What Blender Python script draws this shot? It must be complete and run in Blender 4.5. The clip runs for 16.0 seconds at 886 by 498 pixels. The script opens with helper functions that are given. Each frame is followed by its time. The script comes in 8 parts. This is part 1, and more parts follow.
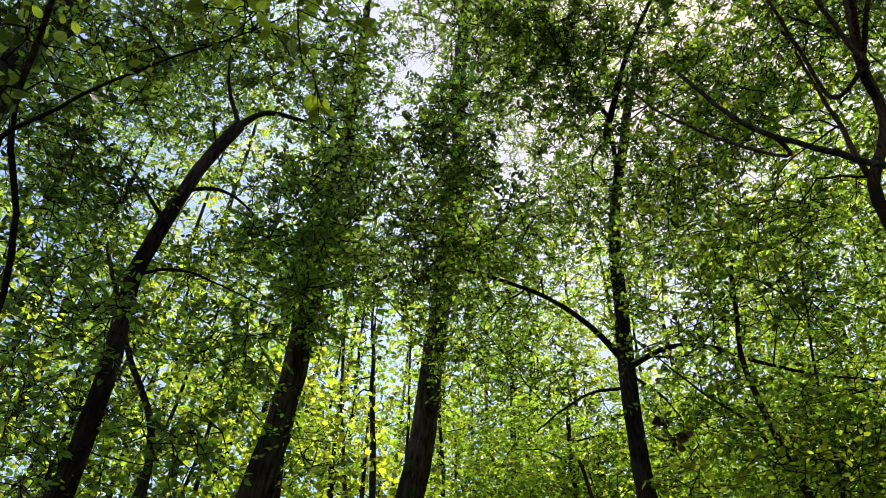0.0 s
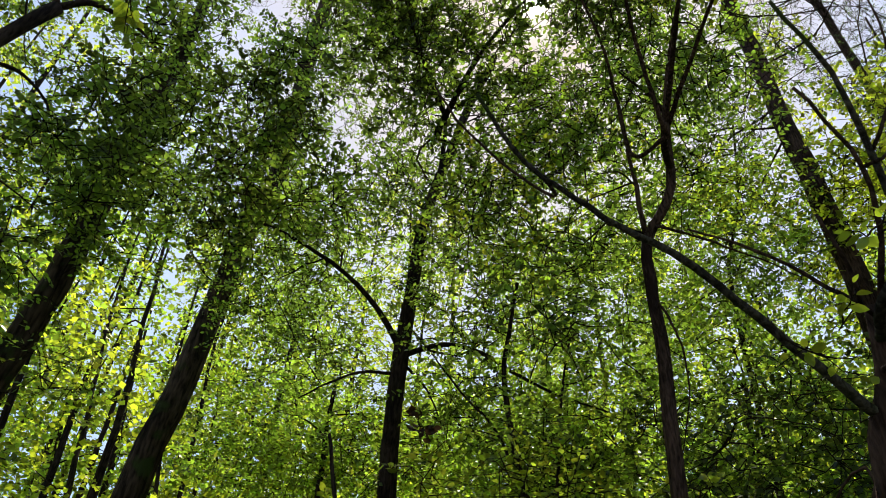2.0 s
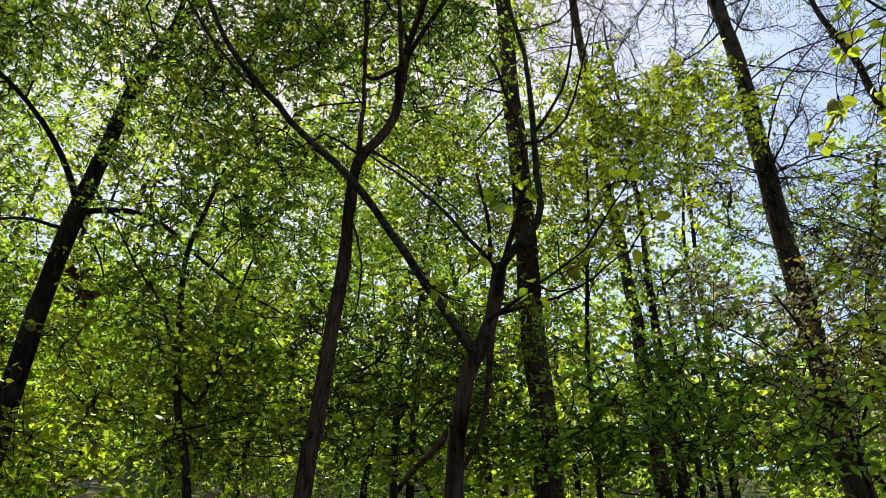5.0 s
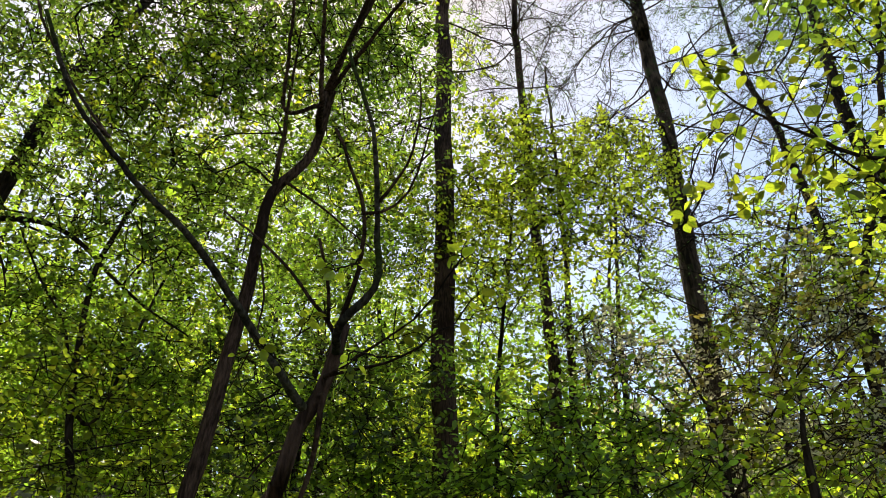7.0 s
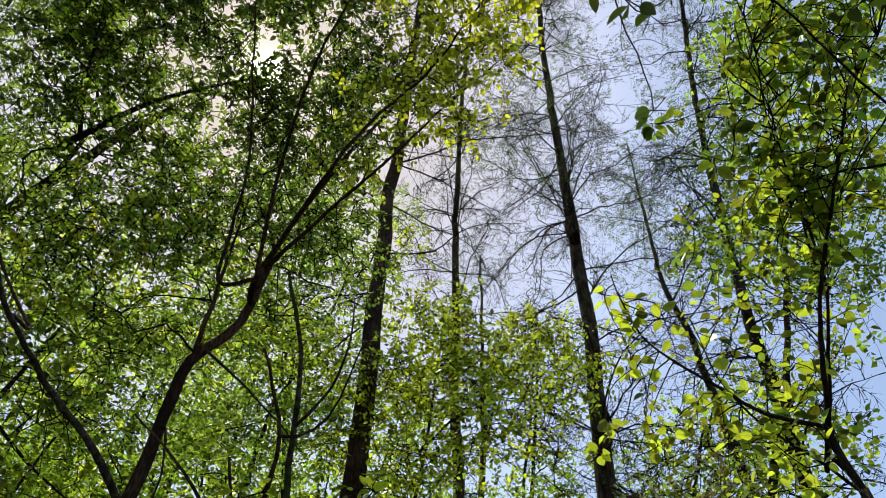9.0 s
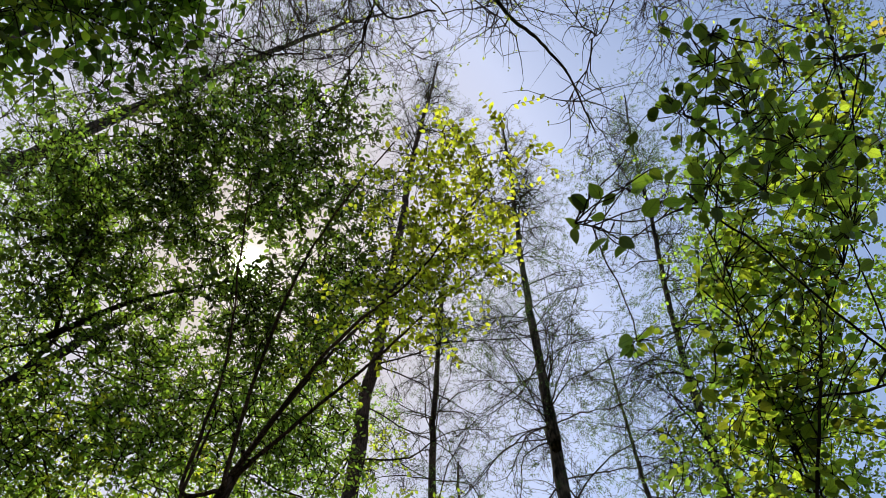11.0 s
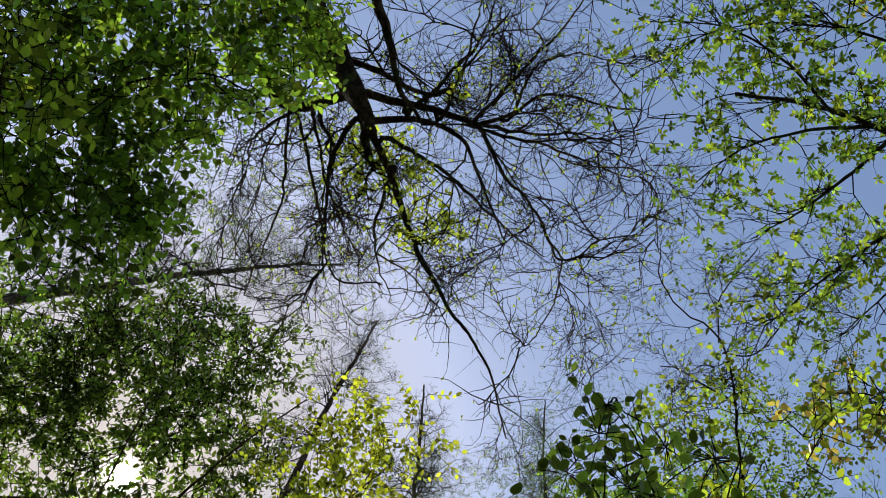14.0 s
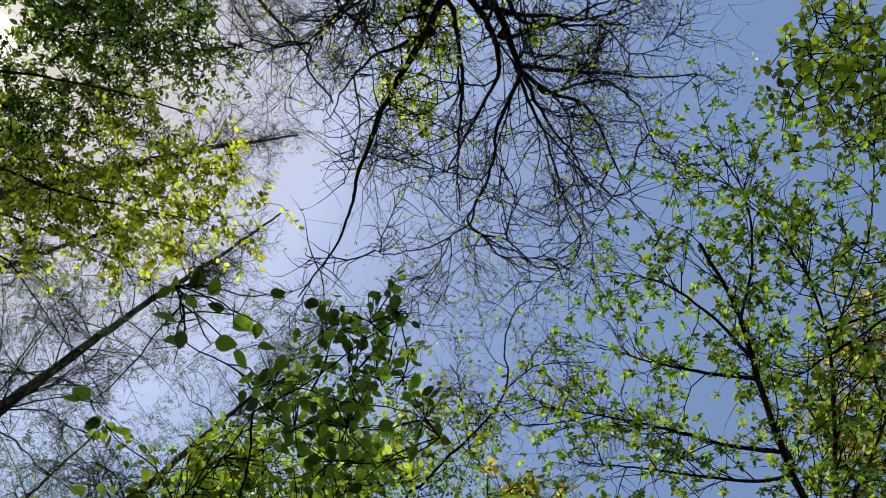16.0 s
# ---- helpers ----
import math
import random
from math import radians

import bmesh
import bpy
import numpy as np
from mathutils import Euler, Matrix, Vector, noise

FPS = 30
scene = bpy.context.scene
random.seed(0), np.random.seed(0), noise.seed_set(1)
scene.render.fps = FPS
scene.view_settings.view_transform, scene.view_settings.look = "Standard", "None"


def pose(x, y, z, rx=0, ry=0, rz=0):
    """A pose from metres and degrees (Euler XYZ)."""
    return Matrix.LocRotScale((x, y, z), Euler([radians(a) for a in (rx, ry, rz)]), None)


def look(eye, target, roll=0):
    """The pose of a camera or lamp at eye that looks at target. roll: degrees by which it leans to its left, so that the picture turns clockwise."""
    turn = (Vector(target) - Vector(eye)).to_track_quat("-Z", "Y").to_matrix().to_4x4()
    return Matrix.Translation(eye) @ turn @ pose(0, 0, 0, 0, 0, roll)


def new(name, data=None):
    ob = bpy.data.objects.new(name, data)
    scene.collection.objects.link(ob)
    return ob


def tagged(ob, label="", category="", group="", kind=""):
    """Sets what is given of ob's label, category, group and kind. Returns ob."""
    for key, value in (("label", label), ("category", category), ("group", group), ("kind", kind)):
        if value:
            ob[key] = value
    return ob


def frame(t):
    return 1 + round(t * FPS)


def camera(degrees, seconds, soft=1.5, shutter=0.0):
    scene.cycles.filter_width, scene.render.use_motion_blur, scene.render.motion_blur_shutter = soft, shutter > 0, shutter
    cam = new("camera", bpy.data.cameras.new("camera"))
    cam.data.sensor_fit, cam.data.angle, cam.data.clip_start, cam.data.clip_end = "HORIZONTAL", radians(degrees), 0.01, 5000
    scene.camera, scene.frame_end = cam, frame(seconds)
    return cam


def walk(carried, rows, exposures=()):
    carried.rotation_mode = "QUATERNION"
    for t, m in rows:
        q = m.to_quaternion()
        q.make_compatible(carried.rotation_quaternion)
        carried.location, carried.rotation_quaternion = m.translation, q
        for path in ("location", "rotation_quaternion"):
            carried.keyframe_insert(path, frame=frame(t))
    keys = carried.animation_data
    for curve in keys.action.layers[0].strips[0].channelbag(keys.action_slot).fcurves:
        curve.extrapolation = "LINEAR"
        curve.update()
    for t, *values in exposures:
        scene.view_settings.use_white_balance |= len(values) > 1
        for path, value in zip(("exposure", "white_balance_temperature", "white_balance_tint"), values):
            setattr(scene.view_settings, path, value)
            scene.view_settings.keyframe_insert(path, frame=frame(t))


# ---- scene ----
cam = camera(61.48, 16.0, soft=0.55, shutter=0.05)
PATH = [
    (0, (-0.425, 0.043, 1.545), (-2.727, 1.755, 4.332), 2.82),
    (0.5, (-0.427, 0.049, 1.529), (-2.581, 1.911, 4.339), 3.44),
    (1, (-0.383, 0.059, 1.549), (-2.409, 2.076, 4.346), 4.02),
    (1.5, (-0.367, 0.066, 1.544), (-2.219, 2.278, 4.314), 4.01),
    (2, (-0.330, 0.091, 1.540), (-1.962, 2.526, 4.261), 3.76),
    (2.5, (-0.325, 0.088, 1.535), (-1.685, 2.758, 4.184), 2.97),
    (3, (-0.296, 0.114, 1.522), (-1.399, 2.960, 4.107), 2.60),
    (3.5, (-0.272, 0.139, 1.524), (-1.127, 3.133, 4.035), 1.90),
    (4, (-0.244, 0.166, 1.521), (-0.877, 3.275, 3.957), 1.44),
    (4.2, (-0.242, 0.159, 1.518), (-0.795, 3.308, 3.923), 1.25),
    (6.3, (-0.126, 0.035, 1.534), (-0.207, 3.265, 3.892), 0.17),
    (6.5, (-0.086, 0.034, 1.537), (-0.137, 3.245, 3.922), 0.47),
    (7, (0.002, 0.004, 1.550), (0.002, 3.136, 4.037), 1.06),
    (7.5, (0.063, -0.045, 1.568), (0.117, 2.960, 4.208), 1.73),
    (8, (0.043, -0.078, 1.585), (0.219, 2.742, 4.416), 1.92),
    (8.2, (0.032, -0.095, 1.591), (0.256, 2.650, 4.491), 1.89),
    (10.3, (-0.037, -0.137, 1.676), (0.270, 1.787, 5.169), 2.58),
    (10.5, (-0.032, -0.141, 1.676), (0.262, 1.675, 5.228), 2.36),
    (11, (-0.027, -0.163, 1.675), (0.223, 1.392, 5.352), 2.10),
    (11.5, (-0.034, -0.186, 1.676), (0.163, 1.106, 5.457), 2.52),
    (12, (-0.042, -0.204, 1.669), (0.110, 0.793, 5.540), 2.94),
    (12.5, (-0.048, -0.244, 1.665), (0.095, 0.443, 5.603), 1.05),
    (13, (-0.029, -0.271, 1.656), (0.112, 0.133, 5.633), -4.60),
    (13.5, (-0.021, -0.293, 1.666), (0.125, -0.092, 5.659), -17.86),
    (14, (-0.018, -0.295, 1.658), (0.167, -0.146, 5.651), -24.96),
    (14.5, (-0.006, -0.282, 1.652), (0.288, -0.117, 5.638), -22.83),
    (15, (0.024, -0.254, 1.656), (0.463, -0.085, 5.628), -17.49),
    (15.5, (0.068, -0.242, 1.651), (0.679, -0.110, 5.602), -12.94),
    (16, (0.101, -0.234, 1.634), (0.891, -0.185, 5.555), -10.06),
]
walk(cam, [(t, look(eye, target, roll)) for t, eye, target, roll in PATH], exposures=[(0.0, 0.36, 6850, 10), (2.5, 0.20, 6850, 10), (4.0, 0.24, 6900, 10), (6.5, 0.48, 7200, 10), (7.5, 0.44, 7200, 10), (8.2, 0.20, 7050, 10), (10.5, 0.04, 6700, 10), (13.5, -0.08, 6500, 10), (15.0, -0.10, 6450, 10), (16.0, -0.14, 6400, 10)])

# sky and sun
SUN = Vector((-0.1830, 0.4439, 0.8772)).normalized()
world = bpy.data.worlds.new("sky")
scene.world = world
world.use_nodes = True
wn, wl = world.node_tree.nodes, world.node_tree.links
wn.clear()
sky = wn.new("ShaderNodeTexSky")
sky.sky_type = "NISHITA"
sky.sun_disc = False
sky.sun_elevation = math.asin(SUN.z)
sky.sun_rotation = math.atan2(SUN.x, SUN.y)
sky.altitude = 200.0
sky.air_density, sky.dust_density, sky.ozone_density = 1.0, 1.25, 0.4
bg = wn.new("ShaderNodeBackground")
bg.inputs["Strength"].default_value = 1.0
out = wn.new("ShaderNodeOutputWorld")
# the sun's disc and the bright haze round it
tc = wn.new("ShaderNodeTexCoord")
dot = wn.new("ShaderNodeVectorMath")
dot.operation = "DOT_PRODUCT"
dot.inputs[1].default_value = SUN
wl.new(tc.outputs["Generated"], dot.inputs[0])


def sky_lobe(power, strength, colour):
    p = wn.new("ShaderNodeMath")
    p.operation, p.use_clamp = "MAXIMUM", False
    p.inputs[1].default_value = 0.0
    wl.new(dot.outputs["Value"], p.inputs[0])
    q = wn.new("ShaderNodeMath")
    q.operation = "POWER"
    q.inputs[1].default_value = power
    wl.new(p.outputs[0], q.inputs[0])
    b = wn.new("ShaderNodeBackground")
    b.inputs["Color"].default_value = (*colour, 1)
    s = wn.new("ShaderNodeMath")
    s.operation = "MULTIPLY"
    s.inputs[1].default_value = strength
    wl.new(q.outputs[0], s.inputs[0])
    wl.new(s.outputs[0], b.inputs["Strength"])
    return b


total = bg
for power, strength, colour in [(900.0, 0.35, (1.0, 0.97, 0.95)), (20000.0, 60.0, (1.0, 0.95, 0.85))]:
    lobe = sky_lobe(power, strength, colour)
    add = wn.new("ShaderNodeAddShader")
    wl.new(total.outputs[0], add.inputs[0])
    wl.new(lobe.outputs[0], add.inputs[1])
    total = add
level = wn.new("ShaderNodeVectorMath")
level.operation = "SCALE"
level.inputs["Scale"].default_value = 0.208
wl.new(sky.outputs[0], level.inputs[0])
grey = wn.new("ShaderNodeRGBToBW")
wl.new(level.outputs[0], grey.inputs[0])
share = wn.new("ShaderNodeMath")
share.operation = "DIVIDE"
share.inputs[0].default_value = 0.70
wl.new(grey.outputs[0], share.inputs[1])
at_most = wn.new("ShaderNodeMath")
at_most.operation = "MINIMUM"
at_most.inputs[1].default_value = 1.0
wl.new(share.outputs[0], at_most.inputs[0])
most = wn.new("ShaderNodeVectorMath")
most.operation = "SCALE"
wl.new(level.outputs[0], most.inputs[0])
wl.new(at_most.outputs[0], most.inputs["Scale"])
wl.new(most.outputs[0], bg.inputs["Color"])
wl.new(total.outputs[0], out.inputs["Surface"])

lamp = bpy.data.lights.new("sun", "SUN")
lamp.energy, lamp.angle, lamp.color = 4.6, radians(0.53), (1.0, 0.95, 0.86)
sun = new("sun", lamp)
sun.matrix_world = look(SUN * 60, (0, 0, 0))


# materials
def material(name):
    m = bpy.data.materials.new(name)
    m.use_nodes = True
    n, l = m.node_tree.nodes, m.node_tree.links
    n.clear()
    o = n.new("ShaderNodeOutputMaterial")
    return m, n, l, o


def vein_lines(n, l, value):
    """Darkens a value along a leaf's midrib and side veins; the leaf's length runs along u, its width across v."""
    def calc(op, a, b=0.0, c=0.0):
        m = n.new("ShaderNodeMath")
        m.operation = op
        for slot, x in zip(m.inputs, (a, b, c)):
            if isinstance(x, float):
                slot.default_value = x
            else:
                l.new(x, slot)
        return m.outputs[0]

    uv = n.new("ShaderNodeSeparateXYZ")
    l.new(n.new("ShaderNodeTexCoord").outputs["UV"], uv.inputs[0])
    off = calc("ABSOLUTE", calc("SUBTRACT", uv.outputs[1], 0.5))
    rib = calc("LESS_THAN", off, 0.035)
    wave = calc("SINE", calc("MULTIPLY", calc("MULTIPLY_ADD", off, -0.55, uv.outputs[0]), 48.0))
    side = calc("GREATER_THAN", wave, 0.86)
    return calc("MULTIPLY", value, calc("MULTIPLY_ADD", calc("MAXIMUM", rib, side), -0.30, 1.0))


def leaf_material(name, dark, light, glow, spread=0.5, single=False, gloss=0.34, veins=False):
    """A thin leaf: reflecting, glossy, and letting light through. dark, light: reflected colours; glow: colour of the light let through."""
    m, n, l, o = material(name)
    if single:
        rnd = n.new("ShaderNodeObjectInfo").outputs["Random"]
    else:
        rnd = n.new("ShaderNodeNewGeometry").outputs["Random Per Island"]
    tcn = n.new("ShaderNodeTexCoord")
    patch = n.new("ShaderNodeTexNoise")
    patch.inputs["Scale"].default_value = 1.3
    l.new(tcn.outputs["Object"], patch.inputs["Vector"])
    vein = n.new("ShaderNodeTexNoise")
    vein.inputs["Scale"].default_value = 60.0
    l.new(tcn.outputs["Object"], vein.inputs["Vector"])
    mixf = n.new("ShaderNodeMath")
    mixf.operation = "MULTIPLY_ADD"
    l.new(patch.outputs["Fac"], mixf.inputs[0])
    mixf.inputs[1].default_value = 0.55
    l.new(rnd, mixf.inputs[2])
    half = n.new("ShaderNodeMath")
    half.operation = "MULTIPLY"
    half.inputs[1].default_value = 0.7
    l.new(mixf.outputs[0], half.inputs[0])
    ramp = n.new("ShaderNodeMix")
    ramp.data_type = "RGBA"
    ramp.inputs["A"].default_value, ramp.inputs["B"].default_value = (*dark, 1), (*light, 1)
    l.new(half.outputs[0], ramp.inputs["Factor"])
    hsv = n.new("ShaderNodeHueSaturation")
    hsv.inputs["Color"].default_value = (*glow, 1)
    hue = n.new("ShaderNodeMapRange")
    hue.inputs["To Min"].default_value, hue.inputs["To Max"].default_value = 0.5 - 0.035 * spread, 0.5 + 0.04 * spread
    l.new(half.outputs[0], hue.inputs["Value"])
    l.new(hue.outputs["Result"], hsv.inputs["Hue"])
    val = n.new("ShaderNodeMapRange")
    val.inputs["To Min"].default_value, val.inputs["To Max"].default_value = 0.15, 1.6
    l.new(rnd, val.inputs["Value"])
    vv = n.new("ShaderNodeMath")
    vv.operation = "MULTIPLY"
    vm = n.new("ShaderNodeMapRange")
    vm.inputs["To Min"].default_value, vm.inputs["To Max"].default_value = 0.8, 1.15
    l.new(vein.outputs["Fac"], vm.inputs["Value"])
    l.new(val.outputs["Result"], vv.inputs[0])
    l.new(vm.outputs["Result"], vv.inputs[1])
    shine = vv.outputs[0]
    if veins:
        shine = vein_lines(n, l, shine)
    l.new(shine, hsv.inputs["Value"])
    top = n.new("ShaderNodeBsdfPrincipled")
    top.inputs["Roughness"].default_value = gloss
    top.inputs["Specular IOR Level"].default_value = 0.6
    l.new(ramp.outputs["Result"], top.inputs["Base Color"])
    bump = n.new("ShaderNodeBump")
    bump.inputs["Strength"].default_value = 0.25
    bump.inputs["Distance"].default_value = 0.004
    l.new(vein.outputs["Fac"], bump.inputs["Height"])
    l.new(bump.outputs["Normal"], top.inputs["Normal"])
    thru = n.new("ShaderNodeBsdfTranslucent")
    l.new(hsv.outputs["Color"], thru.inputs["Color"])
    mix = n.new("ShaderNodeMixShader")
    mix.inputs[0].default_value = 0.62
    l.new(top.outputs[0], mix.inputs[1])
    l.new(thru.outputs[0], mix.inputs[2])
    l.new(mix.outputs[0], o.inputs["Surface"])
    return m


def bark_material(name, dark, light, scale=1.0, moss=None):
    m, n, l, o = material(name)
    tcn = n.new("ShaderNodeTexCoord")
    mp = n.new("ShaderNodeMapping")
    mp.inputs["Scale"].default_value = (26 * scale, 26 * scale, 5 * scale)
    l.new(tcn.outputs["Object"], mp.inputs["Vector"])
    ridges = n.new("ShaderNodeTexNoise")
    ridges.inputs["Scale"].default_value = 1.6
    ridges.inputs["Detail"].default_value = 6.0
    l.new(mp.outputs[0], ridges.inputs["Vector"])
    blotch = n.new("ShaderNodeTexNoise")
    blotch.inputs["Scale"].default_value = 2.3
    blotch.inputs["Detail"].default_value = 4.0
    l.new(tcn.outputs["Object"], blotch.inputs["Vector"])
    mul = n.new("ShaderNodeMath")
    mul.operation = "MULTIPLY"
    l.new(ridges.outputs["Fac"], mul.inputs[0])
    l.new(blotch.outputs["Fac"], mul.inputs[1])
    rng = n.new("ShaderNodeMapRange")
    rng.inputs["From Min"].default_value, rng.inputs["From Max"].default_value = 0.18, 0.36
    l.new(mul.outputs[0], rng.inputs["Value"])
    mix = n.new("ShaderNodeMix")
    mix.data_type = "RGBA"
    mix.inputs["A"].default_value, mix.inputs["B"].default_value = (*dark, 1), (*light, 1)
    l.new(rng.outputs["Result"], mix.inputs["Factor"])
    colour = mix.outputs["Result"]
    if moss:
        patch = n.new("ShaderNodeTexNoise")
        patch.inputs["Scale"].default_value = 5.0
        patch.inputs["Detail"].default_value = 5.0
        l.new(tcn.outputs["Object"], patch.inputs["Vector"])
        edge = n.new("ShaderNodeMapRange")
        edge.inputs["From Min"].default_value, edge.inputs["From Max"].default_value = 0.55, 0.68
        l.new(patch.outputs["Fac"], edge.inputs["Value"])
        over = n.new("ShaderNodeMix")
        over.data_type = "RGBA"
        over.inputs["B"].default_value = (*moss, 1)
        l.new(edge.outputs["Result"], over.inputs["Factor"])
        l.new(colour, over.inputs["A"])
        colour = over.outputs["Result"]
    b = n.new("ShaderNodeBsdfPrincipled")
    b.inputs["Roughness"].default_value = 0.95
    b.inputs["Specular IOR Level"].default_value = 0.06
    l.new(colour, b.inputs["Base Color"])
    bump = n.new("ShaderNodeBump")
    bump.inputs["Strength"].default_value = 1.0
    bump.inputs["Distance"].default_value = 0.03
    l.new(ridges.outputs["Fac"], bump.inputs["Height"])
    l.new(bump.outputs["Normal"], b.inputs["Normal"])
    l.new(b.outputs[0], o.inputs["Surface"])
    return m


GREEN = leaf_material("green_leaf", (0.034, 0.074, 0.020), (0.085, 0.135, 0.034), (0.45, 0.65, 0.05))
YELLOW = leaf_material("yellow_green_leaf", (0.05, 0.09, 0.02), (0.13, 0.16, 0.03), (0.74, 0.85, 0.05), 0.3)
LEMON = leaf_material("lemon_leaf", (0.055, 0.09, 0.018), (0.14, 0.158, 0.028), (0.82, 0.86, 0.045), 0.25)
# Lime leaf; elsewhere it puts sunlit patches into the colour of greener plants.
LIME = leaf_material("lime_leaf", (0.055, 0.10, 0.02), (0.12, 0.155, 0.033), (0.62, 0.72, 0.045), veins=True)
# Canopy shade put into the colour: a darker copy of the green leaf.
DEEP_SHADED = leaf_material("deep_shaded_leaf", (0.018, 0.034, 0.012), (0.042, 0.064, 0.022), (0.125, 0.18, 0.018))
RUSSET = leaf_material("bronze_leaf", (0.09, 0.065, 0.02), (0.17, 0.125, 0.045), (0.58, 0.44, 0.07), 0.4)
PALE = leaf_material("pale_blossom", (0.36, 0.30, 0.17), (0.64, 0.57, 0.38), (0.72, 0.66, 0.40), gloss=0.6)
# Dimmer green; in places it carries the shade of other leaves in its colour.
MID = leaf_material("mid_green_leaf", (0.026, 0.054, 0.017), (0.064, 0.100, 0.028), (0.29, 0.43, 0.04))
# Glow lowered to put the shaded undersides of the big leaves into the colour.
FRESH = leaf_material("fresh_leaf", (0.042, 0.085, 0.018), (0.095, 0.13, 0.028), (0.30, 0.42, 0.03), single=True, veins=True)
WITHERED = leaf_material("withered_leaf", (0.025, 0.014, 0.008), (0.07, 0.04, 0.022), (0.05, 0.025, 0.01), 0.2, gloss=0.7)
BARK = bark_material("brown_bark", (0.013, 0.009, 0.007), (0.055, 0.038, 0.028))
BARK_RED = bark_material("reddish_bark", (0.024, 0.014, 0.010), (0.105, 0.062, 0.044), 1.6)
BARK_GREY = bark_material("grey_bark", (0.025, 0.022, 0.016), (0.11, 0.095, 0.07), 1.8, moss=(0.05, 0.07, 0.02))
BARK_OLD = bark_material("furrowed_bark", (0.016, 0.011, 0.008), (0.105, 0.072, 0.051), 0.6, moss=(0.04, 0.055, 0.018))
TWIG = bark_material("twig_bark", (0.015, 0.010, 0.007), (0.055, 0.036, 0.023), 3.0)


# mesh tools
rng = np.random.default_rng(7)


def unit(v):
    return v / (np.linalg.norm(v, axis=-1, keepdims=True) + 1e-9)


def mesh_from(name, verts, faces, mat, smooth=False):
    """A mesh from an array of corners and a list of arrays of faces, each of one width."""
    me = bpy.data.meshes.new(name)
    verts = np.asarray(verts, np.float32)
    loops = np.concatenate([f.ravel() for f in faces]).astype(np.int32)
    totals = np.concatenate([np.full(len(f), f.shape[1]) for f in faces]).astype(np.int32)
    starts = np.r_[0, np.cumsum(totals)[:-1]].astype(np.int32)
    me.vertices.add(len(verts))
    me.vertices.foreach_set("co", verts.ravel())
    me.loops.add(len(loops))
    me.loops.foreach_set("vertex_index", loops)
    me.polygons.add(len(totals))
    me.polygons.foreach_set("loop_start", starts)
    me.polygons.foreach_set("loop_total", totals)
    if smooth:
        me.polygons.foreach_set("use_smooth", np.ones(len(totals), bool))
    me.materials.append(mat)
    me.update(calc_edges=True)
    me.validate()
    return me


def spline(points, step):
    """A smooth curve through the points, in pieces of about the given length."""
    p = np.asarray(points, float)
    if len(p) == 2:
        p = np.array([p[0], p.mean(0), p[1]])
    ext = np.concatenate([[2 * p[0] - p[1]], p, [2 * p[-1] - p[-2]]])
    res = []
    for i in range(1, len(ext) - 2):
        a, b, c, d = ext[i - 1 : i + 3]
        k = max(2, int(np.linalg.norm(c - b) / step) + 1)
        t = np.linspace(0, 1, k, endpoint=False)[:, None]
        res.append(0.5 * (2 * b + (c - a) * t + (2 * a - 5 * b + 4 * c - d) * t**2 + (3 * b - a - 3 * c + d) * t**3))
    return np.concatenate(res + [p[-1:]])


class Tubes:
    """Gathers round, tapering tubes and turns them into one mesh."""

    def __init__(self):
        self.v, self.f, self.n = [], {}, 0

    def add(self, line, radii, sides=6, rough=0.0):
        line = np.asarray(line, float)
        k = len(line)
        t = unit(np.gradient(line, axis=0))
        ref = np.array([0.31, 0.17, 0.93]) if abs(t[0, 2]) < 0.9 else np.array([0.95, 0.2, 0.1])
        u = unit(np.cross(t, ref))
        w = np.cross(t, u)
        a = np.linspace(0, 2 * np.pi, sides, endpoint=False)
        r = np.asarray(radii, float)[:, None] * np.ones((1, sides))
        if rough:
            r = r * (1 + rough * rng.normal(size=(k, sides)).clip(-2, 2))
        ring = line[:, None] + r[..., None] * (np.cos(a)[None, :, None] * u[:, None] + np.sin(a)[None, :, None] * w[:, None])
        i = np.arange(k - 1)[:, None] * sides + np.arange(sides)
        j = np.arange(k - 1)[:, None] * sides + (np.arange(sides) + 1) % sides
        quads = np.stack([i, j, j + sides, i + sides], -1).reshape(-1, 4) + self.n
        self.v.append(ring.reshape(-1, 3))
        self.f.setdefault(4, []).append(quads)
        cap = np.arange(sides)[None]
        self.f.setdefault(sides, []).append(cap[:, ::-1] + self.n)
        self.f.setdefault(sides, []).append(cap + self.n + (k - 1) * sides)
        self.n += k * sides

    def sticks(self, a, b, ra, rb):
        """Many thin three-sided sticks from a to b at once."""
        m = len(a)
        t = unit(b - a)
        u = unit(np.cross(t, np.array([0.3, 0.5, 0.81])))
        w = np.cross(t, u)
        ang = np.array([0, 2.094, 4.189])
        off = np.cos(ang)[None, :, None] * u[:, None] + np.sin(ang)[None, :, None] * w[:, None]
        ra, rb = np.broadcast_to(ra, (m,)), np.broadcast_to(rb, (m,))
        v = np.concatenate([a[:, None] + off * ra[:, None, None], b[:, None] + off * rb[:, None, None]], 1)
        base = self.n + 6 * np.arange(m)[:, None]
        for q in ((0, 1, 4, 3), (1, 2, 5, 4), (2, 0, 3, 5)):
            self.f.setdefault(4, []).append(base + np.array(q))
        self.v.append(v.reshape(-1, 3))
        self.n += 6 * m

    def mesh(self, name, mat):
        faces = [np.concatenate(f) for f in self.f.values()]
        return mesh_from(name, np.concatenate(self.v), faces, mat, smooth=True)


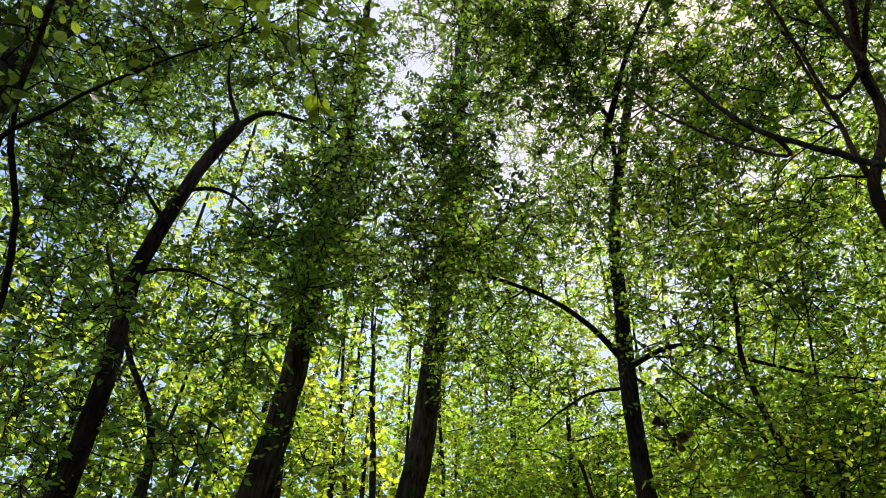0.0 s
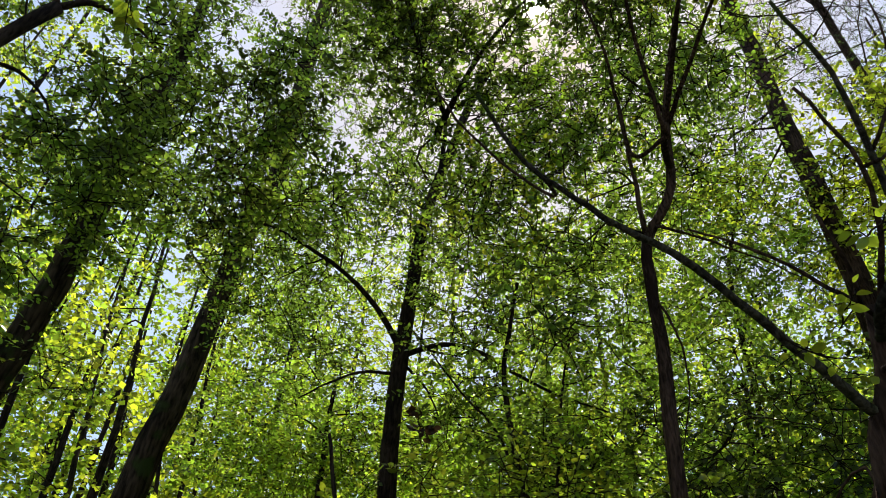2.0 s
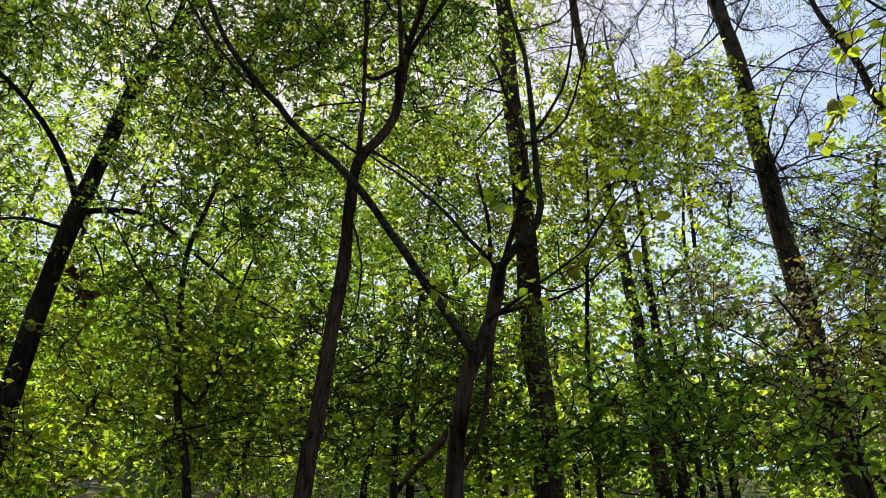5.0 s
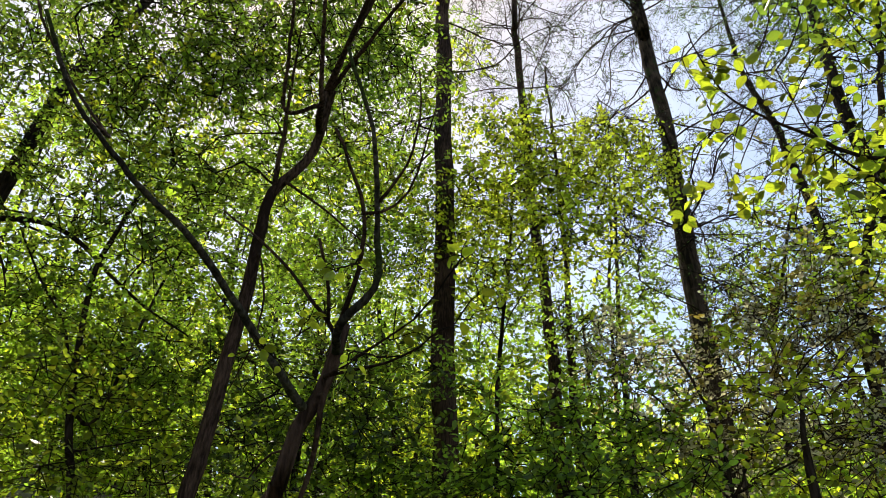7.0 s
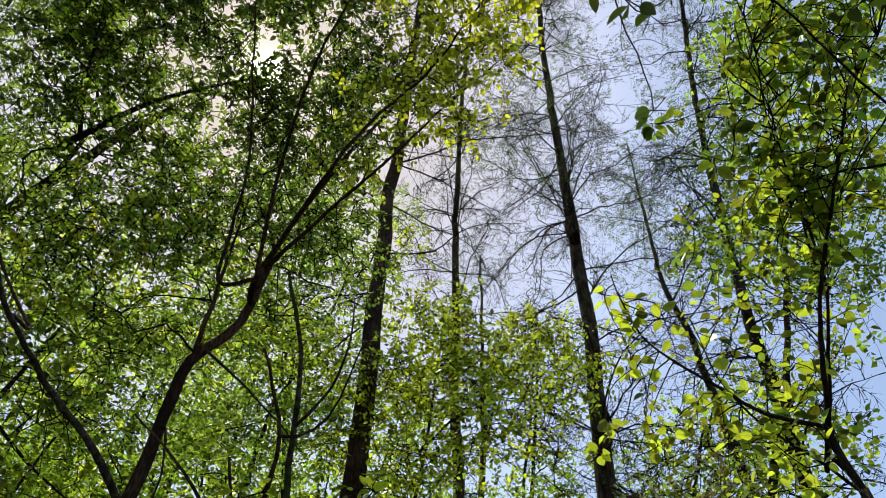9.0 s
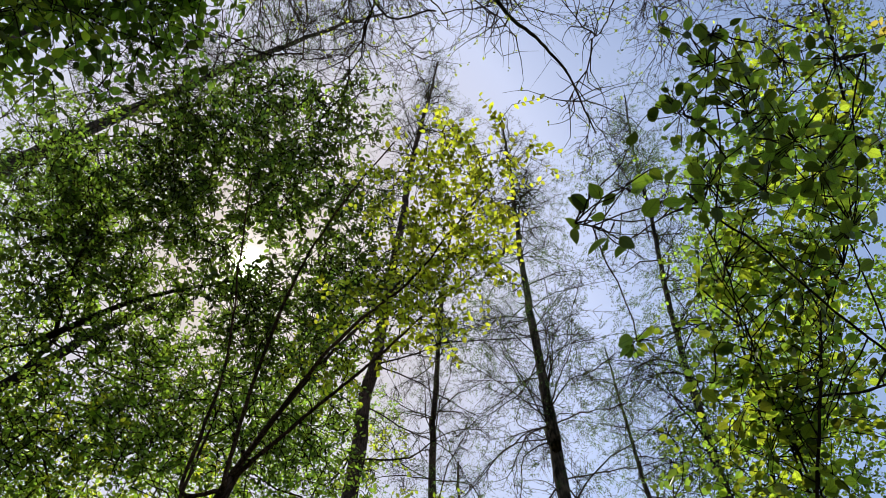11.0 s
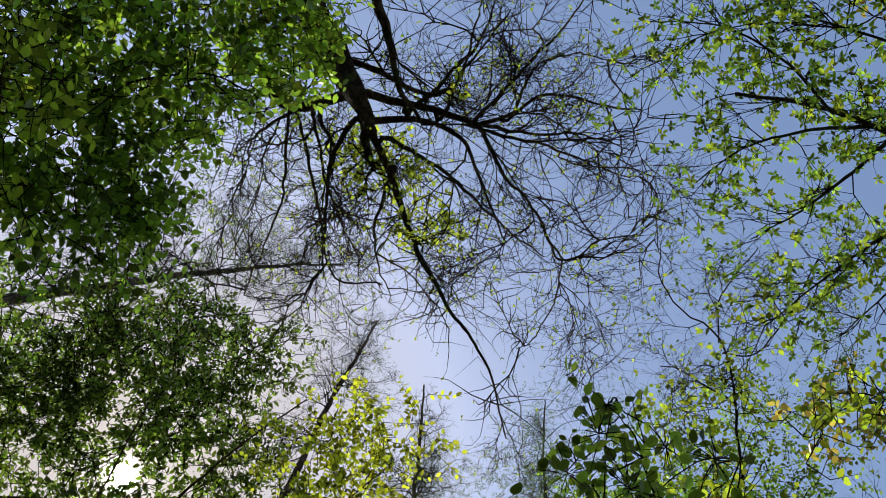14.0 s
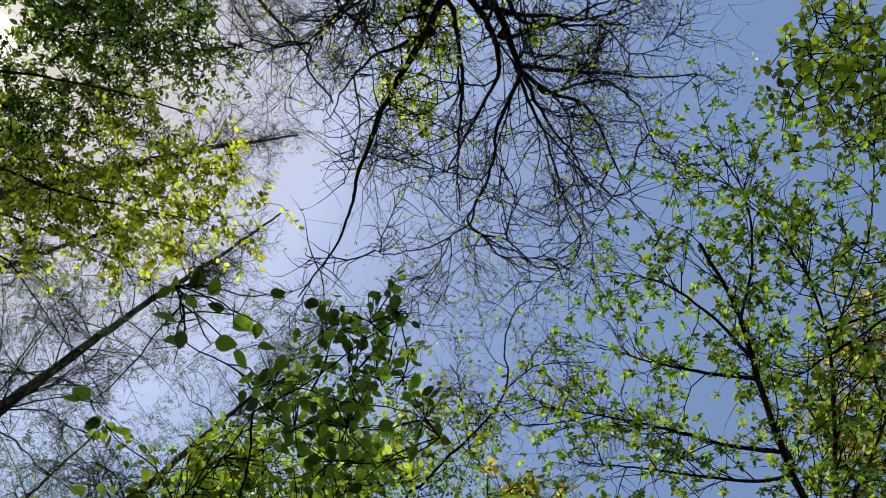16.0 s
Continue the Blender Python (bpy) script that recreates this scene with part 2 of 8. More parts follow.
class Plant:
    """A tree or shrub: an Empty at its foot, with a trunk, limbs, twigs and leaves as parts."""

    def __init__(self, name, foot, label, category, bark=None, group="", twig=None):
        self.root = new(name)
        self.root.location = foot
        self.root.matrix_world = Matrix.Translation(foot)
        tagged(self.root, label, category, group)
        self.bark, self.twig = bark or BARK, twig or TWIG
        self.lines, self.tw, self.joints = [], Tubes(), []
        self.leaf_v, self.leaf_f, self.leaf_n = {}, {}, {}
        self.has_twigs = False

    def wood(self, name, points, r0, r1, sides=9, rough=0.05, wobble=0.0, bark=None, taper=0.75):
        foot = np.array(self.root.location)
        step = max(0.05, min(0.5, (r0 + r1) * (2.4 if name == "trunk" else 1.8))) * (2.5 if sides == 5 else 1)
        if name == "limb" and self.lines:
            # grow out of the wood that is there already
            p0 = np.asarray(points[0], float)
            gaps = [(np.linalg.norm(old - p0, axis=1).min(), old[np.linalg.norm(old - p0, axis=1).argmin()], rad[np.linalg.norm(old - p0, axis=1).argmin()]) for old, rad in self.lines]
            gap, at, thick = min(gaps, key=lambda q: q[0])
            r0 = min(r0, thick * 0.92)
            r1 = min(r1, r0)
            if gap < 1.2:
                points = [tuple(at), *points[(1 if gap < 0.04 else 0):]]
        line = spline(points, step)
        if wobble:
            g = rng.normal(size=(len(line), 3)) * wobble
            g = (g + np.roll(g, 1, 0) + np.roll(g, -1, 0)) / 2
            g[0] = g[-1] = 0
            line = line + g
        s = np.linspace(0, 1, len(line))
        rad = r0 + (r1 - r0) * s**taper
        t = Tubes()
        t.add(line - foot, rad, sides, rough)
        ob = new(name, t.mesh(name, bark or self.bark))
        ob.parent = self.root
        self.lines.append((line, rad))
        return ob

    def trunk(self, points, r0, r1, **k):
        return self.wood("trunk", points, r0, r1, sides=12, **k)

    def limb(self, points, r0, r1, **k):
        return self.wood("limb", points, r0, r1, sides=7, **k)

    def nearest(self, c):
        best = None
        for line, rad in self.lines:
            d = np.linalg.norm(line - c, axis=1) + 0.25 * np.abs(line[:, 2] - c[2] + 0.4)
            i = int(d.argmin())
            if best is None or d[i] < best[0]:
                best = (d[i], line[i], rad[i])
        return best

    def some_wood(self, c):
        """A point of the wood that is about as near to c as any, below it if there is one, and its radius."""
        at = np.concatenate([line for line, rad in self.lines] + [np.array(self.joints).reshape(-1, 3)])
        thick = np.concatenate([rad for line, rad in self.lines] + [np.full(len(self.joints), 0.012)])
        d = np.linalg.norm(at - c, axis=1) + 0.25 * np.abs(at[:, 2] - c[2] + 0.4)
        i = rng.choice(np.where(d < d.min() * 1.25 + 0.05)[0])
        self.joints.append(tuple(c))
        return at[i], thick[i]

    def branch(self, a, b, r0, r1, bend=0.12, sides=5, name=None):
        """A crooked thin branch from a to b, gathered with the twigs."""
        a, b = np.asarray(a, float), np.asarray(b, float)
        far = np.linalg.norm(b - a)
        c1, c2 = (a + (b - a) * f + rng.normal(size=3) * bend * far * 0.5 + np.array([0, 0, 0.10 * far * (1 - f)]) for f in (0.33, 0.68))
        line = spline([a, c1, c2, b], max(0.06, far / (9 if sides > 3 else 3)))
        line[1:-1] += rng.normal(size=(len(line) - 2, 3)) * far * 0.006
        s = np.linspace(0, 1, len(line))[:, None]
        self.tw.add(line - np.array(self.root.location), r0 + (r1 - r0) * s[:, 0], sides)
        self.has_twigs = True
        return line

    def spread(self, line, count, length, r0, depth=2, up=0.15, bare=0.0, segs=(4, 3, 3), crook=0.3, thin=0.58):
        """Side twigs along a line, forking again; returns their ends."""
        foot = np.array(self.root.location)
        line = np.asarray(line, float)
        ends = []
        starts, t = [], unit(np.gradient(line, axis=0))
        idx = rng.integers(int(len(line) * bare), len(line), count)
        p = line[idx]
        d = unit(t[idx] * 0.9 + rng.normal(size=(count, 3)) * 0.75 + np.array([0, 0, up]))
        ln = length * rng.uniform(0.4, 1.1, count)
        rr = np.full(count, r0)
        for level in range(depth):
            q = p
            k = segs[level]
            for seg in range(k):
                d = unit(d + rng.normal(size=d.shape) * crook + np.array([0, 0, up * 0.3]))
                q2 = q + d * (ln / k)[:, None]
                self.tw.sticks(q - foot, q2 - foot, rr * (1 - 0.8 * seg / k), rr * (1 - 0.8 * (seg + 1) / k))
                if level < depth - 1:
                    starts.append((q2, d, ln, rr))
                q = q2
            ends.append(q)
            if level < depth - 1:
                ps, ds, ls, rs = (np.concatenate([s[i] for s in starts]) for i in range(4))
                starts = []
                p = np.concatenate([ps, ps])
                d = unit(np.concatenate([ds, ds]) * 0.8 + rng.normal(size=(2 * len(ds), 3)) * 0.6)
                ln = np.concatenate([ls, ls]) * rng.uniform(0.35, 0.7, 2 * len(ls))
                rr = np.concatenate([rs, rs]) * thin
        self.has_twigs = True
        return np.concatenate(ends)

    def put_leaves(self, base, axis, size, mat, fine=True, flat=0.55, wide=0.33):
        """Leaves at base points, along axis, size long, mostly lying level."""
        n = len(base)
        size = np.broadcast_to(size, (n,))[:, None] * rng.uniform(0.65, 1.2, (n, 1))
        axis = unit(axis)
        nrm = unit(np.array([0, 0, 1.0]) * flat + rng.normal(size=(n, 3)) * (1 - flat))
        side = unit(np.cross(axis, nrm))
        nrm = np.cross(side, axis)
        w = wide * rng.uniform(0.8, 1.15, (n, 1))
        foot = np.array(self.root.location)
        b = base - foot
        curl = nrm * size * rng.uniform(-0.05, 0.22, (n, 1))
        tip = b + axis * size - curl
        if fine == "rich":
            rows = [b]
            for s, h, c in ((0.14, 0.66, 0.0), (0.42, 1.0, 0.2), (0.74, 0.68, 0.6)):
                m = b + axis * size * s - curl * c
                lift = nrm * size * h * 0.09
                rows += [m - side * size * w * h + lift, m, m + side * size * w * h + lift]
            v = np.stack([*rows, tip], 1).reshape(-1, 3)
            q = np.array([[0, 2, 1], [0, 3, 2], [1, 2, 5], [1, 5, 4], [2, 3, 6], [2, 6, 5], [4, 5, 8], [4, 8, 7], [5, 6, 9], [5, 9, 8], [7, 8, 10], [8, 9, 10]])
            k = 11
        elif fine:
            r1 = b + axis * size * 0.28 + side * size * w + nrm * size * 0.06
            r2 = b + axis * size * 0.66 + side * size * w * 0.86 + nrm * size * 0.05 - curl * 0.4
            l1 = b + axis * size * 0.28 - side * size * w + nrm * size * 0.06
            l2 = b + axis * size * 0.66 - side * size * w * 0.86 + nrm * size * 0.05 - curl * 0.4
            v = np.stack([b, r1, r2, tip, l2, l1], 1).reshape(-1, 3)
            q = np.array([[0, 1, 2, 3], [0, 3, 4, 5]])
            k = 6
        else:
            r1 = b + axis * size * 0.45 + side * size * w * 1.1 + nrm * size * 0.05
            l1 = b + axis * size * 0.45 - side * size * w * 1.1 + nrm * size * 0.05
            v = np.stack([b, r1, tip, l1], 1).reshape(-1, 3)
            q = np.array([[0, 1, 2], [0, 2, 3]])
            k = 4
        key = (mat.name, k)
        at = self.leaf_n.get(key, 0)
        f = (q[None] + k * np.arange(n)[:, None, None] + at).reshape(-1, q.shape[1])
        self.leaf_v.setdefault(key, []).append(v)
        self.leaf_f.setdefault(key, []).append(f)
        self.leaf_n[key] = at + len(v)

    def sprays(self, centre, radius, count, size, mat, each=9, fine=True, flat=0.55, squash=0.75, join=True, r=0.006, wide=0.33):
        """A clump: leafy twigs scattered through a ball, joined to the nearest limb."""
        c = np.asarray(centre, float)
        if join and self.lines:
            a, ra = self.some_wood(c)
            self.branch(a, c, min(ra * 0.5, max(0.0022, radius * 0.016)), 0.0015, bend=0.2, sides=5 if r < 0.008 else 3)
        k = max(2, int(count / each))
        g = unit(rng.normal(size=(k, 3))) * radius * rng.uniform(0, 1, (k, 1)) ** 0.45
        g[:, 2] *= squash
        start = c + g * 0.8
        d = unit(g / radius * 0.7 + rng.normal(size=(k, 3)) * 0.7 * np.array([1, 1, 0.5]))
        ln = size * each * 0.42 * rng.uniform(0.7, 1.4, k)
        end = start + d * ln[:, None] - np.array([0, 0, 0.10]) * ln[:, None]
        some = slice(None, None, 1 if fine else 5)
        self.tw.sticks((start - np.array(self.root.location))[some], (end - np.array(self.root.location))[some], r * 0.6, r * 0.25)
        # each twig grows from the nearest one that lies further in
        if not fine:
            return self.fill(start, end, d, each, k, size, mat, fine, flat, wide)
        order = np.argsort(np.linalg.norm(g, axis=1))[:420]
        q = start[order]
        gap = np.linalg.norm(q[:, None] - q[None], axis=2)
        gap[np.triu_indices(len(q))] = 1e9
        to = gap.argmin(1)[1:]
        self.tw.sticks(q[to] - np.array(self.root.location), q[1:] - np.array(self.root.location), r * 0.8, r * 0.55)
        self.fill(start, end, d, each, k, size, mat, fine, flat, wide)

    def shoots(self, centre, radius, count, size, mat, each=10, r=0.0024, wide=0.36):
        """Arching shoots from the wood nearby into a ball, with leaves in two rows, smaller towards the tip."""
        c = np.asarray(centre, float)
        near_wood = np.concatenate([line[len(line) // 4:] for line, rad in self.lines])
        gap = np.linalg.norm(near_wood - c, axis=1)
        pool = near_wood[gap < radius * 1.8]
        if len(pool) < 12:
            # a leading shoot through the ball, from which the others fork
            a = near_wood[gap.argmin()]
            lead = self.branch(a, c + unit(c - a) * radius * 0.6, r * 1.25, 0.0012, bend=0.18, sides=4)
            pool = np.concatenate([pool, lead[len(lead) // 4:], (lead[1:] + lead[:-1])[len(lead) // 4:] / 2])
        for _ in range(max(1, round(count / each))):
            leaf = mat[rng.integers(len(mat))] if isinstance(mat, tuple) else mat
            end = c + unit(rng.normal(size=3)) * radius * rng.uniform(0.3, 1.1) ** 0.5
            a = pool[rng.integers(len(pool))]
            line = self.branch(a, end, r, 0.0009, bend=0.22, sides=4)
            t = unit(np.gradient(line, axis=0))
            far = np.linalg.norm(end - a)
            first = max(0.15, 1.0 - (each * size * 0.62) / max(far, 1e-3))
            s = np.linspace(first, 1.0, each)
            at = s * (len(line) - 1)
            i = np.minimum(at.astype(int), len(line) - 2)
            base = line[i] + (line[i + 1] - line[i]) * (at - i)[:, None]
            across = unit(np.cross(t[i], np.array([0, 0, 1.0]) + rng.normal(size=3) * 0.35))
            sign = np.where(np.arange(each) % 2, 1.0, -1.0)[:, None]
            sign[-1] = 0.0
            axis = t[i] * 0.55 + across * sign * 0.85 + rng.normal(size=(each, 3)) * 0.18 - np.array([0, 0, 0.15])
            stalk = base + unit(axis) * size * 0.22
            foot = np.array(self.root.location)
            self.tw.sticks(base - foot, stalk - foot, 0.0011, 0.0008)
            self.put_leaves(stalk, axis, size * np.linspace(1.1, 0.62, each), leaf, "rich", 0.6, wide)

    def fill(self, start, end, d, each, k, size, mat, fine, flat, wide):
        """Leaves on both sides of the twigs from start to end."""
        self.has_twigs = True
        s = (np.arange(each) + 0.5) / each
        base = start[:, None] + (end - start)[:, None] * s[None, :, None]
        side = unit(np.cross(d, np.array([0, 0, 1.0]) + rng.normal(size=(k, 3)) * 0.3))
        sign = np.where(np.arange(each) % 2, 1.0, -1.0)
        axis = d[:, None] * 0.6 + side[:, None] * sign[None, :, None] * 0.9 + rng.normal(size=(k, each, 3)) * 0.3
        keep = rng.uniform(size=k * each) < 0.92
        self.put_leaves(base.reshape(-1, 3)[keep], axis.reshape(-1, 3)[keep], size, mat, fine, flat, wide)

    def stars(self, points, size, mat):
        """Leaves of five leaflets, spread like a hand, at the given points."""
        n = len(points)
        up = unit(np.array([0, 0, 1.0]) + rng.normal(size=(n, 3)) * 0.35)
        u = unit(np.cross(up, rng.normal(size=(n, 3))))
        w = np.cross(up, u)
        for a in np.linspace(0, 2 * np.pi, 5, endpoint=False):
            b = a + rng.normal(size=(n, 1)) * 0.15
            ax = np.cos(b) * u + np.sin(b) * w - up * 0.15
            self.put_leaves(points + ax * size * 0.05, ax, size, mat, True, 0.75, 0.26)

    def done(self):
        if self.has_twigs:
            part_ob = new("twigwork", self.tw.mesh("twigwork", self.twig))
            part_ob.parent = self.root
            tagged(part_ob, kind="stuff")
        for (mat, k), v in self.leaf_v.items():
            me = mesh_from("foliage", np.concatenate(v), [np.concatenate(self.leaf_f[(mat, k)])], bpy.data.materials[mat])
            if k == 11:
                u = (0.0, 0.14, 0.14, 0.14, 0.42, 0.42, 0.42, 0.74, 0.74, 0.74, 1.0)
                w = (0.5, 0.17, 0.5, 0.83, 0.0, 0.5, 1.0, 0.16, 0.5, 0.84, 0.5)
                corner = np.empty(len(me.loops), np.int32)
                me.loops.foreach_get("vertex_index", corner)
                me.uv_layers.new(name="leaf").data.foreach_set("uv", np.array([u, w], np.float32).T[corner % 11].ravel())
                me.polygons.foreach_set("use_smooth", np.ones(len(me.polygons), bool))
            ob = new("foliage", me)
            ob.parent = self.root
            tagged(ob, kind="stuff")
        return self.root


# ground: a hillside that climbs ahead of the camera
UPHILL = (math.sin(radians(-10)), math.cos(radians(-10)))


def ground_z(x, y):
    u = x * UPHILL[0] + y * UPHILL[1]
    if u < 0:
        h = 22 * (math.exp(u / 70) - 1) * 0.9
    elif u < 22:
        h = 0.44 * u
    else:
        h = 9.68 + 9 * (1 - math.exp(-(u - 22) * 0.44 / 9))
    return h + 0.10 * noise.noise((x * 0.5, y * 0.5, 0.3)) * min(1, (x * x + y * y) / 4 + 0.3)


def foot_at(x, y, sink=0.05):
    return (x, y, ground_z(x, y) - sink)


def build_ground():
    m, n, l, o = material("leaf_litter")
    tcn = n.new("ShaderNodeTexCoord")
    a = n.new("ShaderNodeTexNoise")
    a.inputs["Scale"].default_value, a.inputs["Detail"].default_value = 9.0, 8.0
    b = n.new("ShaderNodeTexNoise")
    b.inputs["Scale"].default_value, b.inputs["Detail"].default_value = 0.6, 4.0
    l.new(tcn.outputs["Object"], a.inputs["Vector"])
    l.new(tcn.outputs["Object"], b.inputs["Vector"])
    litter = n.new("ShaderNodeMix")
    litter.data_type = "RGBA"
    litter.inputs["A"].default_value, litter.inputs["B"].default_value = (0.035, 0.024, 0.014, 1), (0.16, 0.115, 0.065, 1)
    l.new(a.outputs["Fac"], litter.inputs["Factor"])
    green = n.new("ShaderNodeMix")
    green.data_type = "RGBA"
    green.inputs["B"].default_value = (0.05, 0.085, 0.02, 1)
    edge = n.new("ShaderNodeMapRange")
    edge.inputs["From Min"].default_value, edge.inputs["From Max"].default_value = 0.42, 0.6
    l.new(b.outputs["Fac"], edge.inputs["Value"])
    l.new(edge.outputs["Result"], green.inputs["Factor"])
    l.new(litter.outputs["Result"], green.inputs["A"])
    s = n.new("ShaderNodeBsdfPrincipled")
    s.inputs["Roughness"].default_value = 0.95
    l.new(green.outputs["Result"], s.inputs["Base Color"])
    bump = n.new("ShaderNodeBump")
    bump.inputs["Strength"].default_value, bump.inputs["Distance"].default_value = 0.8, 0.05
    l.new(a.outputs["Fac"], bump.inputs["Height"])
    l.new(bump.outputs["Normal"], s.inputs["Normal"])
    l.new(s.outputs[0], o.inputs["Surface"])
    g = [-900, -500, -250, -120, -70, -45, *[-30 + 0.75 * i for i in range(81)], 45, 70, 120, 250, 500, 900]
    k = len(g)
    v = np.array([(x, y, ground_z(x, y)) for y in g for x in g])
    i = (np.arange(k - 1)[:, None] * k + np.arange(k - 1)).ravel()
    ob = new("ground", mesh_from("ground", v, [np.stack([i, i + 1, i + k + 1, i + k], 1)], m, smooth=True))
    tagged(ob, "sloping forest floor of brown leaf litter and moss", "ground", kind="structure")


build_ground()

# the single large leaves of the nearest bush
FRESHM = leaf_material("fresh_leaf_mass", (0.045, 0.085, 0.018), (0.10, 0.13, 0.028), (0.58, 0.68, 0.04), veins=True)


def leaf_mesh(seed):
    """A broad pointed leaf, one unit long, folded a little along its midrib, with a short stalk."""
    r = random.Random(seed)
    w = r.uniform(0.31, 0.38)
    rows = [(0.0, 0.02), (0.12, 0.7), (0.32, 1.0), (0.55, 0.92), (0.78, 0.55), (0.92, 0.2), (1.0, 0.0)]
    v, f = [], []
    droop, fold = r.uniform(0.05, 0.25), r.uniform(0.08, 0.22)
    for s, h in rows:
        zc = -droop * s * s
        v += [(s, -w * h, zc + fold * h * w), (s, 0, zc), (s, w * h, zc + fold * h * w)]
    for i in range(len(rows) - 1):
        a = 3 * i
        f += [(a, a + 1, a + 4, a + 3), (a + 1, a + 2, a + 5, a + 4)]
    b = len(v)
    v += [(-0.3, -0.012, 0.02), (-0.3, 0.012, 0.02), (0.02, 0.012, 0.0), (0.02, -0.012, 0.0)]
    f.append((b, b + 1, b + 2, b + 3))
    me = bpy.data.meshes.new("leaf")
    me.from_pydata(v, [], f)
    across = [0.5 + o * 0.5 for s, h in rows for o in (-h, 0, h)] + [0.5] * 4
    layer = me.uv_layers.new(name="leaf")
    for loop in me.loops:
        i = loop.vertex_index
        layer.data[loop.index].uv = (min(1.0, max(0.0, v[i][0])), across[i])
    me.polygons.foreach_set("use_smooth", [True] * len(me.polygons))
    me.materials.append(FRESH)
    me.update()
    return me


LEAVES = [leaf_mesh(s) for s in range(6)]


def single_leaves(plant, centre, radius, count, size):
    c = np.array(centre)
    foot = np.array(plant.root.location)
    for _ in range(count):
        p = c + unit(rng.normal(size=3)) * radius * rng.uniform() ** 0.4
        ob = new("leaf", LEAVES[rng.integers(len(LEAVES))])
        ob.parent = plant.root
        ob.location = p - foot
        ob.rotation_euler = (rng.normal() * 0.5, rng.normal() * 0.5 + 0.15, rng.uniform(0, 6.283))
        s = size * rng.uniform(0.7, 1.25)
        ob.scale = (s, s, s)
        stalk = p + unit(c - p) * 0.06 + np.array([0, 0, -0.01])
        plant.tw.sticks((stalk - foot)[None], (p - foot)[None], 0.0016, 0.0011)
    _, a, ra = plant.nearest(c)
    if np.linalg.norm(a - c) > 0.03:
        plant.branch(a, c, 0.0022, 0.0015)


def larch_twigs(plant, count, length, low, high, leafy=0.0):
    """Thin side branches, first rising and then drooping, with feathery twigs, along the upper wood."""
    for line, rad in list(plant.lines):
        z = line[:, 2]
        pick = np.where((z > low) & (z < high))[0]
        if len(pick) < 2:
            continue
        zz = z[pick]
        share = max(2, int(count * (zz.max() - zz.min()) / (high - low)))
        for _ in range(share):
            i = pick[rng.integers(len(pick))]
            a = rng.uniform(0, 6.283)
            ln = length * rng.uniform(0.5, 1.2) * (1.15 - 0.75 * (z[i] - low) / (high - low))
            d = np.array([math.cos(a), math.sin(a), rng.uniform(-0.25, 0.35)])
            end = line[i] + d * ln
            br = plant.branch(line[i], end, max(0.006, min(0.015, rad[i] * 0.35)), 0.003, bend=0.12, sides=4)
            ends = plant.spread(br, int(ln * 9) + 4, 0.45, 0.0056, 2, up=-0.22, bare=0.1, segs=(3, 1), crook=0.25, thin=0.75)
            if leafy:
                e = ends[rng.uniform(size=len(ends)) < leafy]
                plant.put_leaves(e, rng.normal(size=e.shape) * np.array([1, 1, 0.5]), 0.035, LARCH, False, 0.3, 0.2)


LARCH = leaf_material("larch_needles", (0.02, 0.045, 0.018), (0.045, 0.075, 0.028), (0.14, 0.21, 0.04))


def background_tree(az, dist, top, radius, leaves, mat, size, low):
    """A tree of the woods behind: trunk, a few limbs and a crown of clumps from low up to top metres over the camera's foot."""
    x, y = dist * math.sin(radians(az)), dist * math.cos(radians(az))
    f = foot_at(x, y)
    p = Plant("background_tree", f, "leafy woodland tree standing behind on the slope", "tree", BARK, "trees behind")
    lean = rng.normal(size=2) * 0.5
    h = top - f[2]
    p.wood("trunk", [f, (x + lean[0] * 0.3, y + lean[1] * 0.3, f[2] + h * 0.45), (x + lean[0], y + lean[1], top)], 0.05 + h * 0.006, 0.02, 5, wobble=0.03)
    k = max(6, int(h * 1.5))
    for i in range(k):
        s = (i + rng.uniform()) / k
        z = f[2] + low + (h - low) * s
        wid = radius * (1.0 - 0.45 * abs(2 * s - 0.9)) * rng.uniform(0.3, 1.0)
        a = rng.uniform(0, 6.283)
        c = (x + lean[0] * s + wid * math.cos(a), y + lean[1] * s + wid * math.sin(a), z)
        p.sprays(c, radius * rng.uniform(0.45, 0.75), int(leaves / k), size, mat, 10, False, 0.4, squash=0.8, r=0.008)
    p.done()

leaning = Plant("deciduous_tree", foot_at(-4.39, 5.57), "slender dark-barked leaning tree with dense small green leaves", "tree", BARK, "", TWIG)
leaning.trunk([(-4.39, 5.57, 2.69), (-4.35, 5.48, 3.69), (-4.30, 5.38, 4.68), (-4.25, 5.27, 5.18), (-4.16, 5.18, 5.93), (-4.06, 5.10, 6.62), (-3.95, 5.02, 7.32), (-3.79, 4.98, 7.99), (-3.59, 4.97, 8.61), (-3.34, 4.97, 9.39), (-3.00, 5.02, 10.32)], 0.120, 0.043, wobble=0.013)
leaning.limb([(-4.21, 5.21, 6.02), (-4.28, 4.95, 6.30), (-4.42, 4.63, 6.55), (-4.59, 4.25, 6.71), (-4.87, 3.70, 6.82), (-5.12, 3.09, 6.64)], 0.0427, 0.0086, wobble=0.003)
leaning.limb([(-4.14, 5.26, 5.99), (-3.79, 5.35, 6.04), (-3.42, 5.43, 5.89), (-3.02, 5.50, 5.53), (-2.64, 5.53, 5.23), (-2.13, 5.59, 4.91)], 0.0452, 0.0061, wobble=0.003)
leaning.limb([(-4.23, 5.19, 5.74), (-4.40, 4.89, 5.62), (-4.52, 4.61, 5.39), (-4.63, 4.32, 5.07)], 0.0235, 0.0063, wobble=0.003)
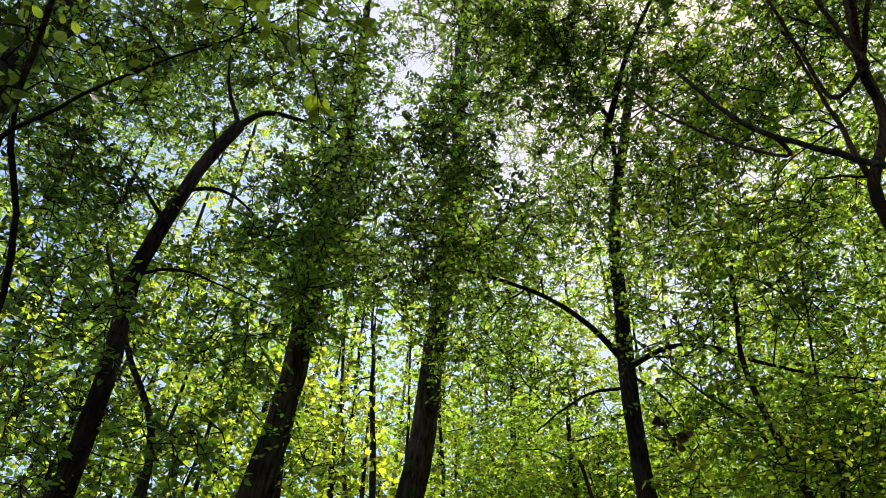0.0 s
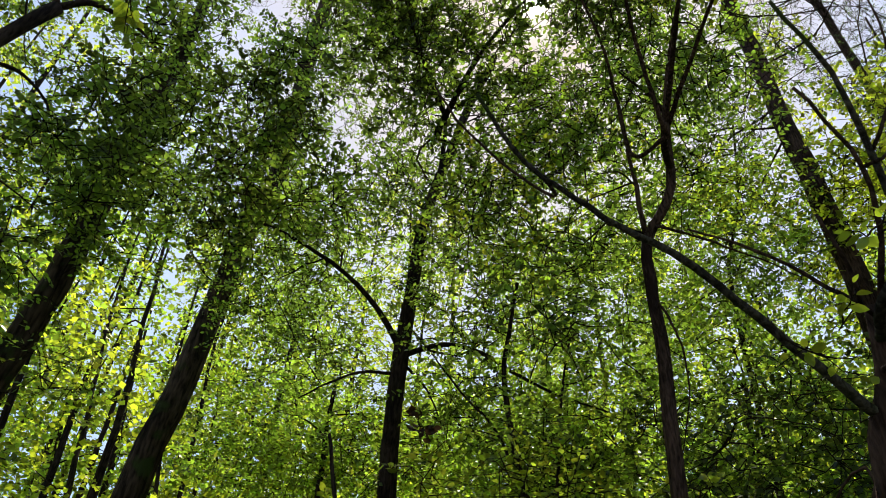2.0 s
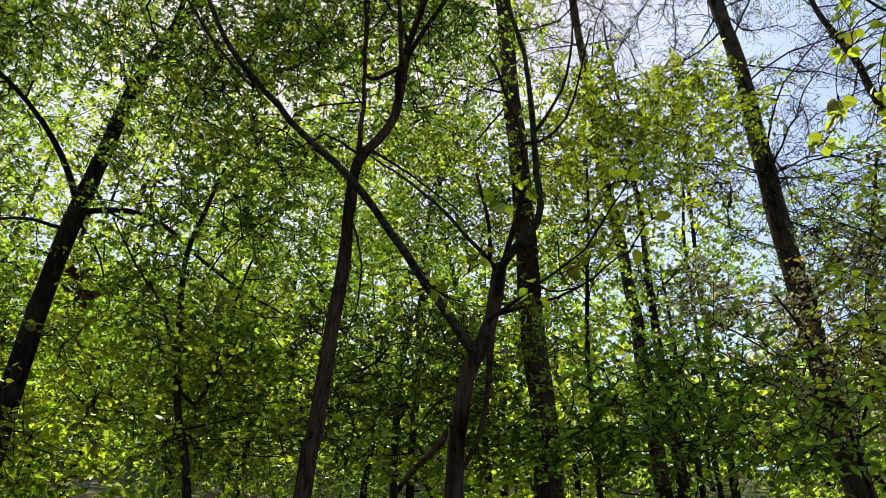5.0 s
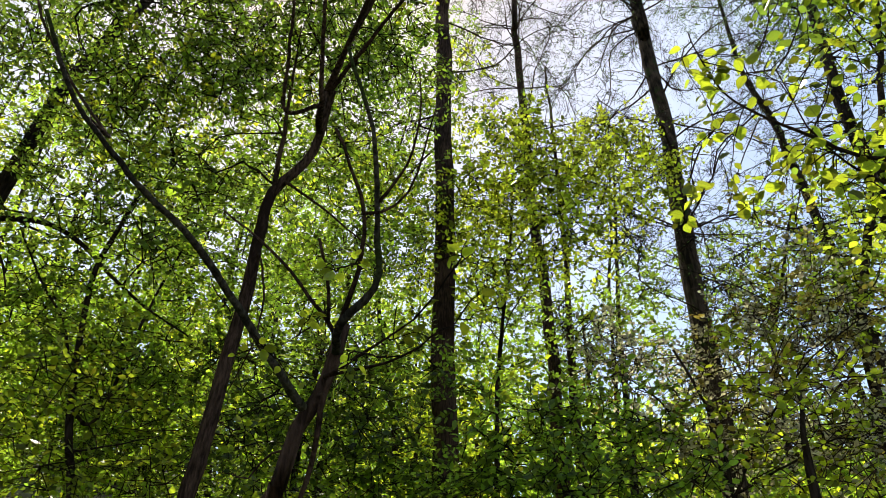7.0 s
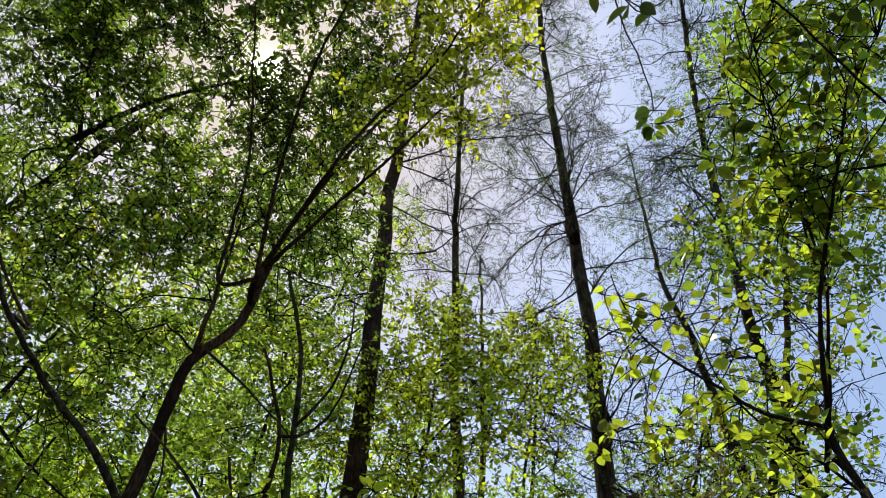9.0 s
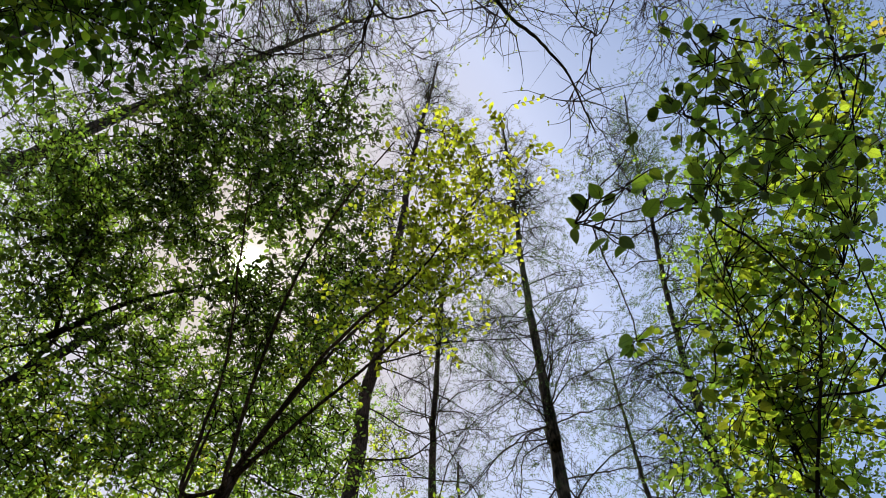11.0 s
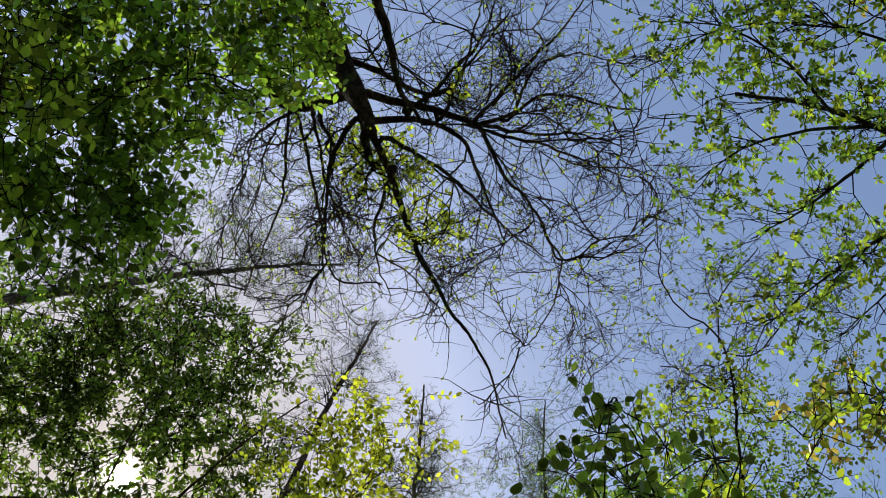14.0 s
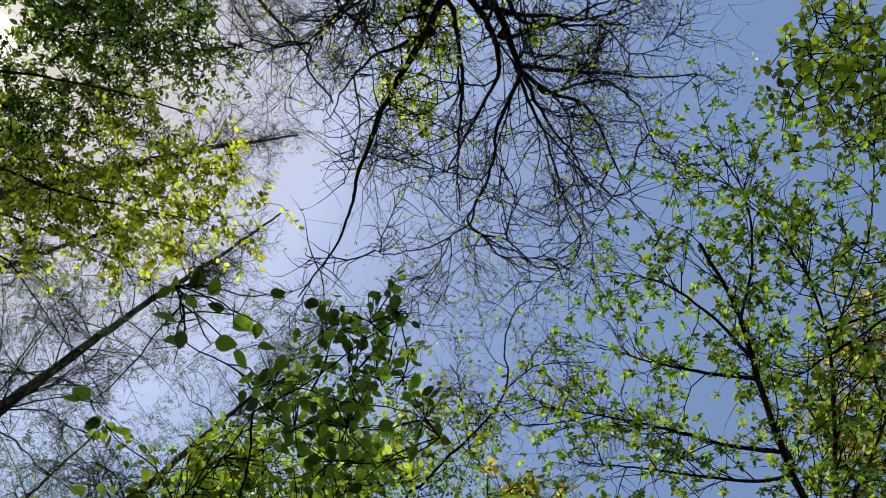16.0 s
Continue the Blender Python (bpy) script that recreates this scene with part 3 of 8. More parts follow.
leaning.limb([(-4.15, 5.24, 5.83), (-3.88, 5.31, 5.46), (-3.71, 5.30, 5.07)], 0.0210, 0.0049, wobble=0.003)
leaning.limb([(-3.77, 5.03, 8.20), (-3.59, 4.83, 8.93), (-3.58, 4.51, 9.46), (-3.81, 3.99, 9.93)], 0.0428, 0.0112, wobble=0.003)
leaning.limb([(-2.95, 3.77, 7.22), (-2.77, 3.64, 7.27), (-2.38, 3.42, 7.47), (-1.90, 3.23, 7.63), (-1.24, 3.03, 7.78)], 0.0379, 0.0080, wobble=0.003)
leaning.limb([(-2.82, 3.67, 7.36), (-2.73, 3.13, 7.48), (-2.58, 2.60, 7.58)], 0.0253, 0.0064, wobble=0.003)
for x, y, z, r, n in [
    (-4.83, 4.40, 11.87, 1.24, 2292), (-5.29, 4.32, 10.24, 1.07, 1307), (-5.05, 3.41, 8.02, 0.85, 831),
    (-5.90, 2.78, 8.72, 0.76, 529), (-6.30, 3.48, 8.18, 0.94, 1005), (-5.55, 4.54, 8.40, 0.95, 1039),
    (-3.91, 4.20, 7.26, 0.71, 571), (-3.93, 4.38, 8.67, 0.73, 488), (-3.08, 4.62, 6.57, 0.72, 592),
    (-2.98, 5.47, 8.33, 0.81, 602), (-2.15, 5.01, 8.20, 0.83, 639), (-3.92, 4.95, 6.60, 0.56, 364),
    (-4.83, 4.64, 6.70, 0.59, 316), (-3.06, 5.10, 6.06, 0.72, 588), (-2.64, 6.06, 7.18, 0.92, 869),
    (-2.94, 5.78, 10.64, 0.79, 502), (-1.74, 5.12, 6.49, 0.71, 462), (-2.44, 5.91, 6.18, 0.83, 795),
]:
    leaning.sprays((x, y, z), r, int(n * 1.3), 0.052, MID, 9, True, 0.5, wide=0.28)
for x, y, z, r, n in [
    (-5.11, 3.24, 8.89, 0.66, 354),
]:
    leaning.sprays((x, y, z), r, int(n * 1.3), 0.052, MID, 9, True, 0.5, wide=0.28)
for x, y, z, r, n in [
    (-1.30, 3.00, 7.59, 0.24, 29), (-1.88, 1.83, 7.65, 0.68, 749), (-2.11, 2.92, 8.06, 0.76, 947),
    (-0.58, 3.41, 7.53, 0.59, 505), (-2.30, 3.24, 6.48, 0.57, 261), (-0.56, 4.11, 7.30, 0.57, 481),
    (-2.70, 2.58, 8.20, 0.78, 993),
]:
    leaning.sprays((x, y, z), r, int(n * 1.3), 0.049, MID, 9, True, 0.5, wide=0.28)
for x, y, z, r, n in [
    (-1.51, 2.57, 7.51, 0.33, 103), (-1.19, 2.99, 7.17, 0.35, 166), (-1.43, 1.69, 8.04, 0.61, 512),
    (-0.67, 1.50, 9.34, 0.32, 49), (-2.92, 3.48, 8.13, 0.78, 854), (-0.81, 2.16, 8.60, 0.49, 338),
    (-1.26, 3.94, 8.20, 0.73, 750), (-2.19, 4.14, 7.68, 0.76, 479), (-2.46, 3.97, 6.43, 0.67, 308),
    (-1.06, 3.67, 6.42, 0.61, 516), (-0.53, 3.04, 8.23, 0.46, 292), (-3.06, 2.08, 7.71, 0.64, 565),
    (-1.05, 2.66, 7.69, 0.27, 40), (-0.89, 1.40, 7.87, 0.35, 117), (-1.21, 2.20, 7.95, 0.58, 467),
    (-1.72, 3.34, 7.42, 0.65, 592), (-1.72, 3.95, 6.46, 0.70, 343), (-0.95, 2.32, 7.70, 0.41, 189),
]:
    leaning.sprays((x, y, z), r, int(n * 1.3), 0.049, MID, 9, True, 0.5, wide=0.28)
for x, y, z, r, n in [
    (-1.36, 3.17, 7.90, 0.26, 18), (-1.43, 3.65, 8.32, 0.42, 137), (-1.02, 1.62, 8.77, 0.40, 86),
    (-2.55, 3.01, 7.29, 0.68, 364), (-0.58, 3.43, 7.56, 0.59, 243), (-2.04, 3.85, 7.28, 0.71, 234),
    (-1.79, 4.12, 6.66, 0.73, 209), (-0.49, 2.81, 7.77, 0.43, 142), (-2.60, 2.48, 7.95, 0.75, 438),
]:
    leaning.sprays((x, y, z), r, int(n * 1.3), 0.046, GREEN, 9, True, 0.5, wide=0.28)
for x, y, z, r, n in [
    (-1.03, 3.95, 7.47, 0.51, 192), (-0.64, 5.00, 7.71, 0.57, 238), (-0.47, 3.62, 8.39, 0.35, 61),
]:
    leaning.sprays((x, y, z), r, int(n * 1.3), 0.050, GREEN, 9, False, 0.5, wide=0.28)
for x, y, z, r, n in [
    (-1.45, 5.36, 7.86, 0.68, 336), (-0.59, 4.76, 8.58, 0.46, 121),
]:
    leaning.sprays((x, y, z), r, int(n * 1.3), 0.050, GREEN, 9, False, 0.5, wide=0.28)
for x, y, z, r, n in [
    (-3.19, 3.11, 7.72, 0.61, 304), (-2.65, 3.30, 7.87, 0.54, 240), (-2.05, 2.72, 7.87, 0.51, 213),
    (-3.05, 3.63, 7.44, 0.54, 238), (-2.79, 3.93, 6.74, 0.51, 210), (-2.84, 2.63, 7.93, 0.53, 230),
    (-1.92, 3.23, 7.56, 0.44, 160), (-2.33, 3.66, 7.36, 0.39, 74), (-2.46, 4.05, 6.26, 0.48, 187),
    (-1.10, 3.57, 7.43, 0.43, 154), (-0.67, 3.97, 8.45, 0.43, 149), (-0.81, 4.11, 7.06, 0.43, 154),
    (-0.21, 4.62, 7.54, 0.41, 135), (-1.07, 4.88, 7.15, 0.40, 133),
]:
    leaning.sprays((x, y, z), r, int(n * 1.3), 0.049, MID, 9, True, 0.5, wide=0.28)
for x, y, z, r, n in [
    (-2.86, 5.22, 7.02, 0.65, 334), (-2.07, 5.19, 6.87, 0.62, 304), (-1.56, 5.11, 7.38, 0.57, 252),
    (-0.72, 4.78, 6.75, 0.51, 204), (-0.16, 4.59, 6.98, 0.38, 115), (0.41, 4.87, 6.96, 0.33, 84),
    (-2.16, 5.02, 6.26, 0.52, 211), (-0.94, 5.06, 6.50, 0.51, 206), (-0.27, 5.03, 6.68, 0.45, 160),
]:
    leaning.sprays((x, y, z), r, int(n * 1.3), 0.052, MID, 9, False, 0.5, wide=0.28)
for x, y, z, r, n in [
    (-4.89, 4.47, 7.40, 0.93, 1296), (-5.00, 3.47, 6.96, 0.92, 1284), (-5.69, 4.46, 6.65, 0.93, 1162),
    (-4.89, 4.74, 5.92, 0.70, 746), (-4.31, 4.99, 8.71, 0.77, 895), (-3.94, 5.58, 7.66, 0.64, 499),
]:
    leaning.sprays((x, y, z), r, int(n * 1.3), 0.052, MID, 9, True, 0.5, wide=0.28)
# The next four groups put the crown's own shade into the leaf colour.
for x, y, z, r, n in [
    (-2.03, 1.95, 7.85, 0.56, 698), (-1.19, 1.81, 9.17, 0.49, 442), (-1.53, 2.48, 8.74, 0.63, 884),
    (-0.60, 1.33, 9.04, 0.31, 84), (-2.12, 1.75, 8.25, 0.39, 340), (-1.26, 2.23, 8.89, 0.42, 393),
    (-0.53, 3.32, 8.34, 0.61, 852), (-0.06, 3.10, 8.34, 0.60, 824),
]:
    leaning.sprays((x, y, z), r, int(n * 1.3), 0.050, DEEP_SHADED, 9, True, 0.5, wide=0.28)
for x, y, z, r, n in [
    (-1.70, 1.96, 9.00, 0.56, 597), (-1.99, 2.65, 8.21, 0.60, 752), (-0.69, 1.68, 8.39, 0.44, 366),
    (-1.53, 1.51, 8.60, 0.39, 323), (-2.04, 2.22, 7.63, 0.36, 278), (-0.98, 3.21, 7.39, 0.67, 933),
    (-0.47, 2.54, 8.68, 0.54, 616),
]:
    leaning.sprays((x, y, z), r, int(n * 1.3), 0.050, DEEP_SHADED, 9, True, 0.5, wide=0.28)
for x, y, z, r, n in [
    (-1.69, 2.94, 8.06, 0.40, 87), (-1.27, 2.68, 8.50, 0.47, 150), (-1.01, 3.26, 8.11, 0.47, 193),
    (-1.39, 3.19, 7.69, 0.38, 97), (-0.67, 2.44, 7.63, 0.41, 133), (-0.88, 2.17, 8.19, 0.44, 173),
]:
    leaning.sprays((x, y, z), r, int(n * 1.3), 0.063, DEEP_SHADED, 9, True, 0.5, wide=0.28)
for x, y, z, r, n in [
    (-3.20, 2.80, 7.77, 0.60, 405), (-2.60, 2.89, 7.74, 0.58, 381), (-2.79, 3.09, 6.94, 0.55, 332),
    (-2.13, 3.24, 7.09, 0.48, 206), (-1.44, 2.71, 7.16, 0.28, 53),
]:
    leaning.sprays((x, y, z), r, int(n * 1.3), 0.063, DEEP_SHADED, 9, True, 0.5, wide=0.28)
# a withered clump of old leaves
leaning.sprays((-3.09, 4.10, 4.32), 0.07, 27, 0.075, WITHERED, 3, True, 0.1, squash=1.3, wide=0.34)

forked = Plant("deciduous_tree", foot_at(-1.33, 3.81), "reddish-brown forked young tree with long whippy upper shoots", "tree", BARK_RED, "", TWIG)
forked.trunk([(-1.33, 3.81, 1.70), (-1.30, 3.81, 2.78), (-1.26, 3.81, 3.20), (-1.24, 3.80, 3.69), (-1.21, 3.80, 4.21), (-1.20, 3.79, 4.70), (-1.18, 3.78, 5.02), (-1.06, 3.80, 5.24), (-0.95, 3.81, 5.46), (-0.91, 3.81, 5.85), (-0.87, 3.81, 6.27)], 0.054, 0.030, wobble=0.006)
forked.limb([(-1.19, 3.84, 5.13), (-1.18, 3.77, 5.54), (-1.18, 3.70, 6.09), (-1.18, 3.63, 6.71)], 0.0233, 0.0072, wobble=0.003)
forked.limb([(-0.87, 3.81, 6.27), (-0.95, 3.64, 6.38), (-1.08, 3.45, 6.51)], 0.0205, 0.0069, wobble=0.003)
forked.limb([(-0.87, 3.49, 5.58), (-0.67, 3.28, 6.14), (-0.40, 3.08, 6.74), (-0.01, 2.85, 7.54), (0.20, 2.60, 8.04)], 0.0297, 0.0064, wobble=0.003)
forked.limb([(-0.83, 3.33, 5.44), (-0.56, 2.86, 5.73), (-0.28, 2.39, 5.92), (0.09, 2.01, 6.13), (0.30, 1.73, 6.38), (0.57, 1.31, 6.63)], 0.0266, 0.0036, wobble=0.003)
forked.limb([(-0.81, 3.35, 5.43), (-0.47, 2.96, 5.68), (-0.04, 2.51, 5.90), (0.28, 2.26, 6.27), (0.60, 2.02, 6.57)], 0.0249, 0.0037, wobble=0.003)
forked.limb([(-0.80, 3.19, 5.30), (-0.79, 2.82, 5.74), (-0.67, 2.22, 6.25), (-0.47, 1.76, 6.59), (-0.17, 1.28, 6.88)], 0.0205, 0.0049, wobble=0.003)
forked.limb([(-1.03, 3.22, 5.22), (-1.02, 3.00, 5.55), (-0.99, 2.71, 5.90), (-1.06, 2.23, 6.29), (-1.10, 1.69, 6.63)], 0.0171, 0.0049, wobble=0.003)
forked.limb([(-1.17, 3.74, 4.45), (-1.10, 3.79, 4.19), (-1.11, 3.82, 3.84), (-1.21, 3.83, 3.52)], 0.0097, 0.0029, wobble=0.003)
forked.limb([(-1.02, 3.76, 5.04), (-0.68, 4.07, 4.95), (-0.37, 4.34, 4.80)], 0.0122, 0.0036, wobble=0.003)
for x, y, z, r, n in [
    (-1.97, 3.59, 6.74, 0.64, 357), (-1.50, 3.63, 5.87, 0.51, 229), (-0.98, 4.94, 8.43, 0.83, 605),
    (-2.15, 4.22, 5.74, 0.61, 290), (-2.21, 3.41, 5.74, 0.46, 183), (-0.79, 4.29, 6.01, 0.49, 171),
    (-0.38, 3.81, 6.36, 0.43, 132), (-1.51, 3.83, 7.07, 0.49, 206),
]:
    forked.sprays((x, y, z), r, int(n * 1.5), 0.050, GREEN, 9, True, 0.5, wide=0.28)
for x, y, z, r, n in [
    (-3.00, 3.78, 6.31, 0.70, 447), (-2.33, 4.10, 6.52, 0.74, 497), (-1.70, 4.14, 6.97, 0.69, 440),
    (-1.81, 3.78, 5.22, 0.55, 248), (-1.06, 4.60, 7.60, 0.62, 351), (-2.94, 4.22, 5.33, 0.69, 431),
    (-1.05, 4.29, 6.00, 0.45, 147), (-1.79, 3.47, 4.30, 0.43, 167),
]:
    forked.sprays((x, y, z), r, int(n * 1.5), 0.050, MID, 9, True, 0.5, wide=0.28)
for x, y, z, r, n in [
    (-1.95, 3.34, 5.79, 0.46, 159), (-2.20, 3.22, 5.17, 0.38, 90), (-2.08, 4.50, 7.80, 0.57, 202),
    (-1.84, 4.06, 6.00, 0.39, 115), (-1.43, 4.59, 7.07, 0.46, 156), (-1.97, 3.49, 4.93, 0.33, 67),
]:
    forked.sprays((x, y, z), r, int(n * 1.1), 0.046, LEMON, 9, True, 0.5, r=0.0035, wide=0.3)
for x, y, z, r, n in [
    (0.09, 1.29, 6.52, 0.34, 206), (0.43, 1.61, 6.67, 0.36, 227), (0.06, 1.84, 6.73, 0.37, 238),
    (0.36, 1.84, 6.35, 0.30, 157), (-0.00, 1.94, 6.14, 0.29, 147), (0.61, 1.45, 6.81, 0.27, 101),
    (-0.13, 2.30, 6.11, 0.34, 166), (0.16, 1.07, 6.87, 0.22, 58), (0.57, 0.99, 6.50, 0.16, 21),
    (-0.41, 2.79, 6.08, 0.33, 119), (0.47, 1.35, 6.84, 0.29, 150), (-0.11, 1.56, 6.72, 0.33, 200),
    (0.21, 1.51, 6.50, 0.32, 183), (0.21, 1.93, 6.58, 0.33, 200), (0.53, 1.72, 6.26, 0.27, 102),
    (-0.02, 2.29, 6.13, 0.32, 181), (0.18, 2.15, 6.28, 0.28, 137), (0.76, 1.57, 6.76, 0.19, 40),
]:
    forked.sprays((x, y, z), r, int(n * 1.1), 0.046, LEMON, 9, True, 0.5, r=0.0035, wide=0.3)
for x, y, z, r, n in [
    (0.76, 0.98, 6.47, 0.16, 18), (0.35, 1.19, 6.92, 0.24, 73), (-0.21, 2.67, 6.25, 0.34, 162),
    (0.18, 1.36, 6.94, 0.29, 155), (0.73, 1.17, 6.56, 0.18, 36), (0.51, 0.86, 6.56, 0.13, 18),
    (0.60, 1.66, 6.34, 0.20, 51),
]:
    forked.sprays((x, y, z), r, int(n * 1.1), 0.046, LEMON, 9, True, 0.5, r=0.0035, wide=0.3)
for x, y, z, r, n in [
    (-0.33, 3.54, 6.17, 0.31, 107), (-0.67, 3.65, 6.22, 0.32, 112), (-0.17, 3.25, 6.24, 0.26, 71),
    (-0.28, 2.80, 6.28, 0.25, 52), (-0.82, 2.93, 5.89, 0.28, 88), (0.02, 3.57, 6.16, 0.21, 33),
    (-0.63, 3.05, 6.56, 0.26, 75),
]:
    forked.sprays((x, y, z), r, int(n * 1.5), 0.046, MID, 9, True, 0.5, wide=0.28)
for x, y, z, r, n in [
    (0.41, 2.19, 6.06, 0.32, 174), (0.50, 1.96, 6.25, 0.28, 132), (0.68, 1.78, 6.72, 0.25, 105),
    (0.24, 2.41, 6.46, 0.30, 152), (0.41, 1.83, 6.38, 0.28, 135), (0.65, 1.42, 6.50, 0.19, 41),
]:
    forked.sprays((x, y, z), r, int(n * 1.1), 0.046, LEMON, 9, True, 0.5, r=0.0035, wide=0.3)

near = Plant("small_tree", foot_at(-0.41, 1.59), "small multi-stemmed tree with dark smooth bark and crossing limbs", "tree", BARK_RED, "", TWIG)
near.trunk([(-0.41, 1.59, 0.66), (-0.35, 1.58, 2.00), (-0.34, 1.57, 2.13), (-0.32, 1.57, 2.27), (-0.28, 1.57, 2.35), (-0.25, 1.56, 2.46), (-0.24, 1.56, 2.54)], 0.021, 0.017, wobble=0.002)
near.limb([(-0.32, 1.54, 2.30), (-0.38, 1.45, 2.38), (-0.44, 1.36, 2.45), (-0.54, 1.22, 2.55), (-0.64, 1.12, 2.61), (-0.73, 1.03, 2.69), (-0.78, 0.95, 2.77), (-0.80, 0.88, 2.84)], 0.0120, 0.0040, wobble=0.003, bark=BARK_GREY)
near.limb([(-0.78, 1.20, 2.81), (-0.88, 1.15, 2.94), (-0.96, 1.09, 3.06), (-1.01, 1.02, 3.19)], 0.0096, 0.0027, wobble=0.003)
near.limb([(-0.23, 1.44, 2.46), (-0.15, 1.39, 2.54), (-0.15, 1.33, 2.63), (-0.15, 1.25, 2.73), (-0.17, 1.14, 2.85), (-0.22, 1.04, 2.95)], 0.0122, 0.0039, wobble=0.003, bark=BARK_GREY)
near.limb([(-0.23, 1.44, 2.46), (-0.20, 1.38, 2.53), (-0.18, 1.27, 2.65), (-0.21, 1.19, 2.73), (-0.24, 1.13, 2.78)], 0.0072, 0.0033, wobble=0.003)
near.limb([(-0.18, 1.29, 2.66), (-0.11, 1.28, 2.69), (-0.06, 1.23, 2.75), (-0.02, 1.13, 2.85)], 0.0045, 0.0015, wobble=0.003)
near.limb([(-0.15, 1.29, 2.68), (-0.08, 1.23, 2.77), (-0.06, 1.17, 2.86), (-0.06, 1.10, 2.95)], 0.0045, 0.0016, wobble=0.003)
near.limb([(-0.24, 1.47, 2.47), (-0.33, 1.44, 2.58), (-0.44, 1.39, 2.68), (-0.53, 1.37, 2.74)], 0.0061, 0.0024, wobble=0.003)
near.limb([(-0.25, 1.46, 2.48), (-0.26, 1.40, 2.54), (-0.28, 1.32, 2.62)], 0.0083, 0.0033, wobble=0.003)
near.limb([(-0.26, 1.51, 2.37), (-0.15, 1.45, 2.42), (-0.06, 1.39, 2.45)], 0.0066, 0.0018, wobble=0.003)
near.limb([(-0.24, 1.52, 2.36), (-0.12, 1.46, 2.38), (-0.05, 1.41, 2.39), (-0.00, 1.35, 2.40)], 0.0060, 0.0017, wobble=0.003)
near.limb([(-0.33, 1.59, 2.23), (-0.37, 1.65, 2.17), (-0.45, 1.71, 2.10), (-0.50, 1.75, 2.06)], 0.0120, 0.0054, wobble=0.003)
near.limb([(-0.36, 1.63, 2.25), (-0.41, 1.66, 2.23), (-0.44, 1.69, 2.20), (-0.48, 1.69, 2.21)], 0.0045, 0.0015, wobble=0.003)
near.limb([(-0.26, 1.54, 2.33), (-0.28, 1.60, 2.24), (-0.31, 1.66, 2.15), (-0.36, 1.71, 2.08)], 0.0087, 0.0053, wobble=0.003)
for x, y, z, r, n in [
    (-0.35, 1.38, 2.36, 0.09, 12), (-0.30, 1.39, 2.42, 0.07, 12), (-0.16, 1.32, 2.30, 0.07, 12),
    (-0.11, 1.47, 2.51, 0.08, 12), (0.10, 1.36, 2.50, 0.07, 12), (0.05, 1.38, 2.60, 0.06, 12),
    (-0.21, 1.25, 2.48, 0.07, 12),
]:
    near.shoots((x, y, z), r, n, 0.032, YELLOW, 6, 0.002)

bent = Plant("deciduous_tree", foot_at(-5.19, 0.87), "dark tree bending over at an elbow with leafy branches", "tree", BARK, "", TWIG)
bent.trunk([(-5.19, 0.87, 0.71), (-5.13, 0.84, 2.08), (-5.06, 0.81, 3.45), (-5.02, 0.79, 3.86), (-4.97, 0.75, 4.33), (-4.93, 0.67, 5.00), (-4.87, 0.72, 5.53), (-4.81, 0.80, 6.17), (-4.73, 0.95, 6.81)], 0.087, 0.052, wobble=0.010)
bent.limb([(-4.73, 0.95, 6.81), (-4.62, 1.11, 7.02), (-4.46, 1.43, 7.01), (-4.30, 1.66, 6.80)], 0.0352, 0.0077, wobble=0.003)
bent.limb([(-4.73, 0.95, 6.81), (-4.72, 0.74, 7.23), (-4.69, 0.62, 7.74)], 0.0258, 0.0069, wobble=0.003)
bent.limb([(-4.78, 0.70, 5.46), (-4.91, 0.39, 5.88), (-5.02, 0.25, 6.08)], 0.0241, 0.0059, wobble=0.003)
bent.limb([(-4.88, 0.68, 4.99), (-4.91, 0.89, 5.19), (-4.92, 1.18, 5.26), (-4.84, 1.65, 5.19)], 0.0155, 0.0041, wobble=0.003)
bent.limb([(-4.86, 0.83, 5.99), (-4.78, 1.05, 6.05), (-4.68, 1.30, 5.84), (-4.65, 1.28, 5.46)], 0.0194, 0.0054, wobble=0.003)
for x, y, z, r, n in [
    (-6.36, -0.02, 6.70, 0.84, 1023), (-5.91, 0.52, 8.41, 1.02, 1503), (-5.10, -0.20, 7.70, 0.83, 990),
    (-6.02, 1.89, 10.43, 0.95, 1178), (-5.63, 1.49, 7.20, 0.56, 269), (-5.97, 1.28, 6.14, 0.72, 743),
    (-4.50, 0.35, 4.29, 0.57, 471), (-4.23, 1.60, 5.91, 0.38, 142), (-5.89, -0.46, 7.15, 0.77, 856),
    (-4.95, 0.92, 8.64, 0.76, 823), (-5.03, 2.07, 8.56, 0.62, 439), (-4.39, 1.75, 8.81, 0.61, 525),
    (-6.36, 0.57, 6.42, 0.76, 824), (-5.41, 0.48, 4.16, 0.61, 528), (-5.98, 1.10, 4.51, 0.51, 380),
    (-4.40, 1.23, 3.69, 0.42, 225), (-5.34, 0.67, 3.65, 0.53, 403), (-4.34, 1.33, 4.45, 0.41, 236),
]:
    bent.sprays((x, y, z), r, int(n * 1.5), 0.055, MID, 9, True, 0.5, wide=0.28)

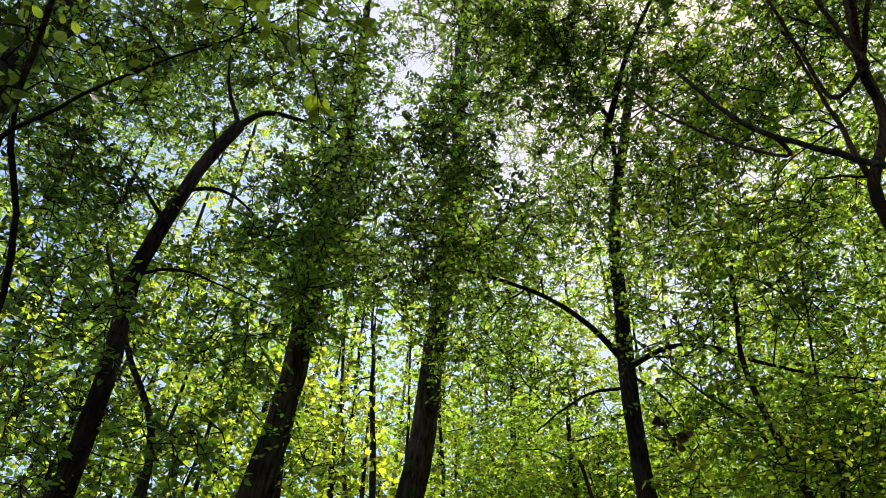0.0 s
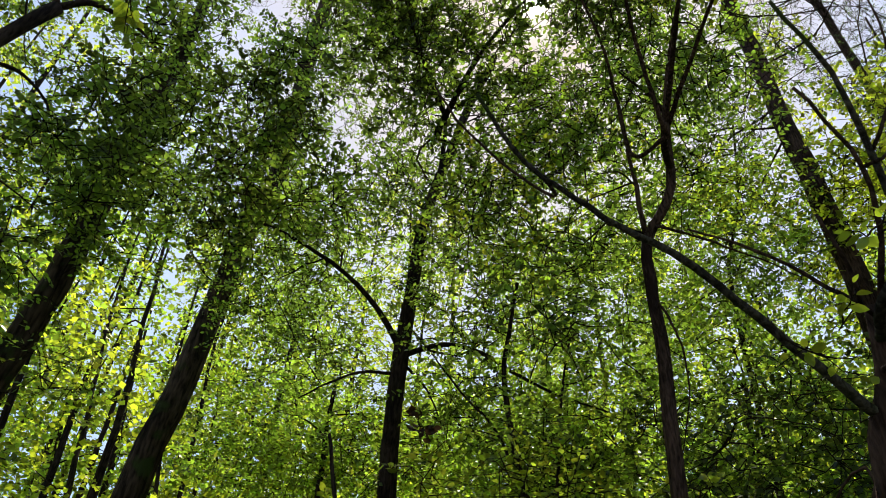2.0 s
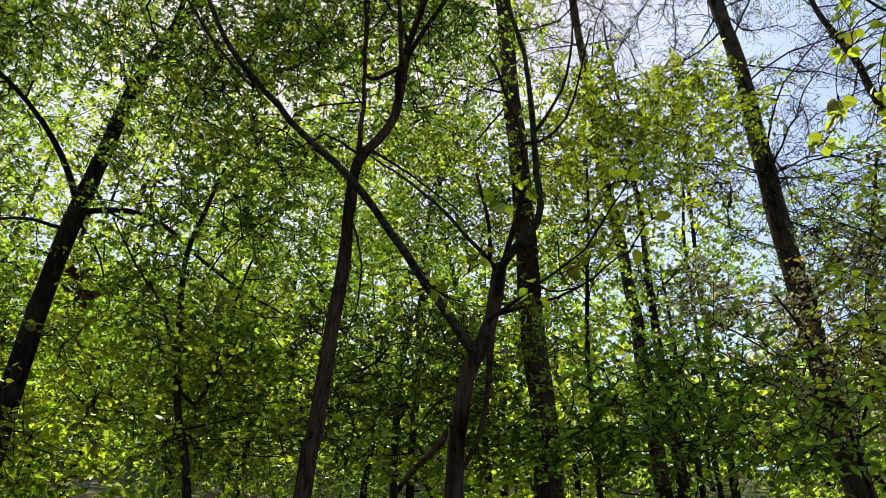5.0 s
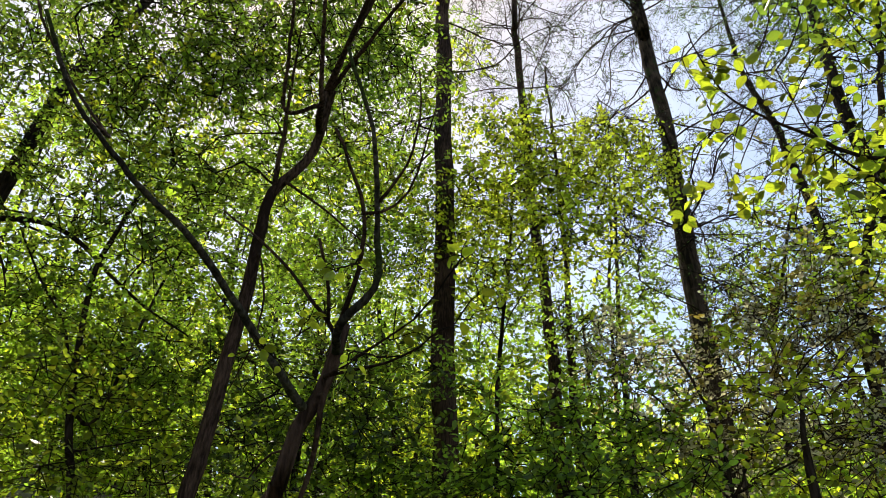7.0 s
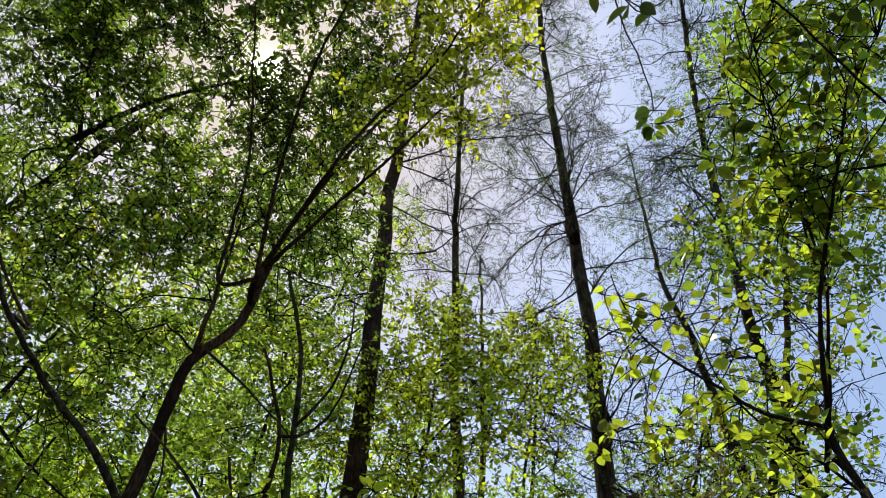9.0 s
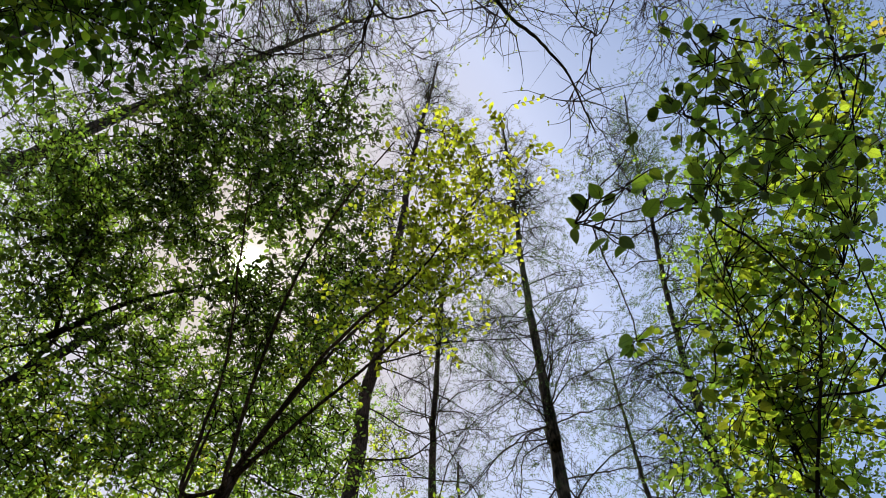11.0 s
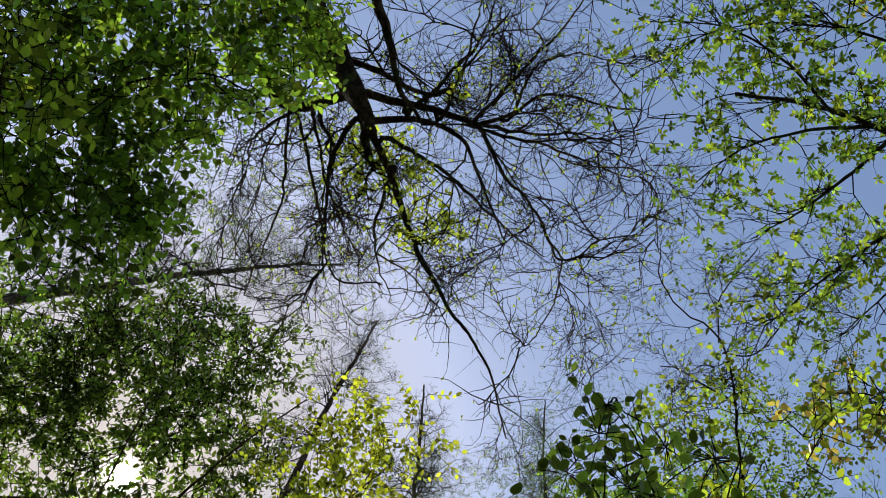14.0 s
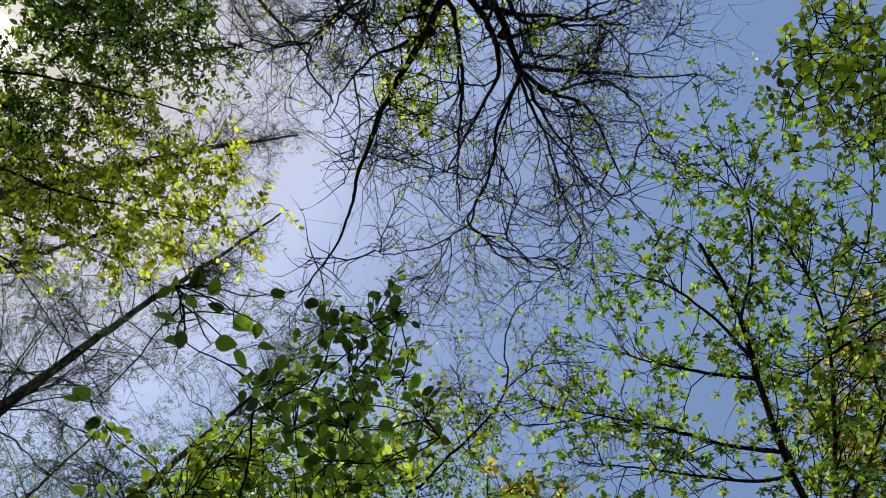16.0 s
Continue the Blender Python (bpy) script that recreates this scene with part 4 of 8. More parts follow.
stem_b = Plant("deciduous_tree", foot_at(-5.11, 1.46), "slim crooked dark stem beside the bending tree", "tree", BARK, "", TWIG)
stem_b.trunk([(-5.11, 1.46, 0.96), (-5.18, 1.39, 2.30), (-5.26, 1.32, 3.65), (-5.33, 1.26, 4.14), (-5.40, 1.19, 4.37), (-5.48, 1.01, 4.67), (-5.55, 0.90, 4.92), (-5.63, 0.71, 5.32), (-5.70, 0.51, 5.75)], 0.053, 0.015, wobble=0.006)
for x, y, z, r, n in [
    (-5.93, 0.55, 5.87, 0.44, 173), (-5.63, 0.87, 5.17, 0.34, 79), (-5.45, 0.45, 5.17, 0.39, 118),
]:
    stem_b.sprays((x, y, z), r, n, 0.065, GREEN, 9, True, 0.5, join=True)
stem_b.done()

young = Plant("sapling", foot_at(-3.96, 0.52), "thin young tree with an arching branch of fresh leaves", "tree", BARK, "", TWIG)
young.trunk([(-3.96, 0.52, 0.48), (-3.54, 0.31, 1.68), (-3.11, 0.09, 2.87), (-2.81, -0.07, 3.13), (-2.55, -0.16, 3.26), (-2.35, -0.19, 3.28)], 0.020, 0.010, wobble=0.002)
young.limb([(-2.35, -0.19, 3.28), (-2.12, -0.05, 3.38), (-1.89, 0.10, 3.44), (-1.66, 0.25, 3.47), (-1.51, 0.31, 3.44)], 0.0080, 0.0015, wobble=0.003)
young.limb([(-3.11, 0.09, 2.87), (-2.91, 0.03, 3.16), (-2.72, -0.06, 3.34), (-2.56, -0.20, 3.52), (-2.42, -0.26, 3.71), (-2.24, -0.30, 3.91)], 0.0246, 0.0191, wobble=0.003)
for x, y, z, r, n in [
    (-1.59, 0.14, 3.33, 0.10, 12), (-1.65, 0.35, 3.49, 0.06, 12), (-1.63, 0.48, 3.25, 0.07, 12),
    (-1.46, 0.42, 3.42, 0.12, 12), (-1.80, 0.00, 3.36, 0.14, 12), (-1.93, -0.15, 3.27, 0.12, 12),
    (-1.66, 0.20, 3.52, 0.10, 12),
]:
    young.shoots((x, y, z), r, n, 0.045, FRESHM, 6)
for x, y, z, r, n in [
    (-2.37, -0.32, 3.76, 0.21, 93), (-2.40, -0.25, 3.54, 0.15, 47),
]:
    young.sprays((x, y, z), r, n, 0.055, DEEP_SHADED, 7, True, 0.5, join=True)
for x, y, z, r, n in [
    (-7.97, -0.15, 10.16, 1.03, 1236), (-6.76, 0.90, 8.46, 0.76, 677), (-7.11, -0.14, 7.95, 0.83, 808),
    (-8.28, 1.52, 12.16, 1.19, 1664), (-6.41, 2.27, 9.62, 0.83, 647), (-6.89, -1.07, 9.02, 0.89, 931),
    (-7.03, 0.26, 11.02, 1.03, 1257), (-7.21, 2.46, 9.30, 0.57, 190), (-6.10, 1.99, 6.74, 0.64, 480),
    (-6.35, 1.38, 5.62, 0.59, 408), (-6.90, 3.08, 12.41, 0.70, 401), (-6.18, 2.85, 9.64, 0.55, 289),
]:
    bent.sprays((x, y, z), r, int(n * 1.5), 0.063, MID, 9, False, 0.5, wide=0.28)
for x, y, z, r, n in [
    (-4.94, 2.06, 6.46, 0.37, 139), (-5.02, 2.11, 7.29, 0.41, 146), (-4.86, 2.03, 5.69, 0.34, 117),
    (-4.94, 2.09, 7.95, 0.36, 98), (-5.09, 0.74, 4.57, 0.40, 140),
]:
    bent.sprays((x, y, z), r, int(n * 1.5), 0.055, GREEN, 9, True, 0.5, wide=0.28)

stout = Plant("deciduous_tree", foot_at(-4.41, -0.65), "stout dark trunk with leafy side shoots", "tree", BARK_OLD, "", TWIG)
stout.trunk([foot_at(-4.41, -0.65), (-4.39, -0.65, 3.20), (-4.41, -0.63, 6.00), (-4.36, -0.65, 9.40)], 0.19, 0.11, wobble=0.02)
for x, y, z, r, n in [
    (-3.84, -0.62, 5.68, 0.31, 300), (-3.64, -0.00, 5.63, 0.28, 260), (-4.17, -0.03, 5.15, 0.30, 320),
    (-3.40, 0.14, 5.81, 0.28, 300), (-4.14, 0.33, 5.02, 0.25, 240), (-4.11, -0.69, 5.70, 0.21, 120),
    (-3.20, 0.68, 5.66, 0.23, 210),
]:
    stout.sprays((x, y, z), r, n, 0.05, DEEP_SHADED, 9, True, 0.5, wide=0.28)
for x, y, z, r, n in [
    (-3.67, -0.30, 5.60, 0.30, 320), (-4.16, -0.33, 5.29, 0.28, 260), (-3.87, 0.12, 5.44, 0.26, 220),
    (-4.38, -0.01, 4.92, 0.28, 300), (-4.58, 0.02, 4.51, 0.27, 300), (-3.19, 0.39, 5.81, 0.29, 330),
]:
    stout.sprays((x, y, z), r, n, 0.05, MID, 9, True, 0.5, wide=0.28)
stout.done()
for x, y, z, r, n in [
    (-3.59, 1.24, 5.22, 0.23, 260), (-3.23, 1.12, 5.54, 0.23, 260), (-3.90, 1.49, 4.68, 0.20, 230),
    (-3.00, 1.03, 5.84, 0.23, 240), (-3.47, 2.30, 4.81, 0.19, 200), (-3.03, 2.03, 5.32, 0.23, 260),
    (-2.69, 1.79, 5.76, 0.21, 230), (-3.31, 2.12, 5.06, 0.19, 200), (-3.84, 1.16, 4.88, 0.22, 240),
    (-3.70, 1.45, 4.91, 0.19, 190),
]:
    bent.sprays((x, y, z), r, n, 0.052, MID, 9, True, 0.5, wide=0.28)

ivied = Plant("deciduous_tree", foot_at(-5.72, 2.17), "stout dark trunk wrapped in green climbing leaves", "tree", BARK_OLD, "", TWIG)
ivied.trunk([(-5.72, 2.17, 1.32), (-5.65, 2.20, 2.68), (-5.59, 2.22, 4.05), (-5.52, 2.24, 4.61), (-5.46, 2.25, 5.19), (-5.41, 2.25, 5.91), (-5.35, 2.25, 6.67), (-5.31, 2.23, 7.56), (-5.25, 2.23, 8.19), (-5.22, 2.17, 9.86), (-5.22, 2.05, 12.24)], 0.176, 0.036, wobble=0.020)
for x, y, z, r, n in [
    (-5.02, 1.82, 5.55, 0.57, 382), (-5.41, 1.56, 4.95, 0.45, 187), (-4.98, 2.48, 5.51, 0.47, 179),
    (-5.28, 2.20, 4.96, 0.20, 46), (-5.17, 1.61, 6.12, 0.49, 278), (-5.04, 2.11, 4.35, 0.21, 30),
    (-5.30, 2.52, 4.47, 0.33, 131), (-5.23, 1.70, 4.46, 0.26, 48), (-4.98, 2.52, 6.06, 0.43, 197),
    (-5.63, 1.97, 4.17, 0.27, 53),
]:
    ivied.sprays((x, y, z), r, int(n * 1.5), 0.059, GREEN, 9, True, 0.5, wide=0.28)

leaner = Plant("larch_tree", foot_at(-7.14, 4.55), "tall thick larch with rough brown bark and feathery twigs high up", "tree", BARK_OLD, "", TWIG)
leaner.trunk([(-7.14, 4.55, 2.46), (-7.07, 4.58, 3.89), (-6.99, 4.61, 5.32), (-6.89, 4.66, 6.15), (-6.80, 4.68, 7.09), (-6.70, 4.71, 7.88), (-6.59, 4.75, 8.77), (-6.46, 4.82, 10.02), (-6.01, 4.38, 12.60), (-5.67, 4.33, 16.96), (-5.10, 4.22, 22.22), (-3.87, 4.05, 30.71), (-2.48, 4.07, 39.66)], 0.203, 0.044, wobble=0.020, taper=0.5)
for x, y, z, r, n in [
    (-6.19, 4.48, 8.63, 0.73, 544), (-6.16, 4.31, 9.76, 0.68, 479), (-6.39, 4.91, 11.58, 0.91, 591),
    (-6.40, 4.69, 7.68, 0.52, 197), (-6.13, 5.08, 13.49, 0.89, 649), (-6.16, 4.13, 7.60, 0.75, 576),
    (-6.15, 4.76, 8.35, 0.72, 535), (-6.31, 3.84, 8.21, 0.69, 493), (-6.01, 4.66, 6.99, 0.49, 170),
    (-6.80, 4.37, 7.30, 0.34, 73), (-5.94, 4.45, 6.30, 0.30, 38),
]:
    leaner.sprays((x + rng.normal() * 0.6, y + rng.normal() * 0.6, z), r * 1.35, int(n * 1.3), 0.062, GREEN, 9, False, 0.5, join=True)
for x, y, z, r, n in [
    (-5.59, 4.12, 8.15, 0.46, 362), (-5.95, 4.32, 7.76, 0.42, 301), (-5.85, 4.44, 9.59, 0.52, 472),
    (-5.53, 4.37, 10.53, 0.55, 522), (-5.50, 4.63, 12.45, 0.69, 822), (-5.33, 4.72, 14.03, 0.76, 1000),
]:
    leaner.sprays((x + rng.normal() * 0.6, y + rng.normal() * 0.6, z), r * 1.35, n, 0.06, MID, 9, True, 0.5, join=True)
for x, y, z, r, n in [
    (-4.79, 2.00, 5.24, 0.24, 110), (-4.94, 2.05, 5.82, 0.29, 160), (-4.69, 1.95, 6.12, 0.29, 159),
    (-4.92, 2.06, 7.00, 0.30, 164), (-4.63, 1.94, 7.24, 0.30, 163),
]:
    ivied.sprays((x, y, z), r, int(n * 1.5), 0.055, GREEN, 9, True, 0.5, wide=0.28)

far_a0 = Plant("background_tree", foot_at(-9.70, 5.96), "distant slim dark tree trunk", "tree", BARK, "trees behind", TWIG)
far_a0.trunk([(-9.70, 5.96, 3.26), (-9.73, 5.91, 5.02), (-9.76, 5.86, 6.78), (-9.82, 5.77, 7.96), (-9.90, 5.64, 9.30), (-9.97, 5.51, 11.46)], 0.100, 0.017, wobble=0.011)

far_a1 = Plant("background_tree", foot_at(-9.85, 7.47), "distant slim dark tree trunk", "tree", BARK, "trees behind", TWIG)
far_a1.trunk([(-9.85, 7.47, 3.94), (-9.89, 7.42, 5.84), (-9.94, 7.36, 7.75), (-10.00, 7.28, 8.87), (-10.01, 7.27, 9.74), (-9.98, 7.31, 11.58)], 0.055, 0.018, wobble=0.006)

far_a2 = Plant("background_tree", foot_at(-11.54, 6.78), "distant slim dark tree trunk", "tree", BARK, "trees behind", TWIG)
far_a2.trunk([(-11.54, 6.78, 3.76), (-11.55, 6.77, 5.74), (-11.56, 6.76, 7.72), (-11.57, 6.74, 8.63), (-11.59, 6.70, 9.88), (-11.64, 6.61, 11.92)], 0.071, 0.019, wobble=0.008)

far_a3 = Plant("background_tree", foot_at(-9.14, 8.30), "distant slim dark tree trunk", "tree", BARK, "trees behind", TWIG)
far_a3.trunk([(-9.14, 8.30, 4.24), (-9.13, 8.30, 7.20), (-9.12, 8.31, 10.16), (-9.12, 8.32, 11.29), (-9.08, 8.36, 12.55)], 0.097, 0.019, wobble=0.011)

far_a4 = Plant("background_tree", foot_at(-9.08, 8.36), "distant slim dark tree trunk", "tree", BARK, "trees behind", TWIG)
far_a4.trunk([(-9.08, 8.36, 4.26), (-8.97, 8.47, 7.13), (-8.86, 8.58, 10.01), (-8.80, 8.64, 10.69)], 0.084, 0.017, wobble=0.009)

far_a5 = Plant("background_tree", foot_at(-11.10, 7.46), "distant slim dark tree trunk", "tree", BARK, "trees behind", TWIG)
far_a5.trunk([(-11.10, 7.46, 4.03), (-11.13, 7.42, 6.61), (-11.15, 7.38, 9.19), (-11.19, 7.33, 10.66), (-11.22, 7.29, 12.03)], 0.056, 0.019, wobble=0.006)

far_a6 = Plant("background_tree", foot_at(-7.15, 9.98), "distant slim dark tree trunk", "tree", BARK, "trees behind", TWIG)
far_a6.trunk([(-7.15, 9.98, 4.81), (-7.13, 9.99, 6.01), (-7.12, 10.00, 7.21), (-7.07, 10.03, 8.39), (-7.11, 10.01, 8.73)], 0.130, 0.016, wobble=0.014)
for x, y, z, r, n in [
    (-13.09, 7.04, 9.10, 1.17, 739), (-11.89, 7.54, 8.57, 0.69, 192), (-11.57, 6.30, 9.19, 0.80, 173),
    (-12.51, 6.47, 9.42, 0.85, 243), (-11.27, 6.91, 9.05, 0.67, 120), (-11.21, 9.15, 9.51, 0.87, 307),
]:
    far_a0.sprays((x, y, z), r, int(n * 1.7), 0.06, YELLOW, 9, False, 0.5, join=True)
for x, y, z, r, n in [
    (-8.68, 7.82, 9.68, 0.87, 497), (-9.34, 8.84, 9.33, 0.79, 326), (-10.67, 9.01, 12.61, 0.94, 403),
    (-13.49, 4.44, 9.83, 0.86, 387), (-8.31, 8.63, 9.87, 0.77, 269), (-6.98, 9.80, 8.09, 0.84, 231),
    (-8.21, 11.33, 10.25, 0.87, 296),
]:
    far_a3.sprays((x, y, z), r, int(n * 1.6), 0.065, GREEN, 9, False, 0.5, join=True)
far_a1.done()
far_a2.done()
far_a4.done()
far_a5.done()
far_a6.done()

thin = Plant("shrub", foot_at(-2.57, 5.50), "thin dark upright stems among leaves", "shrub", BARK, "", TWIG)
thin.trunk([(-2.57, 5.50, 2.51), (-2.66, 5.43, 3.37), (-2.79, 5.33, 3.87), (-2.89, 5.25, 4.43), (-2.95, 5.18, 4.94), (-2.96, 5.13, 5.33), (-2.90, 5.13, 5.76), (-2.81, 5.14, 6.32)], 0.040, 0.017, wobble=0.004)
thin.limb([(-2.82, 5.25, 4.17), (-3.06, 5.15, 4.77), (-3.34, 5.02, 5.16), (-3.60, 4.89, 5.59)], 0.0193, 0.0064, wobble=0.003)
thin.limb([(-2.69, 5.19, 3.72), (-2.42, 5.21, 3.78), (-2.08, 5.24, 3.88)], 0.0123, 0.0040, wobble=0.003)
thin.limb([(-2.66, 5.39, 4.10), (-2.51, 5.39, 5.20), (-2.28, 5.40, 6.25), (-2.03, 5.41, 6.88)], 0.0173, 0.0053, wobble=0.003)
for x, y, z, r, n in [
    (-3.56, 5.59, 5.56, 0.81, 457), (-2.60, 5.28, 4.48, 0.68, 327), (-2.82, 6.97, 6.12, 0.85, 502),
    (-2.70, 6.21, 4.19, 0.82, 471), (-3.83, 6.56, 4.60, 0.93, 598), (-3.43, 6.04, 6.67, 0.68, 258),
    (-3.96, 5.80, 5.22, 0.62, 268), (-2.45, 6.31, 4.83, 0.66, 300), (-2.98, 5.75, 4.38, 0.67, 317),
    (-4.99, 6.29, 5.92, 0.80, 444), (-4.95, 5.57, 5.21, 0.79, 440),
]:
    thin.sprays((x, y, z), r, int(n * 1.5), 0.059, GREEN, 9, True, 0.5, wide=0.28)

bush_c = Plant("shrub", foot_at(-5.19, 5.44), "dense leafy bush with glossy green leaves", "shrub", BARK, "", TWIG)
bush_c.trunk([(-5.19, 5.44, 2.70), (-5.20, 5.43, 3.83), (-5.21, 5.42, 4.96), (-5.23, 5.41, 5.46), (-5.22, 5.42, 5.93)], 0.046, 0.022, wobble=0.005)
for x, y, z, r, n in [
    (-6.32, 5.55, 6.02, 0.83, 1018), (-5.94, 6.16, 6.48, 0.69, 706), (-5.21, 5.43, 5.08, 0.72, 770),
    (-6.83, 5.28, 5.62, 0.58, 499), (-6.28, 5.75, 5.44, 0.73, 796), (-4.31, 6.59, 5.85, 0.94, 1319),
    (-3.61, 7.06, 5.80, 0.95, 1204), (-2.73, 6.64, 5.79, 0.80, 871), (-3.43, 7.48, 5.24, 0.95, 1345),
    (-3.38, 6.47, 6.34, 0.69, 567), (-4.58, 6.47, 5.26, 0.84, 1049), (-3.70, 6.23, 4.75, 0.76, 859),
]:
    bush_c.sprays((x, y, z), r, int(n * 1.5), 0.055, GREEN, 9, False, 0.5, wide=0.28)

bush_d = Plant("shrub", foot_at(-3.39, 4.05), "dense leafy bush with glossy green leaves", "shrub", BARK, "", TWIG)
bush_d.trunk([(-3.39, 4.05, 1.94), (-3.49, 3.96, 3.16), (-3.61, 3.86, 3.73), (-3.69, 3.78, 4.21)], 0.026, 0.013, wobble=0.003)
for x, y, z, r, n in [
    (-5.53, 5.56, 5.21, 0.90, 1168), (-6.30, 6.38, 4.80, 1.08, 1669), (-5.17, 7.01, 5.60, 0.92, 1097),
    (-6.97, 5.88, 6.56, 0.91, 1184), (-5.90, 7.24, 5.07, 0.96, 1315), (-5.43, 8.07, 5.24, 1.00, 1435),
    (-5.07, 6.00, 6.05, 0.63, 400), (-6.75, 5.98, 5.39, 0.85, 1045),
]:
    bush_d.sprays((x, y, z), r, int(n * 1.5), 0.055, GREEN, 9, False, 0.5, wide=0.28)
# Brighter clumps: sunlight on the bush, put into its leaf colour.
for x, y, z, r, n in [
    (-5.36, 5.17, 5.03, 0.50, 157), (-5.53, 5.20, 4.49, 0.56, 229), (-5.05, 5.37, 4.30, 0.41, 90),
    (-4.54, 5.83, 5.24, 0.43, 100), (-4.53, 6.60, 4.80, 0.45, 110), (-4.68, 5.45, 4.63, 0.41, 89),
    (-5.65, 4.73, 5.30, 0.43, 100), (-5.31, 5.53, 6.85, 0.49, 107),
]:
    bush_d.sprays((x, y, z), r, int(n * 1.5), 0.059, LIME, 9, False, 0.5, wide=0.28)
# Sunlit spots among the stems, given by a brighter leaf colour.
for x, y, z, r, n in [
    (-2.48, 4.98, 4.46, 0.43, 85), (-2.44, 5.48, 4.21, 0.46, 81), (-2.08, 5.16, 4.62, 0.39, 50),
    (-2.71, 4.93, 4.17, 0.38, 47), (-2.90, 4.63, 4.42, 0.32, 28),
]:
    thin.sprays((x, y, z), r, int(n * 1.5), 0.059, LIME, 9, True, 0.5, wide=0.28)
for x, y, z, r, n in [
    (-5.50, 6.09, 8.21, 0.83, 573), (-4.72, 6.71, 7.70, 0.72, 426), (-4.42, 7.60, 9.14, 0.92, 698),
    (-3.74, 8.05, 7.97, 0.77, 490), (-3.54, 8.69, 9.56, 0.87, 625), (-2.63, 8.28, 8.26, 0.68, 378),
    (-1.97, 9.26, 9.26, 0.76, 471), (-5.69, 6.41, 7.36, 0.73, 433), (-5.65, 7.35, 9.78, 0.76, 481),
    (-1.31, 8.68, 7.83, 0.67, 367), (-6.97, 5.76, 7.35, 0.85, 589), (-6.80, 4.83, 8.07, 0.84, 459),
    (-7.29, 6.36, 8.85, 0.85, 597),
]:
    thin.sprays((x, y, z), r, int(n * 0.8), 0.067, GREEN, 9, False, 0.5, wide=0.28)

bush_e = Plant("shrub", foot_at(-1.20, 6.07), "broad undergrowth bush with bright green leaves", "shrub", BARK, "", TWIG)
bush_e.trunk([(-1.20, 6.07, 2.67), (-1.20, 6.07, 3.77), (-1.20, 6.07, 4.36), (-1.11, 6.08, 5.15)], 0.037, 0.021, wobble=0.004)
# Darker clumps: shade from the trees above, put into the leaf colour.
for x, y, z, r, n in [
    (-1.63, 8.22, 7.74, 1.01, 814), (-1.56, 6.01, 4.37, 0.71, 450), (-0.71, 7.51, 4.73, 0.79, 554),
    (-1.72, 9.01, 5.03, 1.04, 947), (-1.89, 5.57, 5.82, 0.51, 183),
]:
    bush_e.sprays((x, y, z), r, int(n * 1.5), 0.063, MID, 9, False, 0.5, wide=0.28)
for x, y, z, r, n in [
    (-1.11, 6.65, 5.48, 0.69, 471), (-0.82, 8.21, 8.19, 0.84, 572), (-0.79, 5.75, 4.38, 0.57, 320),
    (-2.68, 7.89, 4.67, 0.86, 736), (-0.23, 7.65, 5.40, 0.60, 256),
]:
    bush_e.sprays((x, y, z), r, int(n * 1.5), 0.063, DEEP_SHADED, 9, False, 0.5, wide=0.28)
for x, y, z, r, n in [
    (-3.41, 6.34, 5.05, 0.86, 665), (-2.47, 6.18, 4.69, 0.86, 660), (-2.97, 7.23, 4.42, 0.89, 720),
    (-1.60, 5.83, 4.02, 0.64, 371), (-1.41, 6.58, 6.66, 0.60, 230), (-0.57, 5.12, 4.38, 0.47, 161),
    (-1.84, 6.40, 5.31, 0.62, 273), (-3.46, 5.22, 5.13, 0.71, 453), (-3.75, 7.01, 4.48, 0.83, 626),
]:
    bush_e.sprays((x, y, z), r, int(n * 1.5), 0.059, MID, 9, True, 0.5, wide=0.28)
# Front clumps shaded the same way, by leaf colour.
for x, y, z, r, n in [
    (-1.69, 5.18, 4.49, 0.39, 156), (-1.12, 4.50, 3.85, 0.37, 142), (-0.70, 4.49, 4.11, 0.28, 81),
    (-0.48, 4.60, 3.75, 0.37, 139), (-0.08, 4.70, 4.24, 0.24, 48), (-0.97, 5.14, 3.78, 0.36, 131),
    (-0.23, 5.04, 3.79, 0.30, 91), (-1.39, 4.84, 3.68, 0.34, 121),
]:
    bush_e.sprays((x, y, z), r, int(n * 1.5), 0.055, DEEP_SHADED, 9, True, 0.5, wide=0.28)
# Crown clumps in the leaf colour that has shade put into it.
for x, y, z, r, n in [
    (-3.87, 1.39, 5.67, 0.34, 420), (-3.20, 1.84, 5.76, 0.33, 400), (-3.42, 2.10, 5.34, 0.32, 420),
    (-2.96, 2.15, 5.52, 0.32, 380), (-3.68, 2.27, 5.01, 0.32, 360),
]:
    leaning.sprays((x, y, z), r, n, 0.05, DEEP_SHADED, 9, True, 0.5, wide=0.28)
for x, y, z, r, n in [
    (-3.55, 1.72, 5.55, 0.33, 420), (-3.85, 1.83, 5.24, 0.33, 420), (-4.13, 1.61, 5.35, 0.34, 360),
    (-3.24, 2.42, 5.15, 0.32, 360), (-2.91, 2.53, 5.33, 0.32, 300),
]:
    leaning.sprays((x, y, z), r, n, 0.05, MID, 9, True, 0.5, wide=0.28)
